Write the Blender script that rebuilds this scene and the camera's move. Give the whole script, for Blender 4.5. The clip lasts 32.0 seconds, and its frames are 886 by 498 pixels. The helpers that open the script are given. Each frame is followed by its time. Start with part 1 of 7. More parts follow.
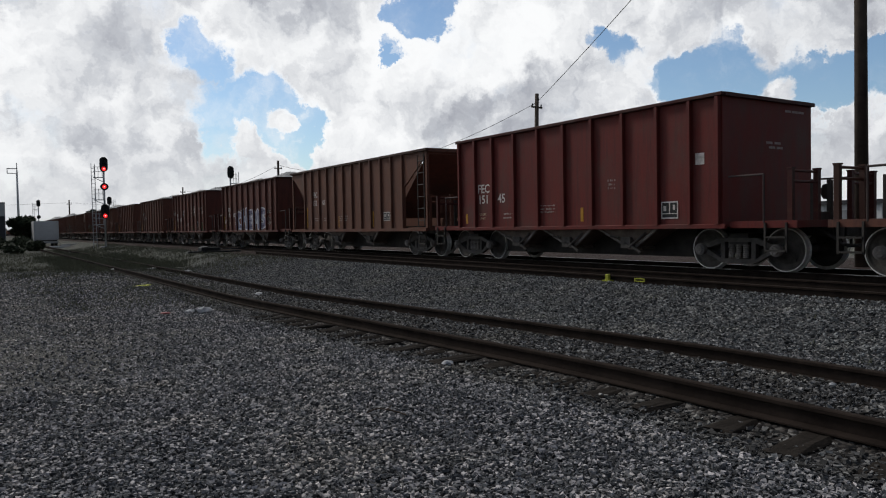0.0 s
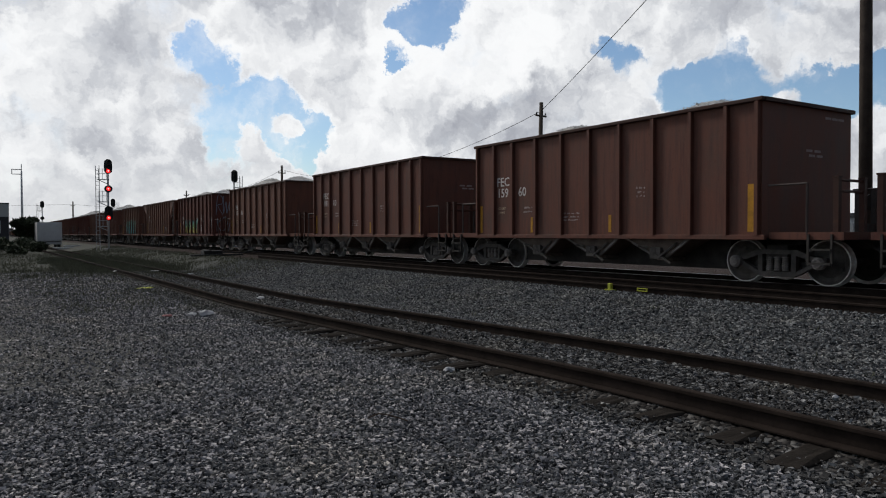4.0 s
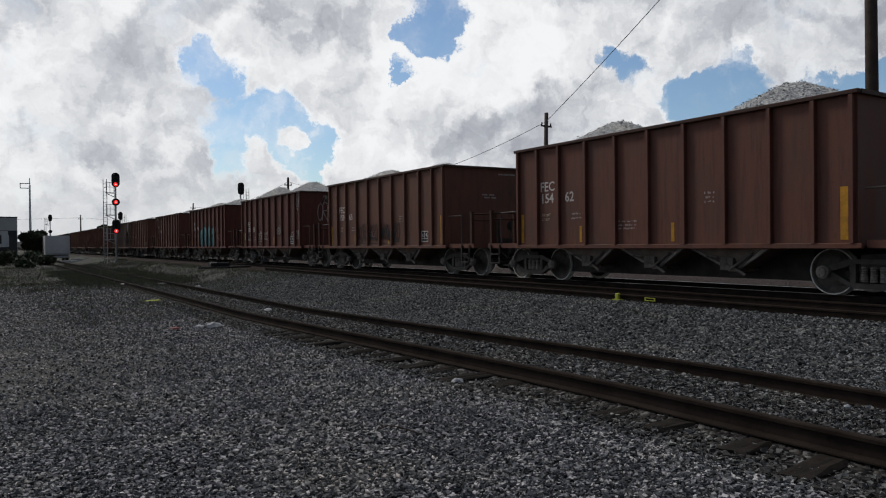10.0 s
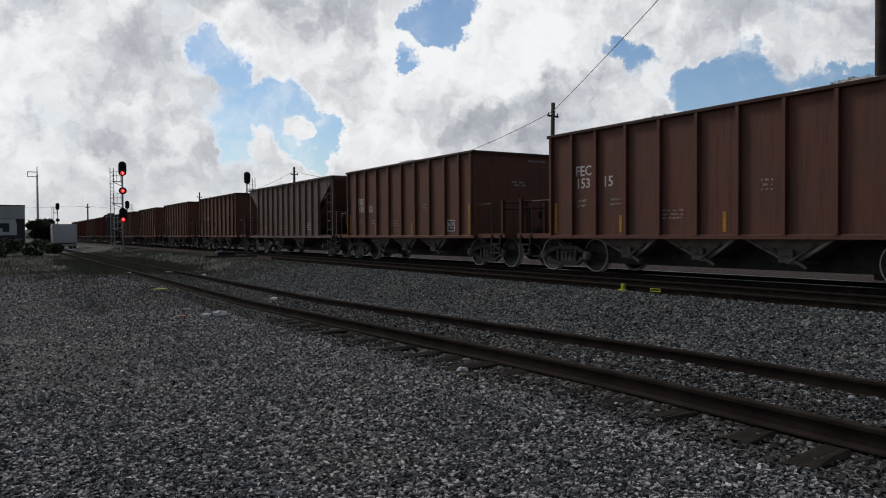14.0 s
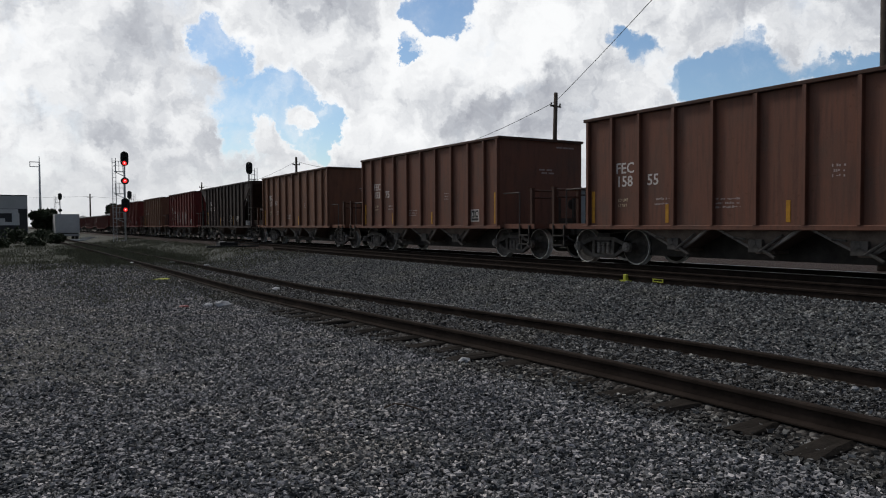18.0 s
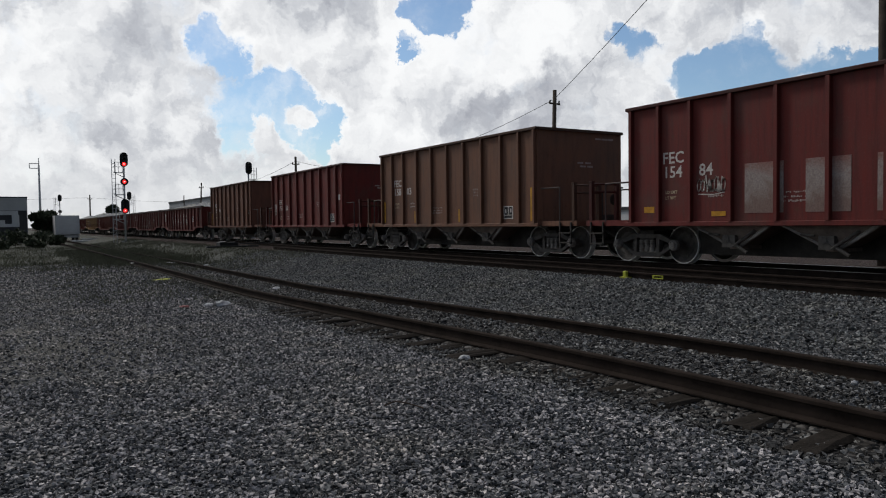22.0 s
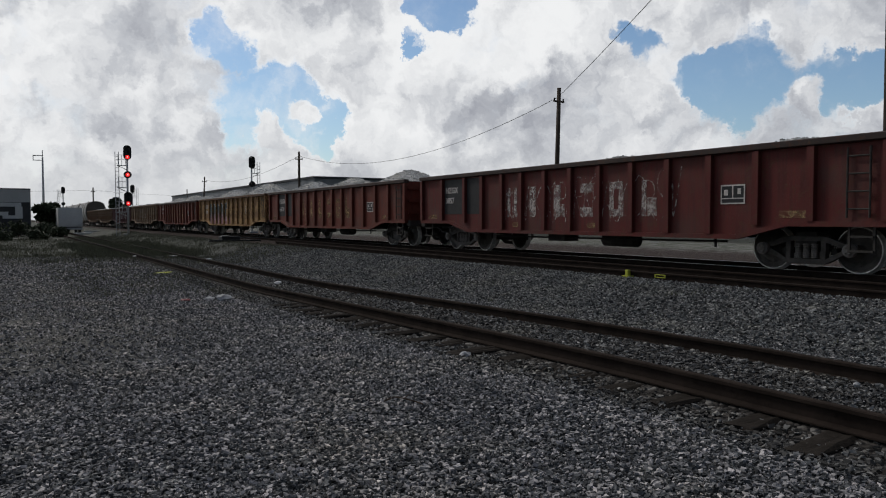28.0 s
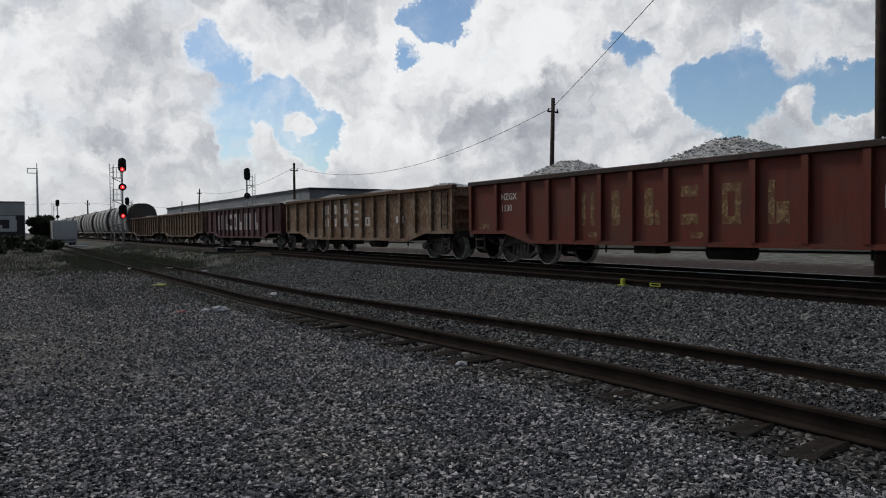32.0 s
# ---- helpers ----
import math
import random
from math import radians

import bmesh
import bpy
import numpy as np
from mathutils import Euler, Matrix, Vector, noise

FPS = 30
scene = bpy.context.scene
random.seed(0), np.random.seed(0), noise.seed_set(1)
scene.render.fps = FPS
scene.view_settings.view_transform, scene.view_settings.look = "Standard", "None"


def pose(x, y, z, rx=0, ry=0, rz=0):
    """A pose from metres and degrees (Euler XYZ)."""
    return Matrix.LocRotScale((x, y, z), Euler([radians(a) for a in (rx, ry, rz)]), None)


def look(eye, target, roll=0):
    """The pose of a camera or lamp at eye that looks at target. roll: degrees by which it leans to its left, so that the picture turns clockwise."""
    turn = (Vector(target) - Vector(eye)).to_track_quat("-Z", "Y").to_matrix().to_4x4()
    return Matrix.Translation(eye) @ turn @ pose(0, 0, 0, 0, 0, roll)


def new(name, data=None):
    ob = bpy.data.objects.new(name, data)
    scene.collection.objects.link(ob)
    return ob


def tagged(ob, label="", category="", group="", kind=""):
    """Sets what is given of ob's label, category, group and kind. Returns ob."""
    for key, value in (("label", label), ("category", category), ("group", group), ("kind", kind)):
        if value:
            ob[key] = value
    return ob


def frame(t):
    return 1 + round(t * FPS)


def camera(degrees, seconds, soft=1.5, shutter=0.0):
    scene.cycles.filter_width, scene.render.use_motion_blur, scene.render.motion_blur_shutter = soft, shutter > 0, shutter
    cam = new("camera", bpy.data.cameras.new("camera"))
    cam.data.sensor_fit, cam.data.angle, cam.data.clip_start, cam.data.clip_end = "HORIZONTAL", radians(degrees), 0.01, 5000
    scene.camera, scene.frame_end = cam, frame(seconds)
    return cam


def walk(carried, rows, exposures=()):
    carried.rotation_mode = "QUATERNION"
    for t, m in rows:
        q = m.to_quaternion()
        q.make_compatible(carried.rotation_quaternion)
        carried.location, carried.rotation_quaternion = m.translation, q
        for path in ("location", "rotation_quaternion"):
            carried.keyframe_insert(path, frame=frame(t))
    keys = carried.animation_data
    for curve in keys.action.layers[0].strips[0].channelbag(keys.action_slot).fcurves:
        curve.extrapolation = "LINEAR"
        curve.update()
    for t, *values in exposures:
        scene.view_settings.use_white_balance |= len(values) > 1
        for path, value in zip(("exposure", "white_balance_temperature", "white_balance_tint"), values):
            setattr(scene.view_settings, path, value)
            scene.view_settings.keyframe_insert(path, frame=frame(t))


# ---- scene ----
cam = camera(63.1, 32.0, soft=1.1)

# seconds, x, y, z, pitch, roll, yaw
PATH = [
    (0, 0.013, -0.028, 1.471, -1.89, 1.08, -32.88),
    (0.5, 0.016, -0.024, 1.458, -1.74, 0.76, -32.94),
    (1, 0.016, -0.028, 1.465, -1.51, 0.84, -32.74),
    (1.5, 0.013, -0.028, 1.470, -1.34, 0.57, -32.72),
    (2, 0.023, -0.023, 1.462, -1.11, 0.63, -32.79),
    (2.5, 0.022, -0.024, 1.469, -1.44, 0.49, -33.44),
    (3, 0.016, -0.019, 1.466, -1.41, 0.84, -33.07),
    (3.5, 0.006, -0.022, 1.463, -1.40, 0.35, -32.89),
    (5.5, -0.001, -0.016, 1.466, -1.15, 0.34, -32.21),
    (6, -0.006, -0.016, 1.460, -1.17, 0.19, -31.99),
    (6.5, -0.007, -0.020, 1.464, -0.96, 0.39, -32.17),
    (7, -0.008, -0.011, 1.457, -1.11, 0.26, -32.20),
    (7.5, -0.003, -0.009, 1.463, -0.69, 0.48, -32.22),
    (8, -0.001, -0.012, 1.466, -0.67, 0.56, -32.47),
    (8.5, -0.011, -0.020, 1.466, -0.59, 0.71, -32.48),
    (9, -0.005, -0.021, 1.473, -0.41, 0.86, -32.75),
    (9.5, -0.004, -0.019, 1.462, -0.40, 0.83, -32.81),
    (10, -0.012, -0.016, 1.467, -0.47, 0.62, -32.21),
    (10.5, -0.010, -0.017, 1.474, -0.43, 0.35, -31.66),
    (11, -0.011, -0.026, 1.469, -0.70, 0.30, -31.67),
    (11.5, -0.014, -0.023, 1.466, -0.54, 0.13, -31.66),
    (12, -0.018, -0.025, 1.465, -0.77, 0.51, -31.58),
    (12.5, -0.017, -0.027, 1.457, -0.64, 0.14, -31.36),
    (13, -0.013, -0.022, 1.463, -1.19, 0.08, -31.37),
    (13.5, -0.011, -0.019, 1.457, -1.04, -0.07, -31.48),
    (14, -0.017, -0.027, 1.458, -1.25, 0.37, -31.75),
    (14.5, -0.024, -0.031, 1.462, -1.39, 0.26, -31.36),
    (16.5, -0.009, -0.023, 1.453, -1.88, 0.27, -32.22),
    (17, -0.006, -0.016, 1.444, -2.13, 0.20, -31.74),
    (17.5, -0.008, -0.012, 1.451, -2.13, 0.26, -31.64),
    (18, -0.006, -0.008, 1.456, -2.01, 0.32, -31.58),
    (18.5, 0.004, -0.005, 1.454, -1.93, 0.57, -31.71),
    (19, -0.000, -0.000, 1.450, -2.10, 0.40, -31.87),
    (19.5, -0.005, -0.010, 1.450, -1.90, 0.43, -31.68),
    (20, -0.010, -0.016, 1.453, -1.88, 0.44, -31.40),
    (20.5, 0.002, -0.005, 1.450, -1.77, 0.58, -31.51),
    (21, -0.001, -0.008, 1.453, -1.78, 0.41, -31.64),
    (21.5, -0.004, -0.018, 1.447, -1.98, 0.50, -31.77),
    (22, -0.001, -0.019, 1.449, -2.13, 0.77, -31.58),
    (22.5, -0.002, -0.015, 1.444, -1.82, 0.36, -31.27),
    (23, -0.002, -0.015, 1.444, -1.83, 0.37, -31.16),
    (23.5, 0.004, -0.006, 1.446, -2.38, 0.38, -31.38),
    (24, 0.002, -0.003, 1.448, -2.29, 0.50, -31.64),
    (24.5, 0.004, -0.000, 1.450, -1.94, 0.51, -31.30),
    (26.5, 0.007, -0.008, 1.448, -1.95, 0.65, -31.21),
    (27, 0.000, -0.009, 1.445, -2.09, 0.17, -30.89),
    (27.5, 0.009, 0.001, 1.436, -2.36, -0.16, -31.19),
    (28, 0.016, -0.001, 1.440, -2.38, 0.08, -31.37),
    (28.5, 0.011, -0.018, 1.436, -2.31, 0.16, -31.76),
    (29, 0.002, -0.027, 1.429, -2.29, 0.39, -31.80),
    (29.5, -0.008, -0.029, 1.436, -2.35, 0.36, -31.87),
    (30, -0.006, -0.028, 1.438, -2.05, 0.46, -31.87),
    (30.5, -0.008, -0.027, 1.439, -1.98, 0.34, -31.87),
    (31, -0.002, -0.031, 1.435, -1.83, 0.42, -31.74),
    (31.5, 0.003, -0.021, 1.436, -1.87, 0.47, -31.84),
    (32, -0.004, -0.028, 1.434, -1.55, 0.44, -31.74),
]
walk(cam, [(t, pose(x, y, z, 90 + p, r, w)) for t, x, y, z, p, r, w in PATH],
     [(0, 0.0), (3, 0.0), (6, -0.06), (9, -0.09), (14, -0.10), (17, 0.0), (24, -0.02), (27, -0.15), (32, -0.15)])

# how far the train has rolled, in metres, second by second
ROLLED = [
    -0.09, 13.35, 26.75, 39.72, 53.19, 66.53, 79.95, 93.08, 106.68, 120.19, 133.59,
    146.86, 160.61, 174.12, 187.63, 201.23, 214.84, 228.51, 242.12, 255.76, 269.45, 283.18,
    296.81, 310.76, 324.15, 338.0, 351.71, 365.65, 378.97, 392.69, 406.29, 420.18, 433.53,
]
TRACK_X, RAIL_Z = 14.5, 0.40

# ---- sky and sun ----
# directions of gaps in the cloud, of puffs that drift in them, of bright heads and of grey bellies: x, y, z, radius, weight
HOLES = [
    (0.244, 0.943, 0.227, 0.023, 1.00),
    (0.239, 0.941, 0.241, 0.017, 0.80),
    (0.257, 0.943, 0.213, 0.014, 0.70),
    (0.279, 0.947, 0.159, 0.030, 1.00),
    (0.306, 0.940, 0.149, 0.033, 1.00),
    (0.330, 0.930, 0.164, 0.028, 1.00),
    (0.364, 0.918, 0.157, 0.020, 0.70),
    (0.375, 0.917, 0.133, 0.020, 0.80),
    (0.277, 0.953, 0.119, 0.017, 0.80),
    (0.359, 0.927, 0.113, 0.020, 1.00),
    (0.380, 0.920, 0.100, 0.014, 0.80),
    (0.316, 0.934, 0.167, 0.028, 0.90),
    (0.500, 0.816, 0.290, 0.028, 1.00),
    (0.520, 0.800, 0.298, 0.023, 0.90),
    (0.475, 0.833, 0.282, 0.011, 0.50),
    (0.499, 0.823, 0.270, 0.017, 0.70),
    (0.471, 0.851, 0.230, 0.012, 0.70),
    (0.468, 0.856, 0.218, 0.008, 0.60),
    (0.487, 0.835, 0.256, 0.010, 0.50),
    (0.700, 0.674, 0.237, 0.022, 0.50),
    (0.717, 0.661, 0.220, 0.020, 0.50),
    (0.684, 0.684, 0.253, 0.014, 0.40),
    (0.795, 0.566, 0.221, 0.019, 0.60),
    (0.778, 0.595, 0.199, 0.017, 0.40),
    (0.757, 0.622, 0.202, 0.013, 0.50),
    (0.767, 0.617, 0.175, 0.025, 1.00),
    (0.784, 0.596, 0.173, 0.028, 1.00),
    (0.802, 0.571, 0.174, 0.027, 0.90),
    (0.821, 0.545, 0.173, 0.022, 0.70),
    (0.774, 0.614, 0.152, 0.020, 1.00),
    (0.794, 0.589, 0.153, 0.020, 1.00),
    (0.843, 0.506, 0.183, 0.020, 0.80),
    (0.855, 0.492, 0.163, 0.020, 1.00),
    (0.865, 0.471, 0.172, 0.020, 1.00),
    (0.866, 0.478, 0.145, 0.022, 1.00),
    (0.879, 0.451, 0.156, 0.022, 0.90),
    (0.884, 0.434, 0.175, 0.025, 0.90),
    (0.883, 0.427, 0.193, 0.016, 0.60),
    (0.898, 0.411, 0.157, 0.036, 0.90),
    (0.912, 0.387, 0.136, 0.039, 0.80),
]
PUFFS = [
    (0.351, 0.925, 0.146, 0.010, 0.55),
    (0.300, 0.946, 0.121, 0.013, 1.00),
    (0.317, 0.942, 0.112, 0.011, 1.00),
    (0.338, 0.936, 0.097, 0.013, 1.00),
    (0.839, 0.521, 0.158, 0.017, 1.00),
    (0.827, 0.541, 0.155, 0.012, 0.70),
    (0.876, 0.469, 0.115, 0.016, 0.90),
    (0.886, 0.447, 0.123, 0.017, 0.90),
    (0.896, 0.433, 0.097, 0.022, 1.00),
    (0.881, 0.465, 0.088, 0.025, 1.00),
]
WHITE = [
    (0.093, 0.977, 0.191, 0.117, 0.45),
    (0.211, 0.946, 0.245, 0.086, 0.35),
    (0.061, 0.993, 0.103, 0.086, 0.35),
    (0.053, 0.972, 0.231, 0.055, 0.50),
    (0.298, 0.934, 0.195, 0.043, 0.90),
    (0.358, 0.908, 0.217, 0.038, 0.60),
    (0.407, 0.893, 0.191, 0.038, 0.70),
    (0.439, 0.862, 0.255, 0.035, 0.40),
    (0.516, 0.824, 0.233, 0.055, 1.00),
    (0.493, 0.845, 0.205, 0.039, 1.00),
    (0.562, 0.783, 0.267, 0.055, 0.90),
    (0.617, 0.746, 0.251, 0.047, 0.60),
    (0.456, 0.874, 0.167, 0.035, 0.90),
    (0.417, 0.900, 0.124, 0.031, 0.90),
    (0.435, 0.895, 0.103, 0.031, 0.60),
    (0.485, 0.865, 0.131, 0.035, 0.40),
    (0.662, 0.719, 0.211, 0.028, 0.50),
    (0.750, 0.638, 0.177, 0.017, 1.00),
    (0.740, 0.644, 0.192, 0.014, 0.70),
    (0.720, 0.675, 0.162, 0.017, 0.60),
    (0.755, 0.611, 0.237, 0.033, 0.40),
    (0.802, 0.547, 0.242, 0.036, 0.40),
    (0.084, 0.994, 0.070, 0.022, 0.80),
    (0.104, 0.992, 0.077, 0.016, 0.60),
    (0.038, 0.995, 0.096, 0.031, 0.40),
    (0.066, 0.996, 0.056, 0.028, 0.50),
    (0.141, 0.977, 0.161, 0.022, 0.40),
    (0.846, 0.480, 0.231, 0.031, 0.30),
    (0.838, 0.521, 0.161, 0.014, 0.80),
    (0.886, 0.447, 0.126, 0.014, 0.80),
]
GREY = [
    (0.842, 0.492, 0.220, 0.117, 0.80),
    (0.770, 0.588, 0.248, 0.070, 0.40),
    (0.117, 0.964, 0.238, 0.052, 0.50),
    (0.186, 0.961, 0.204, 0.045, 0.80),
    (0.212, 0.963, 0.169, 0.033, 0.80),
    (0.166, 0.978, 0.126, 0.044, 0.60),
    (0.086, 0.986, 0.144, 0.038, 0.60),
    (0.233, 0.961, 0.147, 0.022, 0.50),
    (0.328, 0.905, 0.272, 0.052, 0.90),
    (0.261, 0.924, 0.278, 0.039, 0.70),
    (0.408, 0.873, 0.268, 0.033, 0.50),
    (0.415, 0.881, 0.226, 0.020, 0.40),
    (0.561, 0.811, 0.167, 0.045, 0.70),
    (0.611, 0.777, 0.151, 0.038, 0.80),
    (0.656, 0.735, 0.169, 0.033, 0.80),
    (0.695, 0.690, 0.200, 0.034, 0.70),
    (0.723, 0.657, 0.211, 0.022, 0.50),
    (0.668, 0.703, 0.246, 0.028, 0.50),
    (0.780, 0.588, 0.214, 0.025, 0.50),
    (0.831, 0.513, 0.216, 0.030, 0.60),
    (0.863, 0.456, 0.220, 0.031, 0.60),
    (0.232, 0.969, 0.086, 0.038, 0.40),
    (0.165, 0.985, 0.057, 0.044, 0.40),
]


def node(tree, kind, **inputs):
    n = tree.nodes.new(kind)
    for k, v in inputs.items():
        key = int(k[1:]) if k[0] == "i" and k[1:].isdigit() else k.replace("_", " ")
        if isinstance(v, bpy.types.NodeSocket):
            tree.links.new(v, n.inputs[key])
        else:
            n.inputs[key].default_value = v
    return n


def op(tree, what, a, b=0.0, c=0.0, clamp=False):
    n = node(tree, "ShaderNodeMath", i0=a, i1=b, i2=c)
    n.operation, n.use_clamp = what, clamp
    return n.outputs[0]


def smooth(tree, v, a, b, lo=0.0, hi=1.0):
    n = tree.nodes.new("ShaderNodeMapRange")
    n.interpolation_type = "SMOOTHSTEP"
    tree.links.new(v, n.inputs[0])
    for k, x in zip((1, 2, 3, 4), (a, b, lo, hi)):
        n.inputs[k].default_value = x
    return n.outputs[0]


def mix(tree, f, a, b, how="MIX"):
    n = tree.nodes.new("ShaderNodeMix")
    n.data_type, n.blend_type = "RGBA", how
    for k, v in ((0, f), (6, a), (7, b)):
        if isinstance(v, bpy.types.NodeSocket):
            tree.links.new(v, n.inputs[k])
        else:
            n.inputs[k].default_value = (*v, 1) if isinstance(v, tuple) and len(v) == 3 else v
    return n.outputs[2]


def noise_of(tree, vec, scale, detail=4.0, rough=0.55, distort=0.0):
    return node(tree, "ShaderNodeTexNoise", Vector=vec, Scale=scale, Detail=detail, Roughness=rough, Distortion=distort)


def ramp(t, f, *stops):
    n = t.nodes.new("ShaderNodeValToRGB")
    n.color_ramp.elements[0].position, n.color_ramp.elements[0].color = stops[0][0], (*stops[0][1], 1)
    n.color_ramp.elements[1].position, n.color_ramp.elements[1].color = stops[-1][0], (*stops[-1][1], 1)
    for p, c in stops[1:-1]:
        n.color_ramp.elements.new(p).color = (*c, 1)
    t.links.new(f, n.inputs[0])
    return n.outputs[0]


SUN_ELEVATION, SUN_AZIMUTH = radians(42), radians(-22)  # azimuth from +y, negative to the west of it


def build_world():
    world = bpy.data.worlds.new("sky")
    scene.world = world
    world.use_nodes = True
    t = world.node_tree
    t.nodes.clear()
    way = t.nodes.new("ShaderNodeTexCoord").outputs["Generated"]
    sep = node(t, "ShaderNodeSeparateXYZ", Vector=way)

    def moved(vec, by):
        n = node(t, "ShaderNodeVectorMath", i0=vec, i1=by)
        n.operation = "ADD"
        return n.outputs[0]

    # the direction is shaken by noise before it is compared with the blobs
    shake = noise_of(t, way, 13.0, 9.0, 0.66).outputs["Color"]
    off = node(t, "ShaderNodeVectorMath", i0=shake, i1=(0.5, 0.5, 0.5))
    off.operation = "SUBTRACT"
    sc = node(t, "ShaderNodeVectorMath", i0=off.outputs[0])
    sc.operation, sc.inputs["Scale"].default_value = "SCALE", 0.115
    nrm = node(t, "ShaderNodeVectorMath", i0=moved(way, sc.outputs[0]))
    nrm.operation = "NORMALIZE"
    ragged = nrm.outputs[0]

    def blobs(rows, grow, most):
        total = None
        for x, y, z, r, w in rows:
            d = node(t, "ShaderNodeVectorMath", i0=ragged, i1=Vector((x, y, z)).normalized())
            d.operation = "DOT_PRODUCT"
            v = smooth(t, d.outputs["Value"], math.cos(r * grow), 1.0, 0.0, w)
            total = v if total is None else op(t, "ADD", total, v)
        return op(t, "MINIMUM", total, most)

    # heaped heads: round bumps within round bumps; the side of each that looks to the sun is the brighter one
    SUNWARD = (-0.55, 0.1, 0.83)

    def heads(vec, scale, step, detail, soft):
        v = node(t, "ShaderNodeTexVoronoi", Vector=moved(vec, tuple(c * step for c in SUNWARD)), Scale=scale, Detail=detail, Roughness=0.55, Lacunarity=2.3)
        v.feature, v.normalize = "SMOOTH_F1", True
        v.inputs["Smoothness"].default_value = soft
        return op(t, "SUBTRACT", 1.0, v.outputs["Distance"])

    def swell(scale, step):
        return noise_of(t, moved(ragged, tuple(c * step for c in SUNWARD)), scale, 5.0, 0.5).outputs["Fac"]

    big = noise_of(t, way, 3.2, 7.0, 0.58).outputs["Fac"]
    fine = noise_of(t, ragged, 18.0, 9.0, 0.6).outputs["Fac"]
    wisp = noise_of(t, way, 34.0, 7.0, 0.65).outputs["Fac"]
    head = heads(ragged, 12.0, 0.0, 3.0, 0.35)
    # cloud cover thins out away from the sun, behind the viewer
    ahead = node(t, "ShaderNodeVectorMath", i0=way, i1=(0.35, 0.93, 0.1))
    ahead.operation = "DOT_PRODUCT"
    front = smooth(t, ahead.outputs["Value"], -0.2, 0.75)
    cover = op(t, "ADD", op(t, "MULTIPLY", front, 0.55), op(t, "MULTIPLY", big, 0.75))
    cover = op(t, "SUBTRACT", cover, op(t, "MULTIPLY", blobs(HOLES, 1.9, 1.1), 0.66))
    cover = op(t, "ADD", cover, op(t, "MULTIPLY", blobs(PUFFS, 1.7, 1.0), 0.85))
    cover = op(t, "ADD", cover, op(t, "MULTIPLY", op(t, "SUBTRACT", fine, 0.5), 0.95))
    cover = op(t, "ADD", cover, op(t, "MULTIPLY", op(t, "SUBTRACT", head, 0.66), 0.85))
    cover = op(t, "ADD", cover, op(t, "MULTIPLY", op(t, "SUBTRACT", wisp, 0.5), 0.45))
    # heads have crisp edges, the thin cloud between them soft ones
    crisp = smooth(t, noise_of(t, way, 5.5, 2.0, 0.5).outputs["Fac"], 0.42, 0.58)
    soft_edge, hard_edge = smooth(t, cover, 0.10, 0.95), smooth(t, cover, 0.38, 0.66)
    mask = op(t, "ADD", op(t, "MULTIPLY", soft_edge, op(t, "SUBTRACT", 1.0, crisp)), op(t, "MULTIPLY", hard_edge, crisp))
    lit = op(t, "ADD", 0.56, op(t, "MULTIPLY", op(t, "SUBTRACT", swell(4.5, 0.0), swell(4.5, 0.07)), 1.6))
    lit = op(t, "ADD", lit, op(t, "MULTIPLY", op(t, "SUBTRACT", swell(12.0, 0.0), swell(12.0, 0.025)), 1.5))
    lit = op(t, "ADD", lit, op(t, "MULTIPLY", op(t, "SUBTRACT", head, heads(ragged, 12.0, 0.022, 3.0, 0.35)), 1.6))
    lit = op(t, "ADD", lit, op(t, "MULTIPLY", op(t, "SUBTRACT", fine, 0.5), 0.25))
    lit = op(t, "ADD", lit, op(t, "MULTIPLY", blobs(WHITE, 2.0, 1.0), 0.34))
    lit = op(t, "SUBTRACT", lit, op(t, "MULTIPLY", blobs(GREY, 2.0, 1.0), 0.27))
    edge = op(t, "SUBTRACT", 1.0, smooth(t, cover, 0.6, 0.95))
    lit = op(t, "ADD", lit, op(t, "MULTIPLY", edge, 0.26))
    lit = smooth(t, lit, -0.25, 1.15)
    cloud = ramp(t, lit, (0.0, (0.345, 0.36, 0.41)), (0.42, (0.575, 0.595, 0.635)), (1.0, (0.965, 0.975, 0.985)))
    haze = smooth(t, sep.outputs["Z"], 0.0, 0.13)
    cloud = mix(t, haze, mix(t, 0.55, cloud, (0.62, 0.635, 0.655)), cloud)
    sky = t.nodes.new("ShaderNodeTexSky")
    sky.sky_type, sky.sun_disc = "NISHITA", False
    sky.sun_elevation, sky.sun_rotation = SUN_ELEVATION, SUN_AZIMUTH
    sky.air_density, sky.dust_density, sky.ozone_density = 1.0, 0.6, 1.5
    blue = mix(t, 1.0, sky.outputs[0], (0.092, 0.101, 0.108), "MULTIPLY")
    behind = op(t, "ADD", 0.28, op(t, "MULTIPLY", smooth(t, ahead.outputs["Value"], -1.0, 0.75), 0.72))
    whole = mix(t, mask, blue, cloud)
    bg = node(t, "ShaderNodeBackground", Color=whole, Strength=1.0)
    t.links.new(op(t, "MULTIPLY", behind, 1.0), bg.inputs["Strength"])
    out = t.nodes.new("ShaderNodeOutputWorld")
    t.links.new(bg.outputs[0], out.inputs[0])


build_world()
sun = new("sun", bpy.data.lights.new("sun", "SUN"))
sun.data.energy, sun.data.angle, sun.data.color = 1.5, radians(10), (1.0, 0.96, 0.90)
sun.matrix_basis = look((0, 0, 60), (60 * math.sin(-SUN_AZIMUTH) , -60 * math.cos(SUN_AZIMUTH), 60 - 60 * math.tan(SUN_ELEVATION)))
scene.view_settings.exposure = 0.0


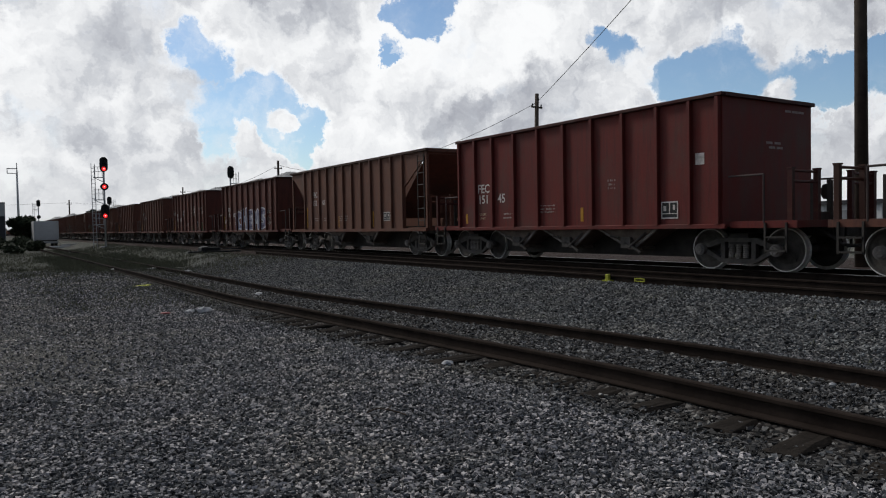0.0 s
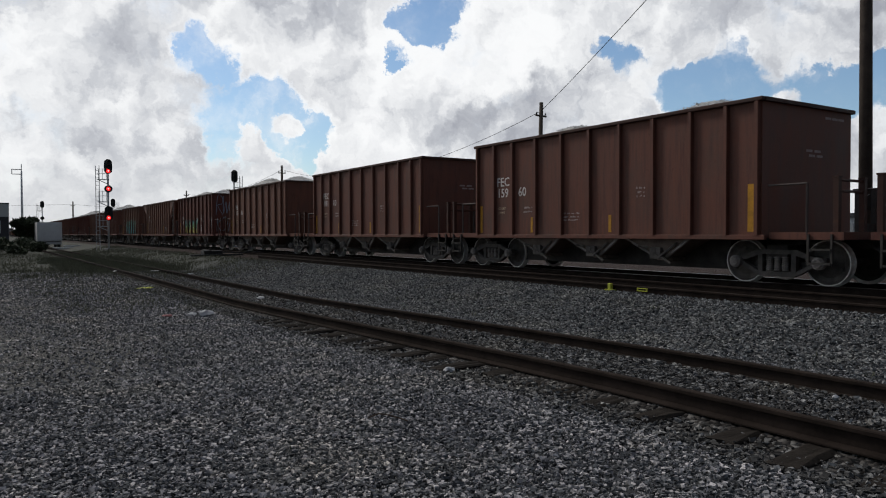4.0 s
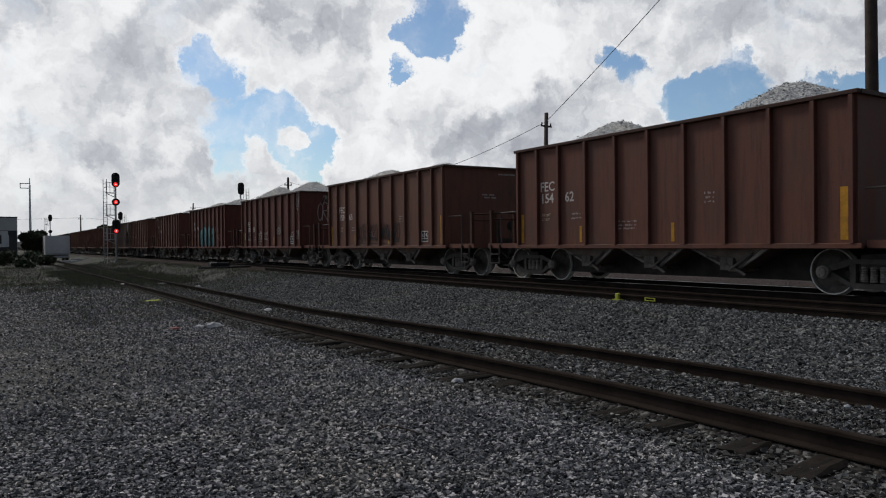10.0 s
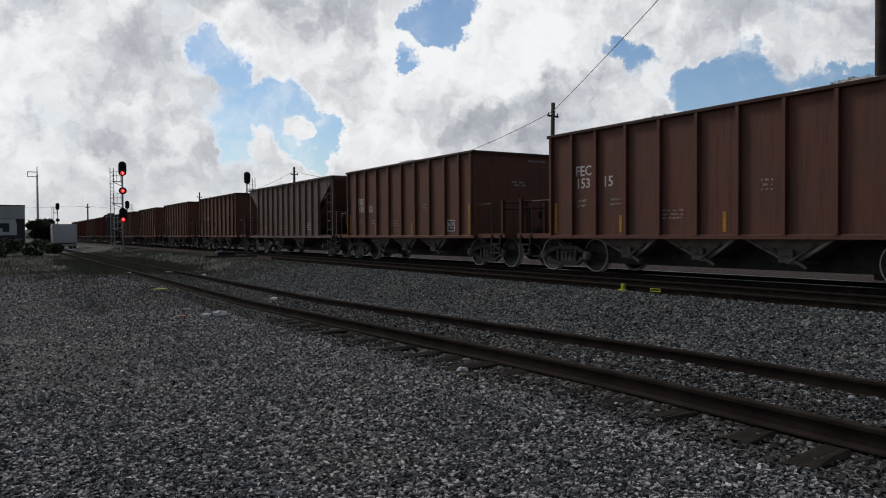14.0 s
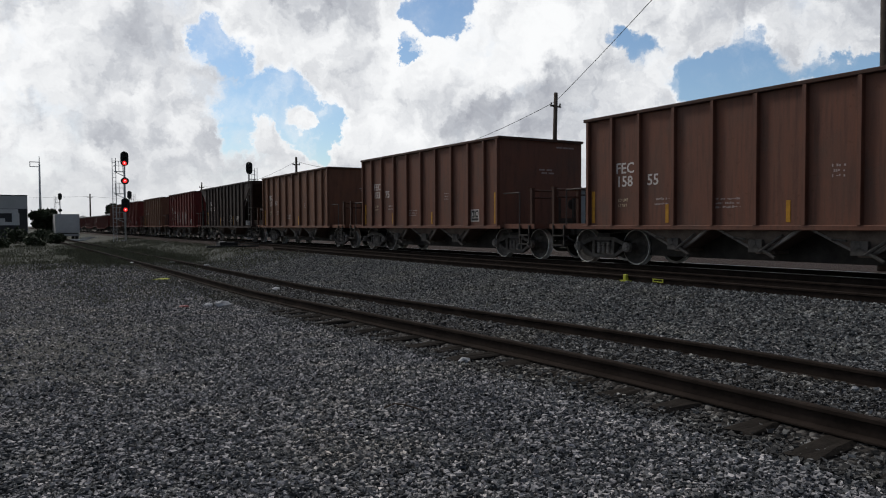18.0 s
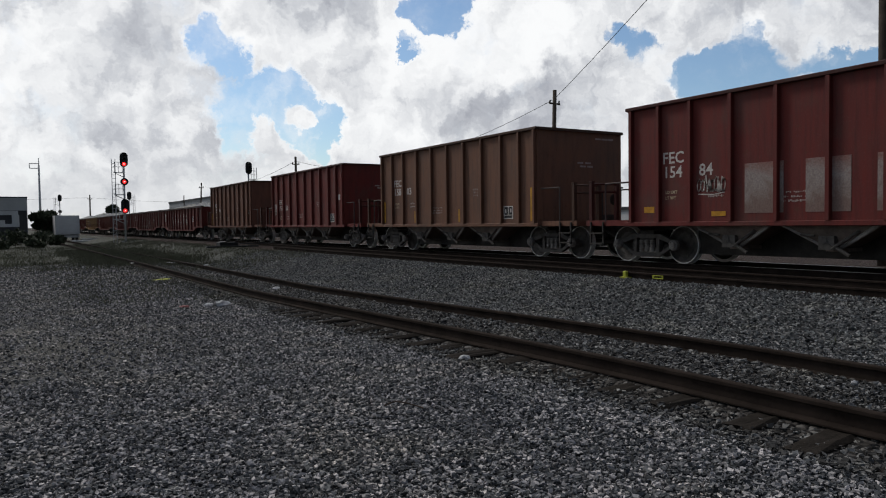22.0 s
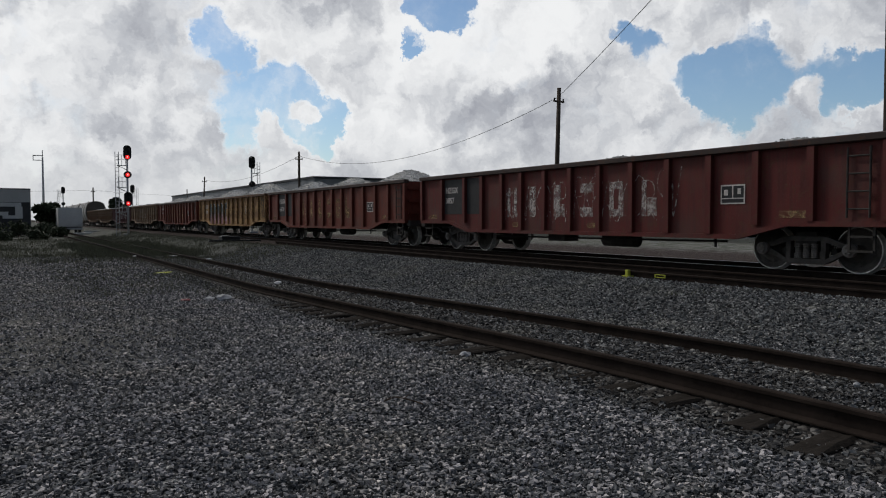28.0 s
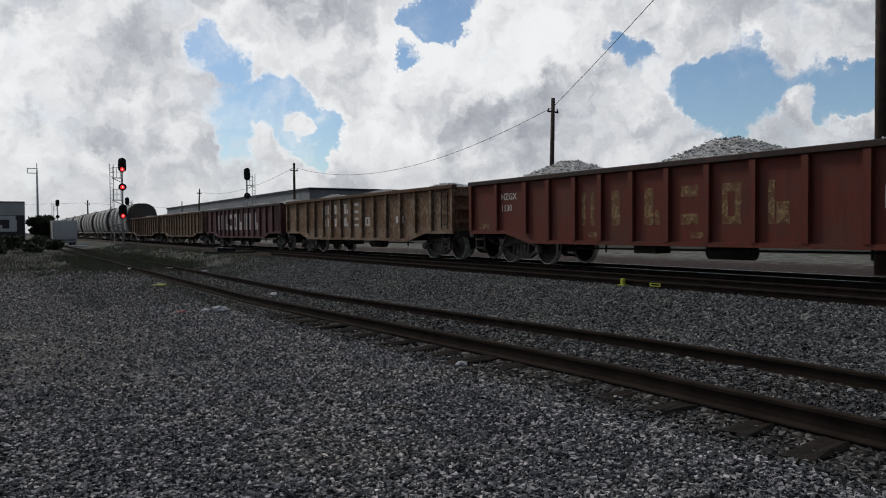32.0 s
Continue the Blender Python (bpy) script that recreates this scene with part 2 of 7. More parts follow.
# ---- materials ----
def material(name, rough=0.8, metal=0.0, spec=0.3):
    m = bpy.data.materials.new(name)
    m.use_nodes = True
    t = m.node_tree
    b = t.nodes["Principled BSDF"]
    b.inputs["Roughness"].default_value = rough
    b.inputs["Metallic"].default_value = metal
    b.inputs["Specular IOR Level"].default_value = spec
    return m, t, b


def coords(t, how="Object"):
    return t.nodes.new("ShaderNodeTexCoord").outputs[how]


def world_place(t):
    return t.nodes.new("ShaderNodeNewGeometry").outputs["Position"]


def bump(t, b, height, strength=0.4, distance=0.02):
    n = node(t, "ShaderNodeBump", Height=height, Strength=strength, Distance=distance)
    t.links.new(n.outputs[0], b.inputs["Normal"])


def plain(name, colour, rough=0.8, metal=0.0, vary=0.35, scale=6.0, relief=0.15, dirt=None):
    """Paint, metal or timber with grain at two scales."""
    m, t, b = material(name, rough, metal)
    v = coords(t)
    a = noise_of(t, v, scale, 5.0, 0.6).outputs["Fac"]
    c = noise_of(t, v, scale * 9, 3.0, 0.6).outputs["Fac"]
    both = op(t, "ADD", op(t, "MULTIPLY", a, 0.7), op(t, "MULTIPLY", c, 0.3))
    lo = tuple(x * (1 - vary) for x in (dirt or colour))
    hi = tuple(min(1, x * (1 + vary)) for x in colour)
    t.links.new(ramp(t, both, (0.3, lo), (0.7, hi)), b.inputs["Base Color"])
    bump(t, b, c, relief, 0.01)
    return m


def make_paint(name="weathered_paint", rust=0.35, chip=0.62):
    """Car paint: its colour is the object's own; streaks, dust and rust on it."""
    m, t, b = material(name, 0.62, 0.0, 0.22)
    info = t.nodes.new("ShaderNodeObjectInfo")
    v = coords(t)
    big = noise_of(t, v, 0.9, 4.0, 0.6).outputs["Fac"]
    stretch = node(t, "ShaderNodeMapping", Vector=v, Scale=(3.0, 6.0, 0.5))
    streak = noise_of(t, stretch.outputs[0], 1.6, 5.0, 0.65).outputs["Fac"]
    grain = noise_of(t, v, 45.0, 3.0, 0.6).outputs["Fac"]
    col = mix(t, 1.0, mix(t, 1.0, info.outputs["Color"], (0.86, 0.86, 0.86), "MULTIPLY"), ramp(t, streak, (0.28, (0.62, 0.6, 0.6)), (0.5, (1, 1, 1)), (0.75, (1.25, 1.2, 1.15))), "MULTIPLY")
    col = mix(t, op(t, "MULTIPLY", smooth(t, big, 0.42, 0.75), 0.45), col, (0.075, 0.055, 0.045))
    spots = noise_of(t, v, 7.0, 8.0, 0.72).outputs["Fac"]
    col = mix(t, op(t, "MULTIPLY", smooth(t, spots, chip, chip + 0.08), rust), col, (0.09, 0.035, 0.018))
    col = mix(t, op(t, "MULTIPLY", smooth(t, grain, 0.5, 0.9), 0.12), col, (0.30, 0.26, 0.22))
    t.links.new(col, b.inputs["Base Color"])
    t.links.new(smooth(t, streak, 0.2, 0.8, 0.5, 0.8), b.inputs["Roughness"])
    bump(t, b, op(t, "ADD", op(t, "MULTIPLY", big, 1.0), op(t, "MULTIPLY", grain, 0.08)), 0.25, 0.03)
    return m


def make_stone(name, dark, mid, light, island=True):
    m, t, b = material(name, 0.85, 0.0, 0.25)
    v = world_place(t) if island else coords(t)
    g = noise_of(t, v, 60.0, 4.0, 0.65).outputs["Fac"]
    if island:
        r = t.nodes.new("ShaderNodeNewGeometry").outputs["Random Per Island"]
        c = ramp(t, r, (0.0, dark), (0.5, mid), (0.80, tuple(0.5 * p + 0.5 * q for p, q in zip(mid, light))), (1.0, light))
    else:
        vor = node(t, "ShaderNodeTexVoronoi", Vector=v, Scale=16.0)
        c = ramp(t, node(t, "ShaderNodeSeparateColor", Color=vor.outputs["Color"]).outputs[0], (0.0, dark), (0.6, mid), (1.0, light))
        bump(t, b, vor.outputs["Distance"], 0.9, 0.05)
    patch = noise_of(t, v, 0.75, 5.0, 0.62).outputs["Fac"]
    c = mix(t, 1.0, c, ramp(t, g, (0.3, (0.7, 0.7, 0.7)), (0.7, (1.15, 1.15, 1.15))), "MULTIPLY")
    c = mix(t, 1.0, c, ramp(t, patch, (0.34, (0.74, 0.75, 0.78)), (0.5, (0.99, 0.99, 1.0)), (0.66, (1.20, 1.15, 1.05))), "MULTIPLY")
    t.links.new(c, b.inputs["Base Color"])
    return m


def make_ground():
    """Gravel yard: grey stone chips, brown trodden dirt on the open side, dark brown ballast round the running line."""
    m, t, b = material("gravel_ground", 0.92, 0.0, 0.15)
    p = world_place(t)
    sep = node(t, "ShaderNodeSeparateXYZ", Vector=p)
    vor = node(t, "ShaderNodeTexVoronoi", Vector=p, Scale=22.0)
    v2 = node(t, "ShaderNodeTexVoronoi", Vector=p, Scale=9.0)
    chip = node(t, "ShaderNodeSeparateColor", Color=vor.outputs["Color"]).outputs[0]
    # darker than the loose stones on top: shade of the gaps put into colour
    stone = ramp(t, chip, (0.0, (0.020, 0.020, 0.021)), (0.5, (0.075, 0.075, 0.077)), (0.85, (0.15, 0.149, 0.147)), (1.0, (0.36, 0.355, 0.35)))
    wide = noise_of(t, p, 0.22, 5.0, 0.6).outputs["Fac"]
    mid = noise_of(t, p, 1.7, 5.0, 0.65).outputs["Fac"]
    fine = noise_of(t, p, 40.0, 3.0, 0.6).outputs["Fac"]
    dirt = ramp(t, op(t, "ADD", op(t, "MULTIPLY", mid, 0.6), op(t, "MULTIPLY", fine, 0.4)), (0.3, (0.06, 0.058, 0.054)), (0.7, (0.15, 0.143, 0.130)))
    open_side = op(t, "MULTIPLY", smooth(t, sep.outputs["X"], 4.2, 1.0), smooth(t, sep.outputs["Y"], 5.0, 12.0))
    where = smooth(t, op(t, "ADD", op(t, "MULTIPLY", open_side, 0.6), op(t, "MULTIPLY", wide, 0.6)), 0.45, 0.75)
    col = mix(t, where, stone, dirt)
    # dark brown band from the turnout to well beyond the running line
    dark_bed = op(t, "MULTIPLY", smooth(t, sep.outputs["X"], 10.3, 10.9), smooth(t, sep.outputs["X"], 31.0, 25.0))
    brown = ramp(t, chip, (0.0, (0.018, 0.012, 0.01)), (1.0, (0.06, 0.04, 0.034)))
    col = mix(t, dark_bed, col, brown)
    far_side = smooth(t, op(t, "ADD", sep.outputs["X"], op(t, "MULTIPLY", mid, 8.0)), 28.0, 33.0)
    pale = ramp(t, mid, (0.35, (0.05, 0.06, 0.035)), (0.5, (0.12, 0.12, 0.10)), (0.68, (0.27, 0.26, 0.25)))
    col = mix(t, far_side, col, pale)
    col = mix(t, smooth(t, sep.outputs["X"], 33.0, 38.0), col, ramp(t, mid, (0.3, (0.018, 0.020, 0.014)), (0.7, (0.05, 0.05, 0.04))))
    siding = op(t, "MULTIPLY", smooth(t, sep.outputs["X"], 4.1, 4.6), smooth(t, sep.outputs["X"], 7.2, 6.7))
    col = mix(t, op(t, "MULTIPLY", siding, 0.85), col, ramp(t, chip, (0.0, (0.012, 0.010, 0.009)), (0.7, (0.05, 0.043, 0.038)), (1.0, (0.16, 0.15, 0.14))))
    weedy = op(t, "MULTIPLY", smooth(t, sep.outputs["Y"], 22.0, 40.0), smooth(t, sep.outputs["X"], 11.0, 10.5))
    green = ramp(t, fine, (0.3, (0.045, 0.048, 0.038)), (0.7, (0.115, 0.115, 0.095)))
    col = mix(t, op(t, "MULTIPLY", weedy, smooth(t, mid, 0.25, 0.5)), col, green)
    t.links.new(col, b.inputs["Base Color"])
    h = op(t, "ADD", op(t, "MULTIPLY", vor.outputs["Distance"], -1.0), op(t, "MULTIPLY", v2.outputs["Distance"], -0.6))
    bump(t, b, h, 0.9, 0.05)
    return m


PAINT = make_paint("weathered_paint", 0.5, 0.58)
PAINT_RUSTY = make_paint("rusty_weathered_paint", 0.6, 0.53)


def make_flaking():
    """Old paint coming away in long vertical flakes down to brown rust."""
    m, t, b = material("flaking_paint", 0.8, 0.0, 0.25)
    info = t.nodes.new("ShaderNodeObjectInfo")
    v = coords(t)
    tall = node(t, "ShaderNodeMapping", Vector=v, Scale=(8.0, 8.0, 3.4))
    flake = noise_of(t, tall.outputs[0], 1.5, 8.0, 0.68, 0.6).outputs["Fac"]
    patches = noise_of(t, v, 0.8, 3.0, 0.5).outputs["Fac"]
    rusty = noise_of(t, v, 14.0, 5.0, 0.65).outputs["Fac"]
    low = node(t, "ShaderNodeSeparateXYZ", Vector=v).outputs["Z"]
    bare = op(t, "ADD", flake, op(t, "MULTIPLY", smooth(t, low, 1.4, 1.0), -0.07))
    bare = op(t, "ADD", bare, op(t, "MULTIPLY", op(t, "SUBTRACT", patches, 0.5), 0.3))
    edge = smooth(t, bare, 0.44, 0.50)
    rust = ramp(t, rusty, (0.3, (0.06, 0.03, 0.017)), (0.7, (0.20, 0.10, 0.045)))
    film = mix(t, op(t, "MULTIPLY", smooth(t, patches, 0.45, 0.7), 0.55), info.outputs["Color"], mix(t, 1.0, info.outputs["Color"], (0.62, 0.42, 0.36), "MULTIPLY"))
    col = mix(t, op(t, "MULTIPLY", edge, 0.9), mix(t, op(t, "MULTIPLY", rusty, 0.3), film, (0.16, 0.085, 0.04)), rust)
    t.links.new(col, b.inputs["Base Color"])
    bump(t, b, op(t, "ADD", op(t, "MULTIPLY", edge, -1.0), op(t, "MULTIPLY", rusty, 0.4)), 0.4, 0.01)
    return m


PAINT_WORN = make_flaking()
SHOULDER = make_stone("shoulder_ballast_stone", (0.020, 0.021, 0.022), (0.078, 0.082, 0.085), (0.32, 0.325, 0.315))
STONE = make_stone("ballast_stone", (0.020, 0.021, 0.023), (0.112, 0.117, 0.123), (0.58, 0.54, 0.53))
BED = make_stone("grimy_track_stone", (0.016, 0.015, 0.014), (0.062, 0.060, 0.058), (0.30, 0.295, 0.285))
LOAD = make_stone("crushed_limestone", (0.30, 0.30, 0.295), (0.46, 0.455, 0.445), (0.62, 0.61, 0.59), False)
LOAD_STONE = make_stone("limestone_lump", (0.34, 0.34, 0.33), (0.56, 0.555, 0.54), (0.78, 0.77, 0.75))
GROUND = make_ground()
RUST = plain("rail_rust", (0.024, 0.018, 0.015), 0.95, 0.0, 0.5, 3.0, 0.3)
RUST.node_tree.nodes["Principled BSDF"].inputs["Specular IOR Level"].default_value = 0.05
RAILTOP = plain("polished_railhead", (0.32, 0.31, 0.30), 0.28, 1.0, 0.2, 8.0, 0.05)
TIE = plain("creosoted_timber", (0.026, 0.022, 0.019), 0.95, 0.0, 0.5, 5.0, 0.6)
TIE.node_tree.nodes["Principled BSDF"].inputs["Specular IOR Level"].default_value = 0.04
STEEL = plain("running_gear_steel", (0.095, 0.085, 0.077), 0.8, 0.0, 0.5, 6.0, 0.3)
GREASE = plain("under_frame_grime", (0.045, 0.040, 0.036), 0.8, 0.1, 0.5, 4.0, 0.3)
RIM = plain("polished_wheel_rim", (0.70, 0.68, 0.65), 0.45, 0.2, 0.35, 10.0, 0.05)
CHUTE = plain("pale_dusty_steel", (0.30, 0.275, 0.255), 0.8, 0.0, 0.4, 3.0, 0.3, (0.17, 0.14, 0.125))
YELLOW = plain("yellow_sheeting", (0.50, 0.24, 0.012), 0.55, 0.0, 0.3, 4.0, 0.1, (0.32, 0.15, 0.01))
SCRAP_RED = plain("faded_red_plastic", (0.22, 0.06, 0.06), 0.6, 0.0, 0.3, 9.0, 0.2)
LETTER = plain("white_stencil_paint", (0.62, 0.58, 0.55), 0.7, 0.0, 0.3, 9.0, 0.05, (0.40, 0.35, 0.32))
def make_worn_letter(name, colour):
    """Big painted marks, half scoured away."""
    m, t, bs = material(name, 0.75)
    v = coords(t)
    n = noise_of(t, v, 6.0, 7.0, 0.7).outputs["Fac"]
    bs.inputs["Base Color"].default_value = (*colour, 1)
    t.links.new(smooth(t, n, 0.36, 0.56, 0.95, 0.1), bs.inputs["Alpha"])
    return m


SCOURED = make_worn_letter("scoured_white_paint", (0.50, 0.44, 0.41))
OCHRE = make_worn_letter("scoured_ochre_paint", (0.34, 0.22, 0.11))
SMALLPRINT = plain("faded_buff_stencil_paint", (0.42, 0.33, 0.22), 0.75, 0.0, 0.4, 9.0, 0.05)
FADED = plain("faded_stencil_paint", (0.33, 0.27, 0.25), 0.75, 0.0, 0.4, 9.0, 0.05)
BLACK = plain("black_panel_paint", (0.02, 0.02, 0.021), 0.6, 0.0, 0.4, 5.0, 0.1)
POLE = plain("weathered_pole_timber", (0.065, 0.05, 0.04), 0.95, 0.0, 0.45, 2.5, 0.6)
CABLE = plain("black_cable", (0.02, 0.02, 0.02), 0.6, 0.0, 0.2)
MAST = plain("galvanised_steel", (0.42, 0.43, 0.44), 0.55, 0.3, 0.25, 4.0, 0.1)
SIGNAL = plain("matt_black_signal_paint", (0.02, 0.021, 0.023), 0.55, 0.0, 0.3)
WHITEWALL = plain("white_painted_wall", (0.54, 0.54, 0.54), 0.8, 0.0, 0.15, 0.6, 0.1)
GREYWALL = plain("grey_metal_cladding", (0.24, 0.25, 0.26), 0.7, 0.1, 0.2, 0.5, 0.1)
ROOF = plain("dark_roof_edge", (0.05, 0.05, 0.055), 0.8, 0.0, 0.3, 0.5, 0.1)
MARK = plain("fluorescent_marking_paint", (0.36, 0.38, 0.04), 0.7, 0.0, 0.25, 12.0, 0.1)
LITTER = plain("white_litter", (0.42, 0.42, 0.43), 0.7, 0.0, 0.2, 9.0, 0.3)
TWIG = plain("dry_twig", (0.06, 0.042, 0.03), 0.9, 0.0, 0.4, 30.0, 0.4)
LEAF = plain("dark_foliage", (0.036, 0.046, 0.024), 0.8, 0.0, 0.5, 2.0, 0.1)
GRASS = plain("dull_grass", (0.115, 0.120, 0.080), 0.9, 0.0, 0.4, 1.2, 0.1, (0.045, 0.042, 0.024))
FASCIA = plain("pale_grey_fascia_cladding", (0.42, 0.42, 0.42), 0.7, 0.0, 0.1, 0.4, 0.05)
COVERED = plain("pale_grey_car_paint", (0.28, 0.28, 0.275), 0.6, 0.0, 0.25, 0.7, 0.1, (0.24, 0.23, 0.22))


def make_lamp_red():
    m, t, b = material("red_signal_light", 0.3)
    b.inputs["Base Color"].default_value = (0.5, 0.01, 0.01, 1)
    b.inputs["Emission Color"].default_value = (1.0, 0.03, 0.03, 1)
    b.inputs["Emission Strength"].default_value = 1.3
    return m


def make_lamp_core():
    m, t, b = material("red_signal_core", 0.3)
    b.inputs["Emission Color"].default_value = (1.0, 0.45, 0.45, 1)
    b.inputs["Emission Strength"].default_value = 1.6
    return m


RED, CORE = make_lamp_red(), make_lamp_core()


# ---- building blocks ----
def box(bm, x0, x1, y0, y1, z0, z1, mi=0):
    v = [bm.verts.new((x, y, z)) for x in (x0, x1) for y in (y0, y1) for z in (z0, z1)]
    for q in ((0, 1, 3, 2), (4, 6, 7, 5), (0, 4, 5, 1), (2, 3, 7, 6), (0, 2, 6, 4), (1, 5, 7, 3)):
        bm.faces.new([v[i] for i in q]).material_index = mi
    return v


def prism(bm, pts, x0, x1, mi=0):
    """A (y, z) outline, counter-clockwise seen from +x, drawn out from x0 to x1."""
    a = [bm.verts.new((x0, y, z)) for y, z in pts]
    b = [bm.verts.new((x1, y, z)) for y, z in pts]
    bm.faces.new(a[::-1]).material_index = mi
    bm.faces.new(b).material_index = mi
    for i in range(len(pts)):
        j = (i + 1) % len(pts)
        bm.faces.new((a[i], a[j], b[j], b[i])).material_index = mi


def tube(bm, p, q, r, n=8, r2=None, mi=0, caps=True):
    p, q = Vector(p), Vector(q)
    d = (q - p).normalized()
    u = d.orthogonal().normalized()
    w = d.cross(u)
    rings = []
    for c, rr in ((p, r), (q, r if r2 is None else r2)):
        rings.append([bm.verts.new(c + rr * (math.cos(k * math.tau / n) * u + math.sin(k * math.tau / n) * w)) for k in range(n)])
    for k in range(n):
        f = bm.faces.new((rings[0][k], rings[0][(k + 1) % n], rings[1][(k + 1) % n], rings[1][k]))
        f.material_index, f.smooth = mi, n > 6
    if caps:
        bm.faces.new(rings[0][::-1]).material_index = mi
        bm.faces.new(rings[1]).material_index = mi


def lathe(bm, prof, axis="x", n=28, mi=0):
    """Revolve (along, radius, material) points about the x axis."""
    rings = []
    for a, r, _ in prof:
        rings.append([bm.verts.new((a, r * math.cos(k * math.tau / n), r * math.sin(k * math.tau / n))) for k in range(n)])
    for i in range(len(prof) - 1):
        for k in range(n):
            f = bm.faces.new((rings[i][k], rings[i + 1][k], rings[i + 1][(k + 1) % n], rings[i][(k + 1) % n]))
            f.material_index = prof[i][2]


def finish(bm, name, *mats):
    bmesh.ops.recalc_face_normals(bm, faces=bm.faces[:])
    me = bpy.data.meshes.new(name)
    bm.to_mesh(me)
    bm.free()
    for m in mats:
        me.materials.append(m)
    return me


def put(name, me, parent=None, m=None, label="", colour=None):
    ob = new(name, me)
    if parent is not None:
        ob.parent = parent
    if m is not None:
        ob.matrix_basis = m
    if label:
        ob["label"] = label
    if colour is not None:
        ob.color = (*colour, 1)
    return ob


def part(name, bm, mat, parent, label="", colour=None):
    return put(name, finish(bm, name, mat), parent, None, label, colour)


def shift(x, y, z):
    return Matrix.Translation((x, y, z))


CACHE = {}


def cached(key, build):
    if key not in CACHE:
        CACHE[key] = build()
    return CACHE[key]


def made(name, mats, fill):
    bm = bmesh.new()
    fill(bm)
    return finish(bm, name, *(mats if isinstance(mats, tuple) else (mats,)))


def raw_mesh(name, verts, faces, mat):
    """A mesh from numpy arrays: verts (n, 3), triangles (m, 3)."""
    me = bpy.data.meshes.new(name)
    me.vertices.add(len(verts))
    me.vertices.foreach_set("co", np.asarray(verts, np.float32).ravel())
    me.loops.add(faces.size)
    me.loops.foreach_set("vertex_index", faces.astype(np.int32).ravel())
    me.polygons.add(len(faces))
    me.polygons.foreach_set("loop_start", np.arange(0, faces.size, 3, dtype=np.int32))
    me.materials.append(mat)
    me.polygons.foreach_set("use_smooth", np.zeros(len(faces), bool))
    me.update(calc_edges=True)
    return me


# ---- lie of the land ----
def sstep(a, b, x):
    k = np.clip((np.asarray(x, float) - a) / (b - a), 0, 1)
    return k * k * (3 - 2 * k)


def siding_x(y):
    """Centre of the siding, which runs straight."""
    return 5.56 + 0.0 * np.asarray(y, float)


def siding_z(y):
    return -0.018 * min(max(float(y) - 5, 0), 11) + 0.02


def land(x, y):
    """Height of the ground: the yard dips a little to the north, the running line stands on a low bank."""
    x, y = np.asarray(x, float), np.asarray(y, float)
    fall = -0.018 * np.clip(y - 5, 0, 11) * (1 - sstep(7.0, 10.4, x))
    d = x - siding_x(y)
    bed = 0.045 * sstep(-0.80, -0.66, d) * (1 - sstep(1.2, 2.0, d)) * (y < 60)
    bed = bed - 0.02 * sstep(-1.5, -1.3, d) * (1 - sstep(-0.80, -0.66, d)) * (y < 60)
    return fall + bed + 0.25 * sstep(6.8, 10.4, x) - 0.20 * sstep(16.6, 18.6, x)


def footing(x, y):
    """Where deep foundations of tall things begin, below the ground."""
    return float(land(x, y)) - 0.018 * min(max(y - 16, 0), 22) * float(1 - sstep(7.0, 10.4, x))


def build_ground():
    xs = np.unique(np.concatenate([np.linspace(-8, 20, 90), np.linspace(20, 80, 25), np.linspace(-60, -8, 20), [-1500, -700, -300, -120, 120, 200, 400, 800, 1500]]))
    ys = np.unique(np.concatenate([np.linspace(-8, 45, 130), np.linspace(45, 140, 50), [-1200, -500, -200, -80, -30, 180, 260, 400, 700, 1200, 2500]]))
    gx, gy = np.meshgrid(xs, ys)
    gz = land(gx, gy)
    rng = np.random.default_rng(3)
    rough = 0.012 + 0.02 * sstep(3, -3, gx)
    gz = gz + (rng.random(gx.shape) - 0.5) * rough * (np.abs(gx) < 60) * (gy < 140) - 0.012
    nx, ny = len(xs), len(ys)
    v = np.stack([gx, gy, gz], -1).reshape(-1, 3)
    i = np.arange(nx * ny).reshape(ny, nx)
    a, b, c, d = i[:-1, :-1].ravel(), i[:-1, 1:].ravel(), i[1:, 1:].ravel(), i[1:, :-1].ravel()
    f = np.concatenate([np.stack([a, b, c], 1), np.stack([a, c, d], 1)])
    me = raw_mesh("ground", v, f, GROUND)
    me.polygons.foreach_set("use_smooth", np.ones(len(f), bool))
    tagged(put("ground", me), "grey gravel yard with trodden dirt and dark brown ballast", "ground", kind="structure")


build_ground()

def stone_shapes(many, coarse):
    bm = bmesh.new()
    if coarse:
        for p in ((1, 0, 0), (-1, 0, 0), (0, 1, 0), (0, -1, 0), (0, 0, 1), (0, 0, -1)):
            bm.verts.new(p)
        v = bm.verts[:]
        for a in (0, 1):
            for b in (2, 3):
                for c in (4, 5):
                    bm.faces.new((v[a], v[b], v[c]))
        bmesh.ops.recalc_face_normals(bm, faces=bm.faces[:])
    else:
        bmesh.ops.create_cube(bm, size=1.3)
        bmesh.ops.triangulate(bm, faces=bm.faces[:])
    bm.verts.ensure_lookup_table()
    bm.verts.index_update()
    base = np.array([v.co[:] for v in bm.verts])
    tri = np.array([[v.index for v in f.verts] for f in bm.faces])
    bm.free()
    rng = np.random.default_rng(11)
    out = []
    for _ in range(many):
        s = base * (0.58 + 0.72 * rng.random((len(base), 1)))
        if not coarse:
            s = s + (rng.random(s.shape) - 0.5) * 0.55
        out.append(s * np.array([1.0, 0.6 + 0.4 * rng.random(), 0.38 + 0.3 * rng.random()]))
    return np.array(out), tri


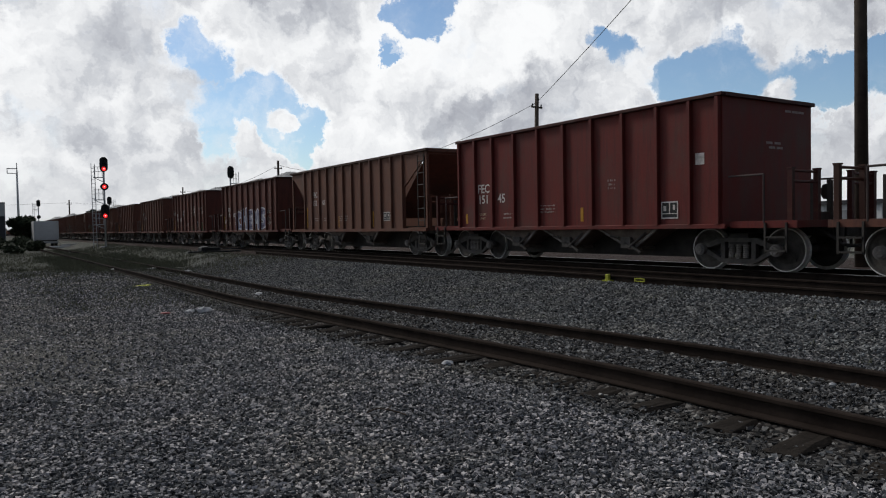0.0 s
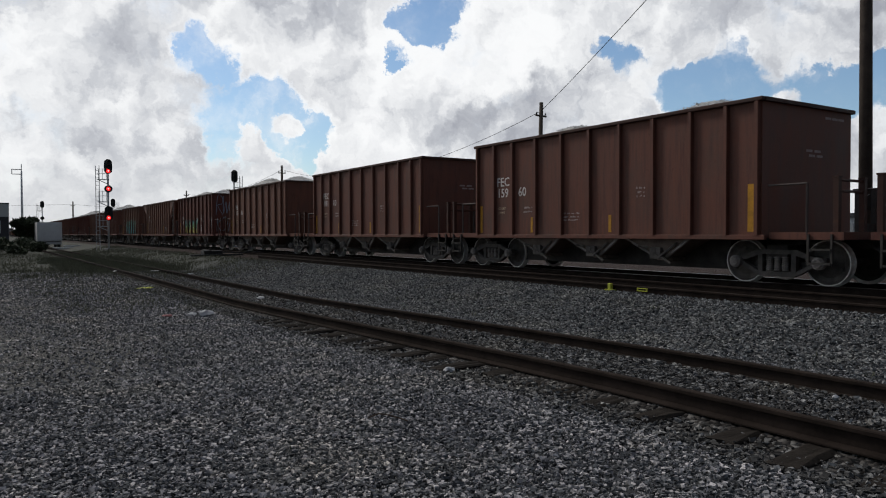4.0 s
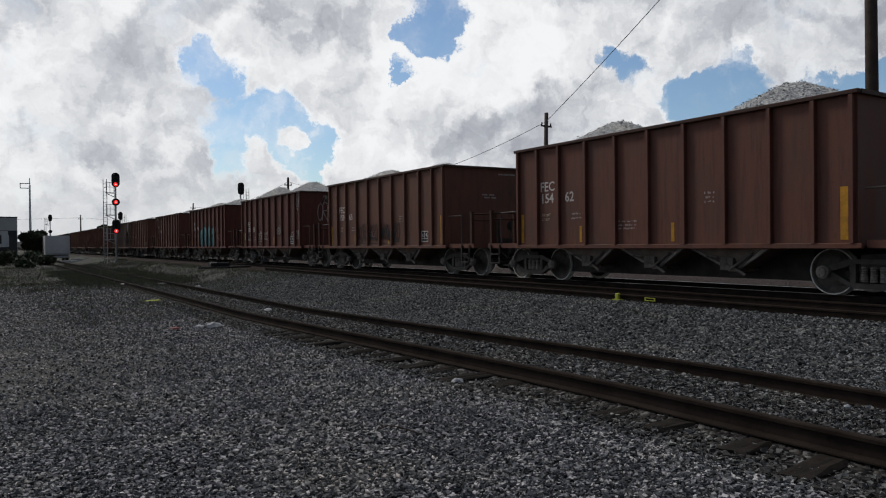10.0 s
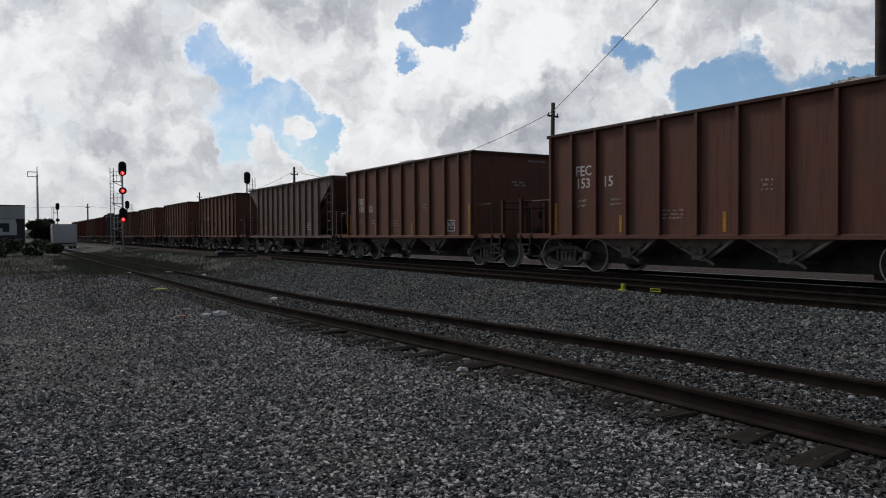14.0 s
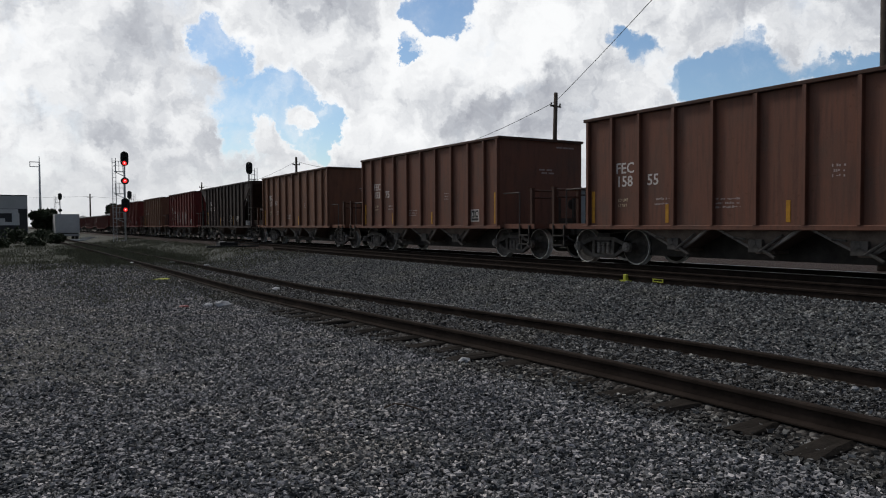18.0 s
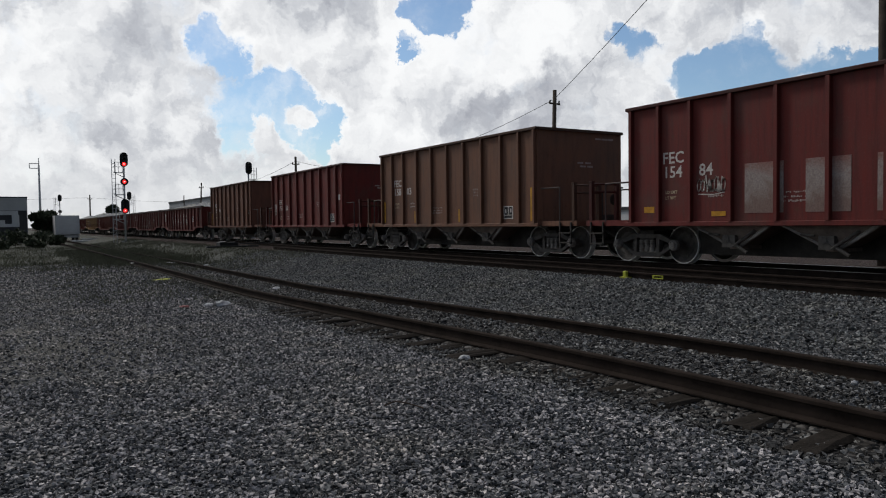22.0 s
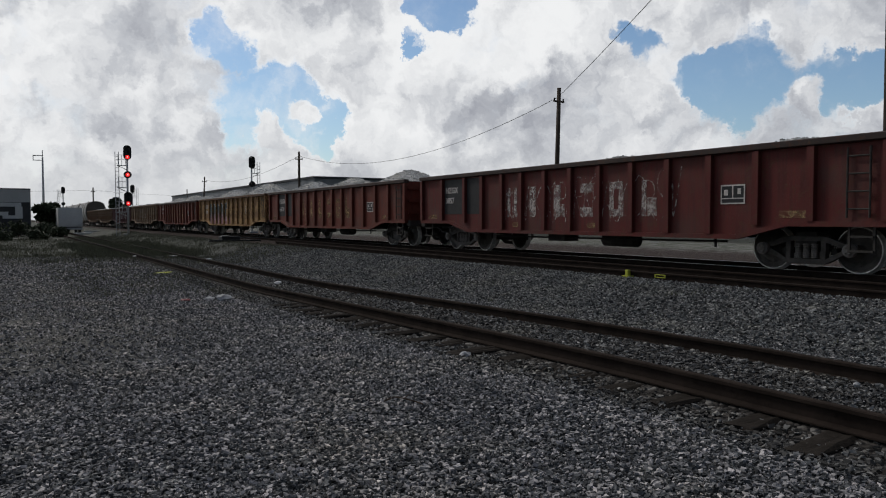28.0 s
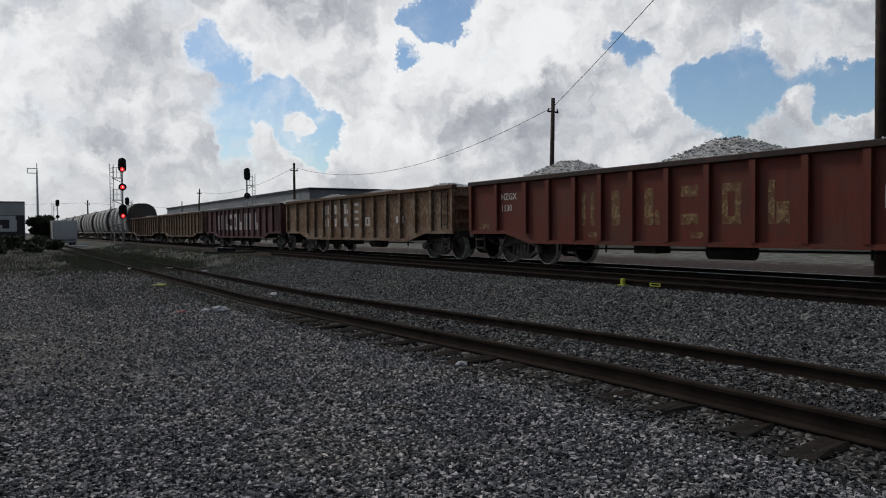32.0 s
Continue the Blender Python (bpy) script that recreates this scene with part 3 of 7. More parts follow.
def stones(name, label, xs, ys, zs, radius, mat, coarse=False, parent=None, seed=5):
    """A spread of broken stones, one mesh."""
    rng = np.random.default_rng(seed)
    shapes, tri = stone_shapes(12, coarse)
    n = len(xs)
    pick = rng.integers(0, len(shapes), n)
    ang = rng.random((n, 3)) * math.tau
    c, s = np.cos(ang), np.sin(ang)
    tilt = 0.45
    cx, sx = np.cos((ang[:, 1] - math.pi) * tilt), np.sin((ang[:, 1] - math.pi) * tilt)
    v = shapes[pick] * radius[:, None, None]
    x, y, z = v[..., 0], v[..., 1], v[..., 2]
    y, z = y * cx[:, None] - z * sx[:, None], y * sx[:, None] + z * cx[:, None]
    x, y = x * c[:, :1] - y * s[:, :1], x * s[:, :1] + y * c[:, :1]
    v = np.stack([x + xs[:, None], y + ys[:, None], z + zs[:, None]], -1).reshape(-1, 3)
    f = (tri[None] + (np.arange(n) * shapes.shape[1])[:, None, None]).reshape(-1, 3)
    ob = put(name, raw_mesh(name, v, f, mat), parent)
    return tagged(ob, label, "gravel" if parent is None else "", kind="stuff")


def spread(rng, x0, x1, y0, y1, per_m2, keep):
    n = int((x1 - x0) * (y1 - y0) * per_m2)
    x, y = x0 + (x1 - x0) * rng.random(n), y0 + (y1 - y0) * rng.random(n)
    k = rng.random(n) < keep(x, y)
    return x[k], y[k]


def build_gravel():
    rng = np.random.default_rng(21)

    def size(n, a, b):
        return a + (b - a) * rng.random(n) ** 2.2

    def in_bed(x, y):
        return np.abs(x - siding_x(y)) < 1.5

    def near_keep(x, y):
        r = np.hypot(x, y)
        ang = np.arctan2(x, y)
        dirt = sstep(3.4, 0.5, x) * sstep(5.5, 9.0, y)
        return (0.53 * x + 0.848 * y > 3.3) * (r > 2.6) * (ang > -0.06) * (ang < 1.14) * (1 - 0.45 * dirt) * ~in_bed(x, y)

    def bed_keep(x, y):
        d = x - siding_x(y)
        # the ends of the ties stay half clear outside the near rail
        ends = (d < -0.8) & (d > -1.3)
        return in_bed(x, y) * (np.arctan2(x, y) < 1.14) * (1 - 0.5 * ends * (y < 13)) * (np.abs(np.abs(d) - 0.75) > 0.06)

    def close(x, y):
        return near_keep(x, y) * (np.hypot(x, y) < 6.0)

    def beyond(x, y):
        return near_keep(x, y) * (np.hypot(x, y) >= 6.0)
    x, y = spread(rng, -0.6, 6.0, 1.0, 6.0, 3200, close)
    r = size(len(x), 0.007, 0.025)
    stones("yard_gravel", "loose grey crushed stone of the yard", x, y, land(x, y) + 0.25 * r - 0.006, r, STONE, False, seed=5)
    x, y = spread(rng, -0.8, 7.2, 1.5, 8.0, 2200, beyond)
    r = size(len(x), 0.008, 0.029)
    stones("yard_gravel", "loose grey crushed stone of the yard", x, y, land(x, y) + 0.25 * r - 0.006, r, STONE, True, seed=15)
    x, y = spread(rng, -1.2, 7.4, 8.0, 21.0, 1000, near_keep)
    r = size(len(x), 0.010, 0.032)
    stones("yard_gravel", "grey crushed stone thinning out into trodden dirt", x, y, land(x, y) + 0.25 * r - 0.006, r, STONE, True, seed=6)
    x, y = spread(rng, -2.5, 4.6, 21.0, 36.0, 260, lambda x, y: 1 - 0.6 * sstep(26, 36, y))
    r = size(len(x), 0.014, 0.05)
    stones("yard_gravel", "scattered stones on the trodden dirt", x, y, land(x, y) + 0.25 * r - 0.006, r, STONE, True, seed=8)
    x, y = spread(rng, 4.0, 7.2, 1.5, 8.0, 1300, bed_keep)
    r = size(len(x), 0.011, 0.032)
    stones("track_ballast", "grimy brown ballast filling the siding", x, y, land(x, y) + 0.25 * r - 0.004, r, BED, False, seed=9)
    x, y = spread(rng, 4.0, 7.4, 8.0, 34.0, 560, bed_keep)
    r = size(len(x), 0.014, 0.042)
    stones("track_ballast", "grimy brown ballast filling the siding", x, y, land(x, y) + 0.25 * r - 0.004, r, BED, True, seed=10)
    x, y = spread(rng, 6.9, 10.95, 1.5, 32.0, 560, lambda x, y: (np.arctan2(x, y) < 1.2) * (1 - 0.7 * sstep(18, 32, y)) * ~in_bed(x, y))
    r = size(len(x), 0.015, 0.037)
    stones("line_ballast", "clean grey ballast on the shoulder of the line", x, y, land(x, y) + 0.3 * r - 0.004, r, SHOULDER, True, seed=7)


build_gravel()


# ---- tracks ----
RAIL_PROFILE = [(-0.066, 0), (0.066, 0), (0.066, 0.012), (0.012, 0.03), (0.010, 0.118), (0.036, 0.128), (0.036, 0.152), (0.028, 0.16), (-0.028, 0.16), (-0.036, 0.152), (-0.036, 0.128), (-0.010, 0.118), (-0.012, 0.03), (-0.066, 0.012)]


def rail_mesh(path, shiny):
    bm = bmesh.new()
    rings = []
    for i, p in enumerate(path):
        a, b = path[max(0, i - 1)], path[min(len(path) - 1, i + 1)]
        d = Vector((b[0] - a[0], b[1] - a[1], 0)).normalized()
        side = Vector((d.y, -d.x, 0))
        rings.append([bm.verts.new(Vector(p) + side * u + Vector((0, 0, w))) for u, w in RAIL_PROFILE])
    n = len(RAIL_PROFILE)
    for r, s in zip(rings, rings[1:]):
        for k in range(n):
            f = bm.faces.new((r[k], r[(k + 1) % n], s[(k + 1) % n], s[k]))
            f.material_index = 1 if shiny and k in (6, 7, 8) else 0
    bm.faces.new(rings[0])
    bm.faces.new(rings[-1])
    return finish(bm, "rail", RUST, RAILTOP)


def tie_mesh(key, length, width=0.23, height=0.16):
    """An old timber: split, rounded and frayed towards its ends."""
    def fill(bm):
        rng = random.Random(key)
        n = 8
        rings = []
        for i in range(n + 1):
            x = -length / 2 + length * i / n
            end = i in (0, n)
            ring = []
            for y, z in ((-width / 2, -height), (width / 2, -height), (width / 2, -0.02), (width * 0.36, 0), (width * 0.08, -0.006), (-width * 0.05, -0.014 if end else -0.004), (-width * 0.36, 0), (-width / 2, -0.02)):
                ring.append(bm.verts.new((x + (rng.uniform(-0.05, 0.05) if end else 0), y + rng.uniform(-0.014, 0.014), z + rng.uniform(-0.012, 0.004) - (0.012 if end else 0))))
            rings.append(ring)
        for a, b in zip(rings, rings[1:]):
            for k in range(8):
                bm.faces.new((a[k], a[(k + 1) % 8], b[(k + 1) % 8], b[k]))
        bm.faces.new(rings[0])
        bm.faces.new(rings[-1])
    return cached(("tie", key, length), lambda: made("tie", TIE, fill))


def build_tracks():
    rng = random.Random(8)
    siding = tagged(new("siding_track"), "rusty siding rails on old half-buried timber ties", "railway track", kind="structure")
    ys = [-6 + 1.5 * k for k in range(68)]
    for side in (-0.75, 0.75):
        put("rail", rail_mesh([(float(siding_x(y)) + side, y, siding_z(y)) for y in ys], False), siding, None, "brown rusted steel rail")
    y = -3.0
    while y < 62:
        m = pose(float(siding_x(y)) + rng.uniform(-0.12, 0.1), y, siding_z(y) + rng.uniform(-0.012, 0.012) - (0.05 if y > 13 else 0.004), rng.uniform(-1, 1), rng.uniform(-0.8, 0.8), rng.uniform(-4, 4))
        put("tie", tie_mesh(rng.randrange(6), rng.choice((2.35, 2.5, 2.65))), siding, m)
        y += rng.uniform(0.53, 0.62)
    line = tagged(new("main_track"), "main line and merging turnout rails on dark ties", "railway track", kind="structure")
    for x, shiny, y0, y1 in ((TRACK_X + 0.755, True, -90, 700), (TRACK_X - 0.755, True, -90, 700), (12.35, False, -90, 46), (10.98, False, -90, 34)):
        far = [(x + (0.0 if shiny else 0.0006 * max(0, y - 12) ** 2), y, RAIL_Z - 0.16 - (0 if shiny else 0.02)) for y in ([-90, -30, -10] + [2 * k for k in range(-4, 40)] + [90, 140, 250, 400, 700]) if y0 <= y <= y1]
        put("rail", rail_mesh(far, shiny), line, None, "steel rail with polished head" if shiny else "dull brown rail of the turnout")
    y = -6.0
    while y < 62:
        m = pose(13.25 + rng.uniform(-0.12, 0.12), y, RAIL_Z - 0.165 + rng.uniform(-0.01, 0.005), 0, 0, rng.uniform(-0.8, 0.8))
        put("tie", tie_mesh(rng.randrange(6), 5.2), line, m)
        y += 0.56


build_tracks()


# ---- running gear ----
WHEEL_R = 0.44
HALF = 1.6  # half the width of a car body


def wheelset_mesh():
    def fill(bm):
        for s in (-1, 1):
            prof = [(0.66, 0.09, 1), (0.67, 0.20, 1), (0.70, 0.34, 1), (0.665, 0.385, 1), (0.655, 0.41, 0), (0.655, 0.482, 0), (0.685, 0.482, 0), (0.70, 0.462, 0), (0.79, 0.455, 0), (0.80, 0.448, 1), (0.80, 0.405, 1), (0.765, 0.37, 1), (0.745, 0.30, 1), (0.79, 0.17, 1), (0.80, 0.10, 1), (0.80, 0.0, 1)]
            lathe(bm, [(s * a, r * 0.967, m) for a, r, m in prof], n=32)
            # rim face catches the light
            lathe(bm, [(s * 0.804, 0.444, 0), (s * 0.804, 0.422, 0)], n=32)
        tube(bm, (-1.08, 0, 0), (1.08, 0, 0), 0.075, 12, mi=1)
        for k in range(3):
            a = k * math.tau / 3
            for s in (-0.752, 0.752):
                tube(bm, (s - 0.03, 0.27 * math.cos(a), 0.27 * math.sin(a)), (s + 0.03, 0.27 * math.cos(a), 0.27 * math.sin(a)), 0.035, 8, mi=1)
    return cached("wheelset", lambda: made("wheelset", (RIM, STEEL), fill))


def side_frame_mesh():
    def fill(bm):
        prism(bm, [(-1.0, 0.38), (-0.76, 0.36), (-0.46, 0.19), (-0.34, 0.15), (0.34, 0.15), (0.46, 0.19), (0.76, 0.36), (1.0, 0.38), (1.0, 0.44), (0.72, 0.43), (0.40, 0.25), (-0.40, 0.25), (-0.72, 0.43), (-1.0, 0.44)], -0.06, 0.06)
        prism(bm, [(-1.02, 0.47), (-0.70, 0.48), (-0.34, 0.60), (0.34, 0.60), (0.70, 0.48), (1.02, 0.47), (1.02, 0.54), (0.74, 0.57), (0.42, 0.69), (-0.42, 0.69), (-0.74, 0.57), (-1.02, 0.54)], -0.06, 0.06)
        for y in (-0.36, 0.36):
            box(bm, -0.06, 0.06, y - 0.05, y + 0.05, 0.24, 0.61)
    return cached("side_frame", lambda: made("side_frame", STEEL, fill))


def spring_mesh():
    def fill(bm):
        prof = []
        for k in range(7):
            prof += [(0.265 + 0.042 * k, 0.045, 0), (0.275 + 0.042 * k, 0.064, 0), (0.293 + 0.042 * k, 0.064, 0)]
        lathe(bm, [(0.26, 0.0, 0)] + prof + [(0.56, 0.0, 0)], n=10)
        bmesh.ops.rotate(bm, verts=bm.verts[:], matrix=Matrix.Rotation(math.radians(-90), 3, "Y"))
    return cached("spring", lambda: made("spring", CHUTE, fill))


def bearing_mesh():
    def fill(bm):
        lathe(bm, [(0.0, 0.125, 0), (0.10, 0.125, 0), (0.12, 0.09, 0), (0.14, 0.085, 0), (0.145, 0.0, 0)], n=16)
        for k in range(3):
            a = k * math.tau / 3
            tube(bm, (0.12, 0.06 * math.cos(a), 0.06 * math.sin(a)), (0.16, 0.06 * math.cos(a), 0.06 * math.sin(a)), 0.015, 6)
    return cached("bearing", lambda: made("bearing_cap", CHUTE, fill))


def bolster_mesh():
    def fill(bm):
        box(bm, -1.06, 1.06, -0.22, 0.22, 0.52, 0.78)
        box(bm, -0.3, 0.3, -0.9, 0.9, 0.56, 0.66)
        for y in (-0.5, 0.5):
            box(bm, -0.95, 0.95, y - 0.06, y + 0.06, 0.34, 0.46)
    return cached("bolster", lambda: made("bolster", GREASE, fill))


WHEELSETS = []


def bogie(car, y, wheelbase=1.78):
    b = put("bogie", bolster_mesh(), car, shift(0, y, 0), "cast steel freight bogie, grimy black")
    for x in (-1.02, 1.02):
        put("side_frame", side_frame_mesh(), b, shift(x, 0, 0))
        for k in (-0.17, 0.0, 0.17):
            put("spring", spring_mesh(), b, shift(x * 1.02, k, 0))
    for k in (-1, 1):
        for s in (-1, 1):
            put("bearing_cap", bearing_mesh(), b, pose(s * 1.06, k * wheelbase / 2, WHEEL_R, 0, 0, 0 if s > 0 else 180))
        w = put("wheelset", wheelset_mesh(), b, None, "wheelset with bright worn rims")
        w.matrix_parent_inverse = shift(0, k * wheelbase / 2, WHEEL_R)
        WHEELSETS.append(w)


def coupler_mesh():
    def fill(bm):
        box(bm, -0.09, 0.09, -0.75, 0.05, 0.75, 0.98)
        box(bm, -0.2, 0.2, -0.02, 0.20, 0.70, 1.02)
        box(bm, -0.2, -0.04, 0.15, 0.42, 0.72, 1.0)
        tube(bm, (0.45, -0.3, 0.95), (0.35, 0.25, 0.55), 0.03, 6)
        tube(bm, (0.35, 0.25, 0.55), (0.05, 0.55, 0.50), 0.03, 6)
    return cached("coupler", lambda: made("coupler", GREASE, fill))


# ---- lettering and paint on the near side ----
def face_west(y, z, x=-HALF - 0.004):
    """Writing plane on the side that looks to -x: reads towards -y."""
    return Matrix(((0, 0, -1, x), (-1, 0, 0, y), (0, 1, 0, z), (0, 0, 0, 1)))


def text_mesh(s, size):
    def build():
        cu = bpy.data.curves.new("lettering", "FONT")
        cu.body, cu.size, cu.extrude, cu.resolution_u = s, size, 0.001, 2
        cu.offset = 0.014 * size
        cu.align_x = "LEFT"
        ob = bpy.data.objects.new("lettering", cu)
        scene.collection.objects.link(ob)
        me = bpy.data.meshes.new_from_object(ob.evaluated_get(bpy.context.evaluated_depsgraph_get()))
        bpy.data.objects.remove(ob)
        me.materials.clear()
        return me
    return cached(("text", s, size), build)


def write(car, s, y, z, size, mat=None, x=-HALF - 0.004):
    me = text_mesh(s, size)
    if not me.materials:
        me.materials.append(mat or LETTER)
    return put("lettering", me, car, face_west(y, z, x), "white stencilled lettering")


def plate_mesh(w, h, mat, key=""):
    def fill(bm):
        box(bm, -0.003, 0.003, -w / 2, w / 2, 0, h)
    return cached(("plate", round(w, 3), round(h, 3), mat.name), lambda: made("marking", mat, fill))


def stripe(car, y, z, w, h, mat=None, name="safety_stripe", x=-HALF - 0.004, label=""):
    return put(name, plate_mesh(w, h, mat or YELLOW), car, shift(x, y, z), label)


def data_panel(car, y, z, w=0.5, h=0.42, x=-HALF - 0.006):
    """Black inspection panel in a white frame, split in two."""
    def fill(bm):
        t = 0.028
        for a, b, c, d in ((-w / 2, w / 2, 0, t), (-w / 2, w / 2, h - t, h), (-w / 2, -w / 2 + t, 0, h), (w / 2 - t, w / 2, 0, h), (-t / 2, t / 2, h * 0.3, h), (-w / 2, w / 2, h * 0.27, h * 0.32)):
            box(bm, -0.005, 0.001, a, b, c, d, 0)
    board = put("data_panel", plate_mesh(w, h, BLACK), car, shift(x, y, z), "black inspection panel in a white frame")
    put("panel_frame", cached(("panel", w, h), lambda: made("panel_frame", LETTER, fill)), board)
    for a, b, c, d in ((-w * 0.33, -w * 0.2, h * 0.5, h * 0.8), (w * 0.2, w * 0.36, h * 0.45, h * 0.75)):
        put("marking", plate_mesh(b - a, d - c, LETTER), board, shift(-0.003, (a + b) / 2, c))


def bars(car, y, z, w, rows, size=0.055, mat=None, x=-HALF - 0.004, seed=0):
    """Small print too fine to read: rows of short strokes in words."""
    def fill(bm):
        rng = random.Random(seed)
        for r in range(rows):
            p, zz, k = w / 2 - rng.uniform(0, 0.08), -r * size * 1.9, 0
            while p > -w / 2 + rng.uniform(0, 0.1):
                n = rng.uniform(0.018, 0.034)
                lo = rng.choice((0.0, 0.0, 0.35)) * size
                box(bm, -0.002, 0.002, p - n, p, zz + lo, zz + size * rng.choice((1.0, 0.8, 0.6)))
                k += 1
                p -= n + (0.06 if rng.random() < 0.22 else 0.013)
    ob = put("small_print", cached(("bars", w, rows, size, seed, (mat or FADED).name), lambda: made("small_print", mat or FADED, fill)), car, shift(x, y, z), "block of small faded stencil print")
    tagged(ob, kind="stuff")


STROKES = (
    ((0, 1), (0.15, 0), (0.4, 0.7), (0.6, 0), (1, 1)),
    ((0.9, 0.75), (0.5, 1), (0.1, 0.6), (0.2, 0.1), (0.6, 0), (0.95, 0.25)),
    ((0, 0), (0.1, 1), (0.7, 0.95), (0.75, 0.6), (0.15, 0.5), (0.9, 0)),
    ((0.9, 0.85), (0.4, 1), (0.15, 0.7), (0.75, 0.4), (0.6, 0.05), (0, 0.1)),
    ((0.1, 1), (0.1, 0), (0.12, 0.5), (0.8, 0.95), (0.3, 0.5), (0.95, 0)),
    ((0.5, 1), (0.1, 0.75), (0.1, 0.25), (0.5, 0), (0.9, 0.3), (0.85, 0.8), (0.45, 0.95)),
    ((0, 0), (0.45, 1.1), (0.8, 0), (0.6, 0.4), (0.2, 0.4)),
)


def ribbon(bm, pts, thick, x=0.0):
    for (y0, z0), (y1, z1) in zip(pts, pts[1:]):
        d = Vector((y1 - y0, z1 - z0))
        if d.length < 1e-4:
            continue
        o = Vector((-d.y, d.x)).normalized() * thick / 2
        e = d.normalized() * thick * 0.35
        bm.faces.new([bm.verts.new((x, y, z)) for y, z in ((y0 + o.x - e.x, z0 + o.y - e.y), (y1 + o.x + e.x, z1 + o.y + e.y), (y1 - o.x + e.x, z1 - o.y + e.y), (y0 - o.x - e.x, z0 - o.y - e.y))])


def hem(bm, pts, thick, x):
    """A closed outline as one strip round the block."""
    n, rings = len(pts), []
    for i in range(n):
        p, q, r = (Vector(pts[(i + k) % n]) for k in (-1, 0, 1))
        d = ((q - p).normalized() + (r - q).normalized())
        d = d.normalized() if d.length > 0.05 else (q - p).normalized()
        o = Vector((-d.y, d.x)) * thick / 2
        rings.append([bm.verts.new((x, v.x, v.y)) for v in (q + o, q - o)])
    for i in range(n):
        s, t = rings[i], rings[(i + 1) % n]
        bm.faces.new((s[0], t[0], t[1], s[1]))


def curve_through(pts, n=5):
    out = []
    for i in range(len(pts) - 1):
        a, b, c, d = (Vector(pts[max(0, min(len(pts) - 1, i + k))]) for k in (-1, 0, 1, 2))
        for j in range(n):
            t = j / n
            out.append(0.5 * (2 * b + (c - a) * t + (2 * a - 5 * b + 4 * c - d) * t * t + (3 * b - a - 3 * c + d) * t ** 3))
    return [(v.x, v.y) for v in out] + [pts[-1]]


def scribble_mesh(key, w, h, mat, thick=0.03):
    """Spray-can tag: a run of quick slanted strokes, no letters."""
    def fill(bm):
        rng = random.Random(key)
        n = max(5, round(w / (0.26 * h)))
        cell = w / n
        for k in range(n):
            s = rng.choice(STROKES)
            top, foot = h * rng.uniform(0.75, 1.0), h * rng.uniform(0.0, 0.18)
            pts = [(w / 2 - (k + p * 1.15 + 0.18 * q) * cell, foot + (top - foot) * q) for p, q in s]
            ribbon(bm, curve_through(pts), thick * rng.uniform(0.6, 1.0), -0.0004 * k)
        if rng.random() < 0.6:
            ribbon(bm, [(w * 0.45, -0.06 * h), (-w * 0.1, -0.12 * h), (-w * 0.5, 0.0)], thick * 0.6)
    return cached(("scrawl", key, w, h, mat.name), lambda: made("scrawl", mat, fill))


def scrawl(car, y, z, w, h, mat=None, key=0, x=-HALF - 0.006, thick=0.03, end=False):
    m = shift(x, y, z) if not end else pose(x, y, z, 0, 0, 90)
    put("spray_scrawl", scribble_mesh(key, w, h, mat or LETTER, thick), car, m, "loose spray-painted scrawl")


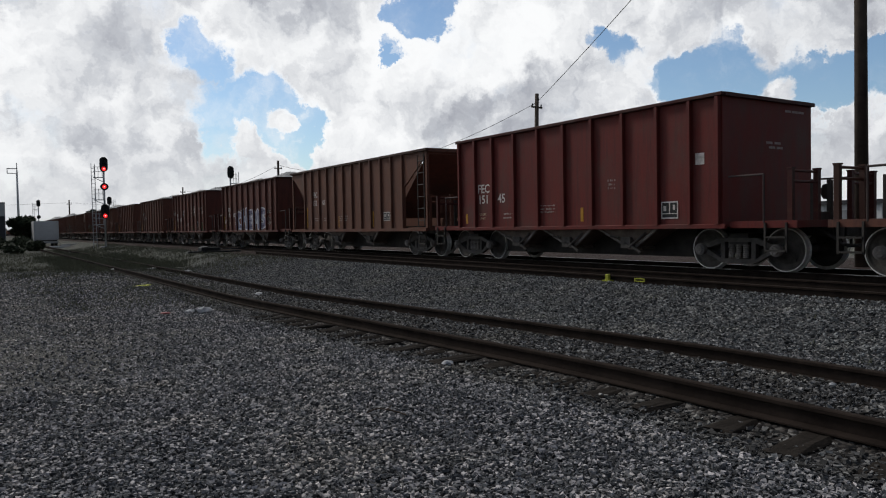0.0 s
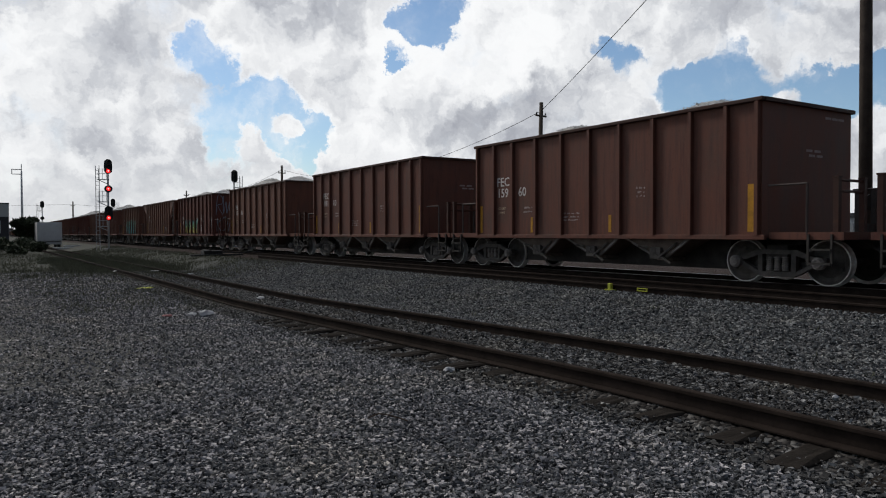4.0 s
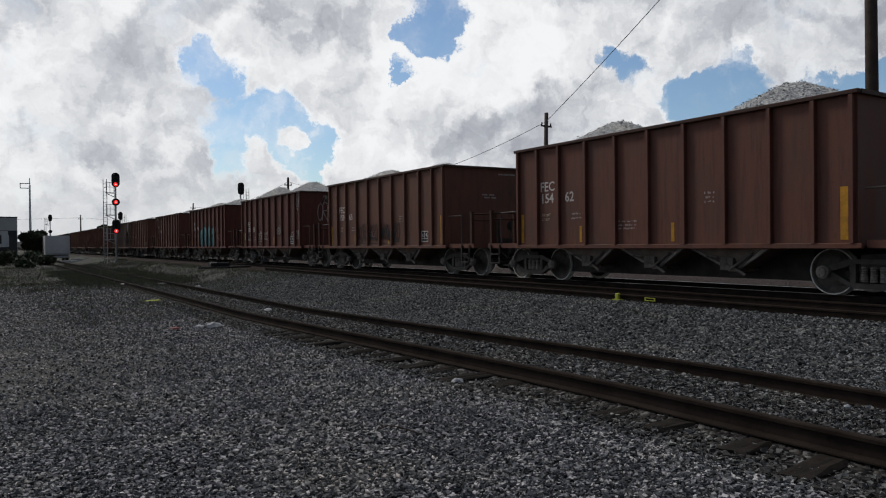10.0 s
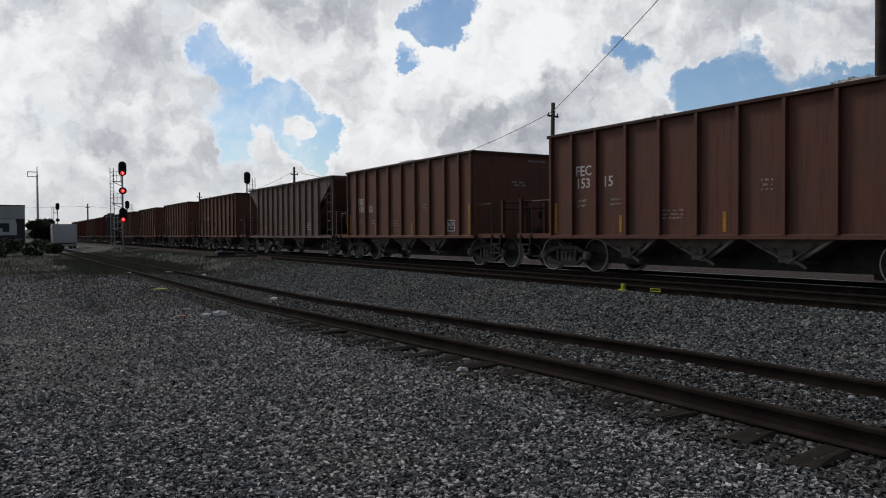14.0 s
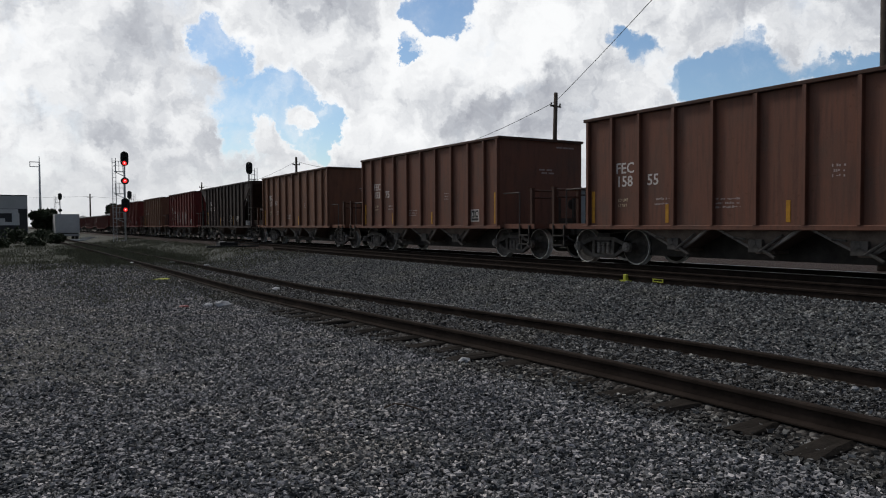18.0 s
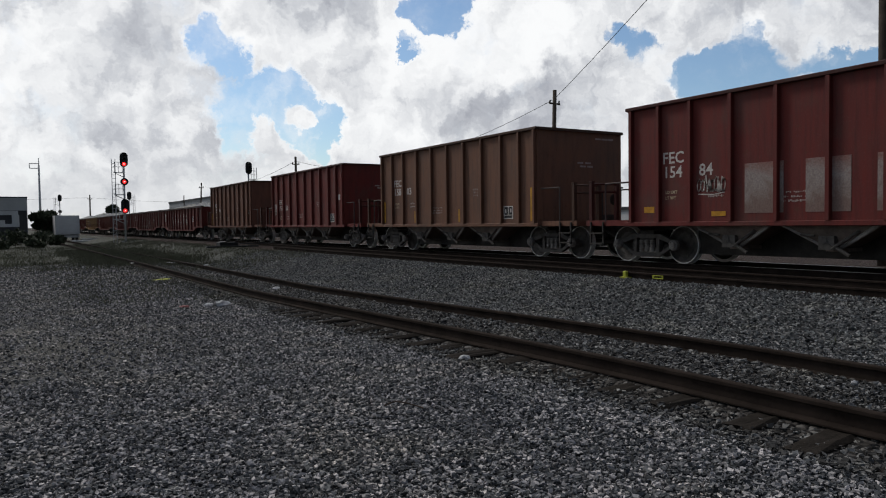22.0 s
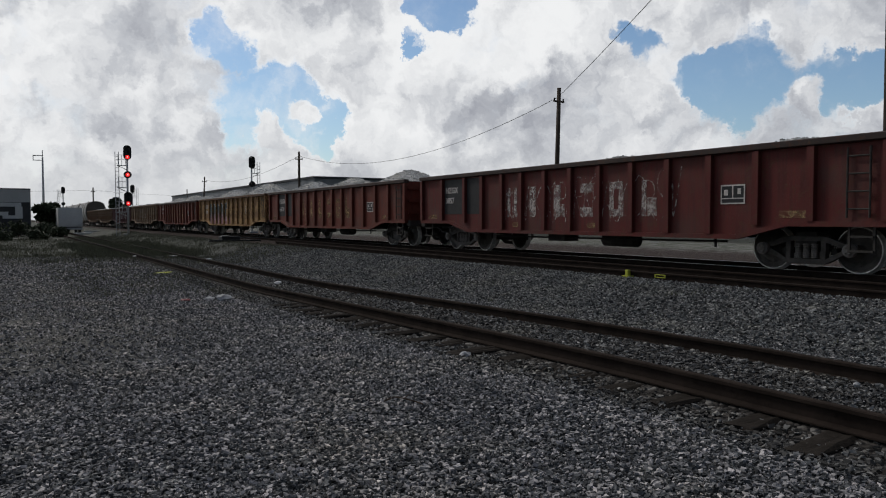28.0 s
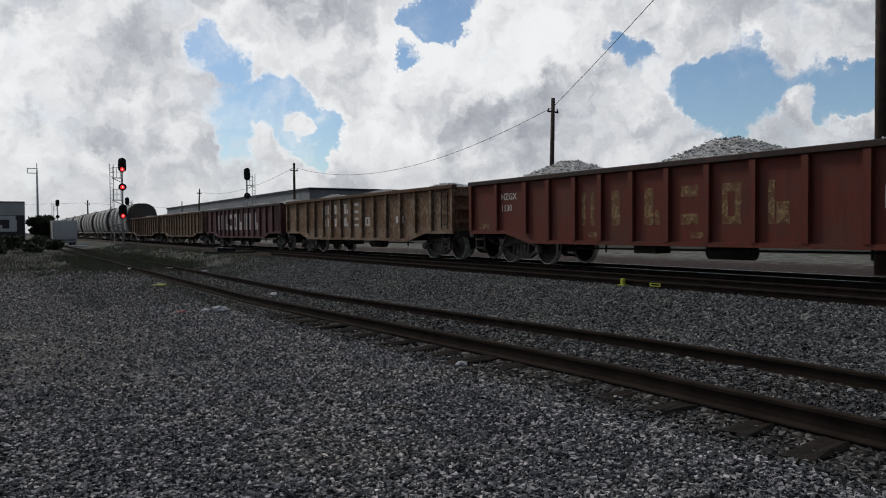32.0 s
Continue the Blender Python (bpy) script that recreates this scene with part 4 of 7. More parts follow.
# fat sprayed shapes: outline in a unit cell, then the strokes drawn inside it
GLYPHS = (
    (((0.92, 0.96), (0.45, 1.04), (0.08, 0.82), (-0.04, 0.4), (0.12, 0.05), (0.55, -0.02), (1.0, 0.02), (1.02, 0.26), (0.62, 0.3), (0.44, 0.5), (0.62, 0.68), (0.98, 0.7)), (((0.3, 0.8), (0.2, 0.5), (0.34, 0.24)), ((0.6, 0.14), (0.85, 0.14)))),
    (((0.02, 1.0), (0.36, 1.03), (0.4, 0.66), (0.62, 0.66), (0.66, 1.06), (1.0, 0.98), (1.04, 0.5), (1.0, 0.0), (0.64, 0.0), (0.62, 0.36), (0.4, 0.36), (0.36, -0.02), (0.0, 0.02), (-0.02, 0.5)), (((0.18, 0.9), (0.18, 0.12)), ((0.82, 0.9), (0.84, 0.12)), ((0.4, 0.5), (0.64, 0.52)))),
    (((0.0, 0.96), (0.6, 1.08), (1.04, 0.98), (1.02, 0.74), (0.6, 0.74), (0.9, 0.6), (0.86, 0.4), (0.55, 0.36), (1.04, 0.28), (1.02, 0.0), (0.4, -0.02), (0.0, 0.04), (0.06, 0.5)), (((0.3, 0.86), (0.8, 0.88)), ((0.32, 0.5), (0.66, 0.5)), ((0.32, 0.15), (0.82, 0.14)))),
    (((0.0, 0.9), (0.3, 1.06), (0.54, 0.86), (0.8, 1.06), (1.08, 0.86), (1.06, 0.3), (1.0, 0.0), (0.72, 0.02), (0.74, 0.5), (0.56, 0.3), (0.4, 0.5), (0.36, 0.02), (0.02, 0.0), (-0.04, 0.4)), (((0.18, 0.82), (0.18, 0.16)), ((0.54, 0.72), (0.56, 0.44)), ((0.9, 0.82), (0.9, 0.16)))),
    (((0.95, 0.9), (0.6, 1.08), (0.16, 0.98), (0.0, 0.7), (0.22, 0.5), (0.6, 0.42), (0.56, 0.3), (0.06, 0.32), (0.04, 0.04), (0.5, -0.04), (0.98, 0.1), (1.04, 0.42), (0.76, 0.6), (0.46, 0.68), (0.9, 0.7)), (((0.74, 0.88), (0.3, 0.84), (0.24, 0.68)), ((0.3, 0.14), (0.76, 0.16), (0.84, 0.36)))),
    (((-0.04, 1.0), (0.4, 1.02), (0.8, 1.1), (1.22, 1.2), (1.1, 0.8), (0.72, 0.72), (0.7, 0.4), (0.8, 0.0), (0.4, -0.02), (0.3, 0.3), (0.34, 0.7), (0.0, 0.72)), (((0.14, 0.86), (0.6, 0.9), (1.02, 1.02)), ((0.52, 0.66), (0.56, 0.12)))),
    (((0.04, 1.02), (0.7, 1.08), (1.04, 0.84), (0.98, 0.56), (0.8, 0.46), (1.1, 0.04), (0.7, -0.02), (0.48, 0.3), (0.38, -0.02), (0.0, 0.0), (0.06, 0.5)), (((0.34, 0.82), (0.66, 0.82), (0.7, 0.62), (0.36, 0.58)), ((0.2, 0.84), (0.2, 0.14)))),
    (((0.0, 1.02), (0.34, 1.06), (0.36, 0.4), (0.52, 0.24), (0.68, 0.42), (0.68, 1.06), (1.04, 1.0), (1.06, 0.4), (0.86, 0.04), (0.5, -0.04), (0.14, 0.06), (-0.04, 0.4)), (((0.17, 0.92), (0.18, 0.36), (0.34, 0.14)), ((0.86, 0.9), (0.88, 0.4)))),
)


def closed_curve(pts, n=4):
    m, out = len(pts), []
    for i in range(m):
        a, b, c, d = (Vector(pts[(i + k) % m]) for k in (-1, 0, 1, 2))
        for j in range(n):
            t = j / n
            v = 0.5 * (2 * b + (c - a) * t + (2 * a - 5 * b + 4 * c - d) * t * t + (3 * b - a - 3 * c + d) * t ** 3)
            out.append((v.x, v.y))
    return out


def graffiti(car, y, z, w, h, fill_mat, line_mat, count=6, key=0, second=None, x=-HALF - 0.005, gon=False, line=0.05, order=None, halo=None):
    """A large sprayed piece: fat overlapping rounded shapes with outlines, inner strokes and drips, not letters."""
    rng = random.Random(key)
    base = shift(x, y, z)
    details, cell = bmesh.new(), w / count
    tops = []
    for i in range(count):
        lift = 0.001 + (i % 2) * 0.0012
        outline, inner = GLYPHS[order[i] if order else (i * 3 + key) % len(GLYPHS)]
        hh, lean, wide = h * rng.uniform(0.84, 1.0), rng.uniform(-0.06, 0.16), cell * rng.uniform(1.04, 1.16)
        tops.append(hh)
        rise = h * rng.uniform(0.0, 0.05)

        def place(p, q):
            return (w / 2 - i * cell - wide * p - lean * cell * (q - 0.5), max(rise + hh * q * 0.96, 0.0))
        pts = closed_curve([place(p + rng.uniform(-0.04, 0.04), q + rng.uniform(-0.03, 0.03)) for p, q in outline])
        pts = [(a, max(b, 0.0)) for a, b in pts]
        bf, bo = bmesh.new(), bmesh.new()
        bf.faces.new([bf.verts.new((-lift, a, b)) for a, b in pts])
        hem(bo, pts, line, -lift - 0.0006)
        block = put("graffiti_block", finish(bf, "graffiti_block", fill_mat), car, base, "rounded sprayed graffiti shape with outline")
        put("outline", finish(bo, "outline", line_mat), block)
        if halo:
            bh = bmesh.new()
            mid = Vector((sum(a for a, b in pts) / len(pts), sum(b for a, b in pts) / len(pts)))
            grown = [(mid.x + (a - mid.x) * 1.10 + 0.03, max(mid.y + (b - mid.y) * 1.08, 0.0)) for a, b in pts]
            bh.faces.new([bh.verts.new((0.0, a, b)) for a, b in grown])
            put("halo", finish(bh, "halo", halo), block)
        for stroke in inner:
            ribbon(details, curve_through([place(p + rng.uniform(-0.05, 0.05), q + rng.uniform(-0.04, 0.04)) for p, q in stroke], 4), line * rng.uniform(0.35, 0.6), -lift - 0.0018)
        for _ in range(3):
            a, b = w / 2 - (i + rng.random()) * cell, rise + hh + rng.uniform(-0.02, 0.10)
            ribbon(details, [(a, b), (a + 0.02, b + rng.uniform(0.02, 0.06))], rng.uniform(0.02, 0.045), -0.0006)
    front, wide = (0.100, 0.034) if not gon else (0.106, 0.065)
    for q in GON_RIBS if gon else RIBS:
        if abs(q - y) < w / 2 - 0.1:
            top = tops[min(count - 1, int((w / 2 - (q - y)) / cell))]
            bm = bmesh.new()
            box(bm, -front, -front + 0.002, q - y - wide, q - y + wide, 0.02, top * 0.9)
            rib = put("painted_rib_face", finish(bm, "painted_rib_face", fill_mat), car, base)
            bm = bmesh.new()
            box(bm, -front - 0.001, -front + 0.001, q - y - wide, q - y + wide, top * 0.9, top * 0.9 + line)
            put("outline", finish(bm, "outline", line_mat), rib)
    tagged(put("spray_detail", finish(details, "spray_detail", second or line_mat), car, base), kind="stuff")


def spray(name, a, b, c, tall=1.2):
    """Spray paint that fades through three colours from foot to top, cloudily."""
    m, t, bs = material(name, 0.6)
    v = coords(t)
    n = noise_of(t, v, 2.2, 5.0, 0.65, 0.6).outputs["Fac"]
    g = noise_of(t, v, 30.0, 3.0).outputs["Fac"]
    up = op(t, "MULTIPLY", node(t, "ShaderNodeSeparateXYZ", Vector=v).outputs["Z"], 1.0 / tall)
    f = op(t, "ADD", up, op(t, "MULTIPLY", op(t, "SUBTRACT", n, 0.5), 1.3))
    col = ramp(t, f, (0.15, a), (0.5, b), (0.85, c))
    col = mix(t, 1.0, col, ramp(t, g, (0.3, (0.7, 0.7, 0.7)), (0.7, (1.1, 1.1, 1.1))), "MULTIPLY")
    t.links.new(col, bs.inputs["Base Color"])
    return m


DUSK = spray("grey_and_pink_spray", (0.34, 0.17, 0.18), (0.085, 0.09, 0.085), (0.055, 0.065, 0.06), 1.1)
TEAL = spray("teal_spray", (0.05, 0.22, 0.23), (0.09, 0.33, 0.33), (0.13, 0.34, 0.27))
TEAL2 = spray("blue_green_spray", (0.03, 0.14, 0.165), (0.05, 0.205, 0.225), (0.09, 0.27, 0.28))
SILVER = spray("silver_violet_spray", (0.16, 0.15, 0.24), (0.36, 0.35, 0.42), (0.12, 0.10, 0.18))
GREENYELLOW = spray("green_yellow_spray", (0.42, 0.30, 0.05), (0.16, 0.24, 0.08), (0.08, 0.26, 0.22), 1.0)
BUFF = spray("washed_out_buff_paint", (0.20, 0.13, 0.11), (0.30, 0.25, 0.23), (0.24, 0.12, 0.10))
DARKLINE = plain("dark_spray_outline", (0.02, 0.03, 0.035), 0.6, 0.0, 0.3)
PALELINE = plain("pale_spray_outline", (0.50, 0.50, 0.52), 0.6, 0.0, 0.3)
PINK = plain("pink_spray", (0.34, 0.17, 0.17), 0.6, 0.0, 0.4, 3.0)
BLUELINE = plain("pale_blue_spray", (0.25, 0.32, 0.40), 0.6, 0.0, 0.3)
GREENLINE = plain("green_spray", (0.10, 0.34, 0.16), 0.6, 0.0, 0.3)


# ---- stone loads ----
def heap_mesh(length, width, humps, rise, key, lumps):
    """A mound of crushed stone with its own humps, seen above the rim."""
    rng = np.random.default_rng(key)
    ny, nx = int(length / 0.16), 18
    ys, xs = np.linspace(-length / 2, length / 2, ny), np.linspace(-width / 2, width / 2, nx)
    gx, gy = np.meshgrid(xs, ys)
    z = np.full(gx.shape, -0.30)
    for k in range(humps):
        c = -length / 2 + (k + 0.5) * length / humps + rng.uniform(-0.3, 0.3)
        w = length / humps * rng.uniform(0.42, 0.52)
        top = rise * rng.uniform(0.75, 1.05)
        d = np.hypot((gy - c) / w, gx / (width * 0.62))
        z = np.maximum(z, -0.30 + (top + 0.30) * np.clip(1.12 - d, 0, 1) ** 0.9)
    z += (rng.random(z.shape) - 0.5) * 0.02
    edge = np.maximum(np.abs(gx) / (width / 2), np.abs(gy) / (length / 2)) > 0.99
    z[edge] = -0.34
    v = np.stack([gx, gy, z], -1).reshape(-1, 3)
    i = np.arange(nx * ny).reshape(ny, nx)
    a, b, c, d = i[:-1, :-1].ravel(), i[:-1, 1:].ravel(), i[1:, 1:].ravel(), i[1:, :-1].ravel()
    f = np.concatenate([np.stack([a, b, c], 1), np.stack([a, c, d], 1)])
    me = raw_mesh("stone_load", v, f, LOAD)
    n = lumps
    pick = rng.choice(np.flatnonzero(~edge.ravel()), n)
    p = v[pick] + (rng.random((n, 3)) - 0.5) * np.array([0.16, 0.16, 0.03])
    return me, p


def heap(car, rim_z, length, humps, rise, key, lumps=700, size=0.05):
    me, p = cached(("heap", length, humps, round(rise, 2), key, lumps), lambda: heap_mesh(length, 2 * HALF - 0.3, humps, rise, key, lumps))
    ob = put("stone_load", me, car, shift(0, 0, rim_z), "heaped load of pale crushed limestone")
    rng = np.random.default_rng(key + 1)

    def lump_mesh():
        shapes, tri = stone_shapes(8, True)
        r = size * (0.6 + 0.9 * rng.random(len(p)))
        v = shapes[rng.integers(0, 8, len(p))] * r[:, None, None] + p[:, None]
        f = (tri[None] + (np.arange(len(p)) * 6)[:, None, None]).reshape(-1, 3)
        return raw_mesh("loose_stone", v.reshape(-1, 3), f, LOAD_STONE)
    tagged(put("loose_stone", cached(("lumps", length, humps, round(rise, 2), key, lumps), lump_mesh), ob), kind="stuff")


# ---- cars ----
BROWN, RED_BROWN, DEEP_RED = (0.150, 0.060, 0.042), (0.128, 0.042, 0.031), (0.150, 0.025, 0.021)
TAN_BROWN, BLACK_BROWN, WARM = (0.185, 0.088, 0.055), (0.030, 0.018, 0.015), (0.165, 0.072, 0.048)
SILL, TOP = 0.93, 3.63
RIBS = (-4.72, -4.02, -3.14, -2.12, -1.1, -0.08, 0.95, 1.98, 3.0, 3.88, 4.72)
GON_RIBS = (-7.96, -6.6, -5.45, -4.33, -3.2, -2.1, -1.0, 0.08, 1.15, 2.2, 3.15, 4.2, 5.2, 6.6, 7.96)


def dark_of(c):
    """Rims and end rails take a darker tone of the body colour."""
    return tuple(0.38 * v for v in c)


def dusty_of(c):
    """Hand rails rubbed and dusted paler than the body."""
    return tuple(0.5 * v + 0.045 for v in c)


def grow_box(name, mat, *dims, bevel=0.0):
    def fill(bm):
        box(bm, *dims)
        if bevel:
            bmesh.ops.bevel(bm, geom=bm.edges[:], offset=bevel, segments=1, affect="EDGES")
    return cached((name, mat.name, dims), lambda: made(name, mat, fill))


def rib_mesh(z0, z1, w=0.075, d=0.095, mat=None):
    def fill(bm):
        # hat section, wider at the root
        a = [bm.verts.new((x, y, z)) for z in (z0, z1) for x, y in ((0, -w / 2 - 0.012), (-d, -w / 2), (-d, w / 2), (0, w / 2 + 0.012))]
        for i in range(4):
            j = (i + 1) % 4
            bm.faces.new((a[i], a[j], a[4 + j], a[4 + i]))
        bm.faces.new(a[:4][::-1])
        bm.faces.new(a[4:])
    return cached(("rib", z0, z1, w, d), lambda: made("rib", mat or PAINT, fill))


def railing(car, sgn, y0, y1, z0, z1, colour):
    """End platform rail: square posts and rails piece by piece, a step gate at each corner, and a brake stand."""
    turn = pose(0, 0, 0, 0, 0, 0 if sgn > 0 else 180)
    top = cached(("rail_l", z1), lambda: made("hand_rail", PAINT, lambda bm: tube(bm, (-0.44, 0, 0), (0.44, 0, 0), 0.028, 6)))
    for x in (-1.06, 1.06):
        put("hand_rail", top, car, turn @ shift(x, y1, z1 - 0.04), "end platform hand rail", colour)
        put("lower_rail", top, car, turn @ shift(x, y1, z1 - 0.24), "", colour)

    def square(bm):
        box(bm, -0.05, 0.05, -0.05, 0.05, z0, z1)
        box(bm, -0.062, 0.062, -0.062, 0.062, z1, z1 + 0.03)
    post = cached(("rail_post", z0, z1), lambda: made("rail_post", PAINT, square))
    for x in (-1.5, -0.62, 0.62, 1.5):
        put("rail_post", post, car, turn @ shift(x, y1, 0), "square steel post", colour)
    near = y0 + 0.62 * (y1 - y0)
    side = cached(("rail_s", y0, y1), lambda: made("side_rail", PAINT, lambda bm: tube(bm, (0, y0 + 0.1, 0), (0, near, 0), 0.022, 6)))
    slim = cached(("gate_post", z0, z1), lambda: made("gate_post", PAINT, lambda bm: tube(bm, (0, 0, z0), (0, 0, z1 - 0.07), 0.024, 6)))
    for x in (-1.54, 1.54):
        put("side_rail", side, car, turn @ shift(x, 0, z1 - 0.07), "", dusty_of(colour))
        put("gate_post", slim, car, turn @ shift(x, near, 0), "", dusty_of(colour))

    def stand(bm):
        for x in (-0.3, 0.3):
            box(bm, x - 0.045, x + 0.045, y1 - 0.3, y1 - 0.21, z0, z1 - 0.16)
        box(bm, -0.35, 0.35, y1 - 0.29, y1 - 0.22, z0, z0 + 0.2)
        tube(bm, (-0.3, y1 - 0.33, z1 - 0.4), (-0.3, y1 - 0.36, z1 - 0.4), 0.16, 14)
    put("brake_stand", cached(("stand", y0, y1, z0, z1), lambda: made("brake_stand", GREASE, stand)), car, turn, "brake wheel and air gear on the platform")


def chute_mesh():
    def fill(bm):
        def ring(hw, hl, z):
            return [bm.verts.new((x, y, z)) for x, y in ((-hw, -hl), (hw, -hl), (hw, hl), (-hw, hl))]
        a, b = ring(1.50, 0.99, SILL), ring(1.30, 0.14, 0.47)
        for i in range(4):
            bm.faces.new((a[i], a[(i + 1) % 4], b[(i + 1) % 4], b[i]))
        bm.faces.new(b)
        box(bm, -1.2, 1.2, -0.22, 0.22, 0.40, 0.47)
        # paler tubes along the near edges: their lit look is put into the colour
        for s in (-1, 1):
            tube(bm, (-1.51, s * 0.97, SILL), (-1.32, s * 0.14, 0.47), 0.042 if s < 0 else 0.028, 6, mi=1)
    return cached("chute", lambda: made("discharge_chute", (CHUTE_DARK, CHUTE), fill))


CHUTE_DARK = plain("brown_chute_steel", (0.16, 0.125, 0.105), 0.85, 0.0, 0.5, 3.0, 0.3)


def gate_mesh():
    def fill(bm):
        tube(bm, (-1.46, 0.05, 0.58), (-1.44, -0.36, 0.34), 0.035, 6)
        tube(bm, (-1.47, -0.05, 0.46), (-1.46, -0.55, 0.80), 0.03, 6)
        tube(bm, (-1.50, 0.1, 0.62), (-1.30, 0.1, 0.62), 0.075, 10)
        box(bm, -1.48, -1.30, -0.10, 0.20, 0.44, 0.70)
        tube(bm, (-1.47, 0.28, 0.70), (-1.47, 0.55, 0.72), 0.025, 6)
    return cached("gate", lambda: made("gate_gear", STEEL, fill))


def ladder_mesh(z0, z1, w, n, mat=None):
    def fill(bm):
        for y in (-w / 2, w / 2):
            tube(bm, (0, y, z0), (0, y, z1), 0.02, 6)
        for k in range(n):
            z = z0 + (k + 0.5) * (z1 - z0) / n
            tube(bm, (0, -w / 2, z), (0, w / 2, z), 0.016, 6)
    return cached(("ladder", z0, z1, w, n), lambda: made("ladder", mat or STEEL, fill))


def under_frame(car, half_len, bogie_y, colour):
    put("centre_sill", grow_box("centre_sill", GREASE, -0.28, 0.28, -half_len + 0.3, half_len - 0.3, 0.72, 1.02), car)
    for s in (-1, 1):
        bogie(car, s * bogie_y)
        put("coupler", coupler_mesh(), car, pose(0, s * (half_len - 0.32), 0, 0, 0, 0 if s > 0 else 180), "knuckle coupler and air hose")


def step_mesh():
    def fill(bm):
        for y in (-0.22, 0.22):
            box(bm, -0.02, 0.02, y - 0.02, y + 0.02, 0.42, 1.0)
        for z in (0.44, 0.70):
            box(bm, -0.05, 0.03, -0.22, 0.22, z, z + 0.035)
    return cached("step", lambda: made("stirrup_step", GREASE, fill))


def hopper_car(colour, label, humps, rise, key, number=None, mark_z=2.55, end_colour=None, stripes=True):
    """Open-top stone hopper with straight ends, platforms, three chutes."""
    car = tagged(new("hopper_car"), label, "freight car", "stone train")
    L = 4.8
    for s, nm in ((-1, "side_wall"), (1, "side_wall")):
        put(nm, grow_box("side_wall", PAINT, -0.03, 0.03, -L, L, SILL, TOP), car, shift(s * (HALF - 0.03), 0, 0), "", colour)
        put("side_sill", grow_box("side_sill", PAINT, -0.045, 0.045, -L - 0.1, L + 0.1, SILL - 0.04, SILL + 0.06, bevel=0.01), car, shift(s * (HALF + 0.03), 0, 0), "", colour)
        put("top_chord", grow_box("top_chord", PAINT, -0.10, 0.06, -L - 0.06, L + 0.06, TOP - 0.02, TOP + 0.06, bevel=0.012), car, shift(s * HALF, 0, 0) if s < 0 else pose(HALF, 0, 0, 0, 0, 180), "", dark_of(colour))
        for y in RIBS:
            m = shift(-HALF, y, 0) if s < 0 else pose(HALF, y, 0, 0, 0, 180)
            put("rib", rib_mesh(SILL + 0.06, TOP - 0.02), car, m, "", colour)
        put("end_wall", grow_box("end_wall", PAINT, -HALF + 0.06, HALF - 0.06, -0.03, 0.03, SILL, TOP), car, shift(0, s * (L - 0.03), 0), "", colour)
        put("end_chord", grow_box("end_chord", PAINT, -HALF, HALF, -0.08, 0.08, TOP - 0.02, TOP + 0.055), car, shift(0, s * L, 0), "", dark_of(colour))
        put("end_platform", grow_box("end_platform", PAINT, -1.55, 1.55, 0.0, 1.45, 0.90, 1.04), car, pose(0, s * (L + 0.12), 0, 0, 0, 0 if s > 0 else 180), "", colour)
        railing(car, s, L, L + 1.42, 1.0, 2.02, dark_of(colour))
        for x in (-HALF + 0.02, HALF - 0.02):
            put("stirrup_step", step_mesh(), car, shift(x, s * (L + 1.15), 0))
    for y in (-2.08, 0.0, 2.1):
        c = put("discharge_chute", chute_mesh(), car, shift(0, y, 0), "dusty steel discharge chute")
        put("gate_gear", gate_mesh(), c)
        put("gate_gear", gate_mesh(), c, pose(0, 0, 0, 0, 0, 180))
    put("under_floor", grow_box("under_floor", GREASE, -1.3, 1.3, -L + 0.1, L - 0.1, SILL + 0.06, SILL + 0.12), car)
    # added dark block between the chutes, keeps the gap under the car black
    put("centre_casing", grow_box("centre_casing", GREASE, -0.75, 0.75, -3.5, 3.5, 0.24, SILL + 0.05), car, None, "added dark block that fills the gap under the car")
    under_frame(car, 6.65, 4.78, colour)
    if rise is not None:
        heap(car, TOP, 9.4, humps, rise * 1.45, key % 4, 2600, 0.027)
    if stripes:
        for y, w, h in ((4.58, 0.11, 0.80), (2.2, 0.09, 0.42), (-0.75, 0.09, 0.42), (-4.56, 0.14, 0.95)):
            stripe(car, y, SILL + 0.12, w, h)
    if number:
        mark_z -= 0.28
        write(car, "FEC", 3.80, mark_z + 0.18, 0.36)
        write(car, number[:3], 3.78, mark_z - 0.14, 0.36)
        write(car, number[3:], 2.80, mark_z - 0.14, 0.36)
    low = mark_z - 0.50 if number else 1.62
    write(car, "LD LMT", 3.72, low, 0.10, SMALLPRINT)
    write(car, "LT WT", 3.72, low - 0.13, 0.10, SMALLPRINT)
    bars(car, 2.35, low, 0.5, 2, 0.06, None, seed=2)
    bars(car, 0.65, 1.52, 0.75, 3, 0.045, None, seed=3)
    bars(car, -1.75, 2.05, 0.35, 3, 0.05, None, seed=4)
    # print on the end wall
    end = put("end_print", cached("end_print", lambda: made("end_print", FADED, lambda bm: [box(bm, x, x + 0.22, -0.002, 0.002, z, z + 0.05) for x, z in ((-0.1, 2.7), (0.2, 2.7), (0.0, 2.6), (0.28, 2.6), (0.6, 3.42), (0.86, 3.42), (1.1, 3.42))])), car, shift(0, -L - 0.006, 0), "faded end stencils")
    tagged(end, kind="stuff")
    return car


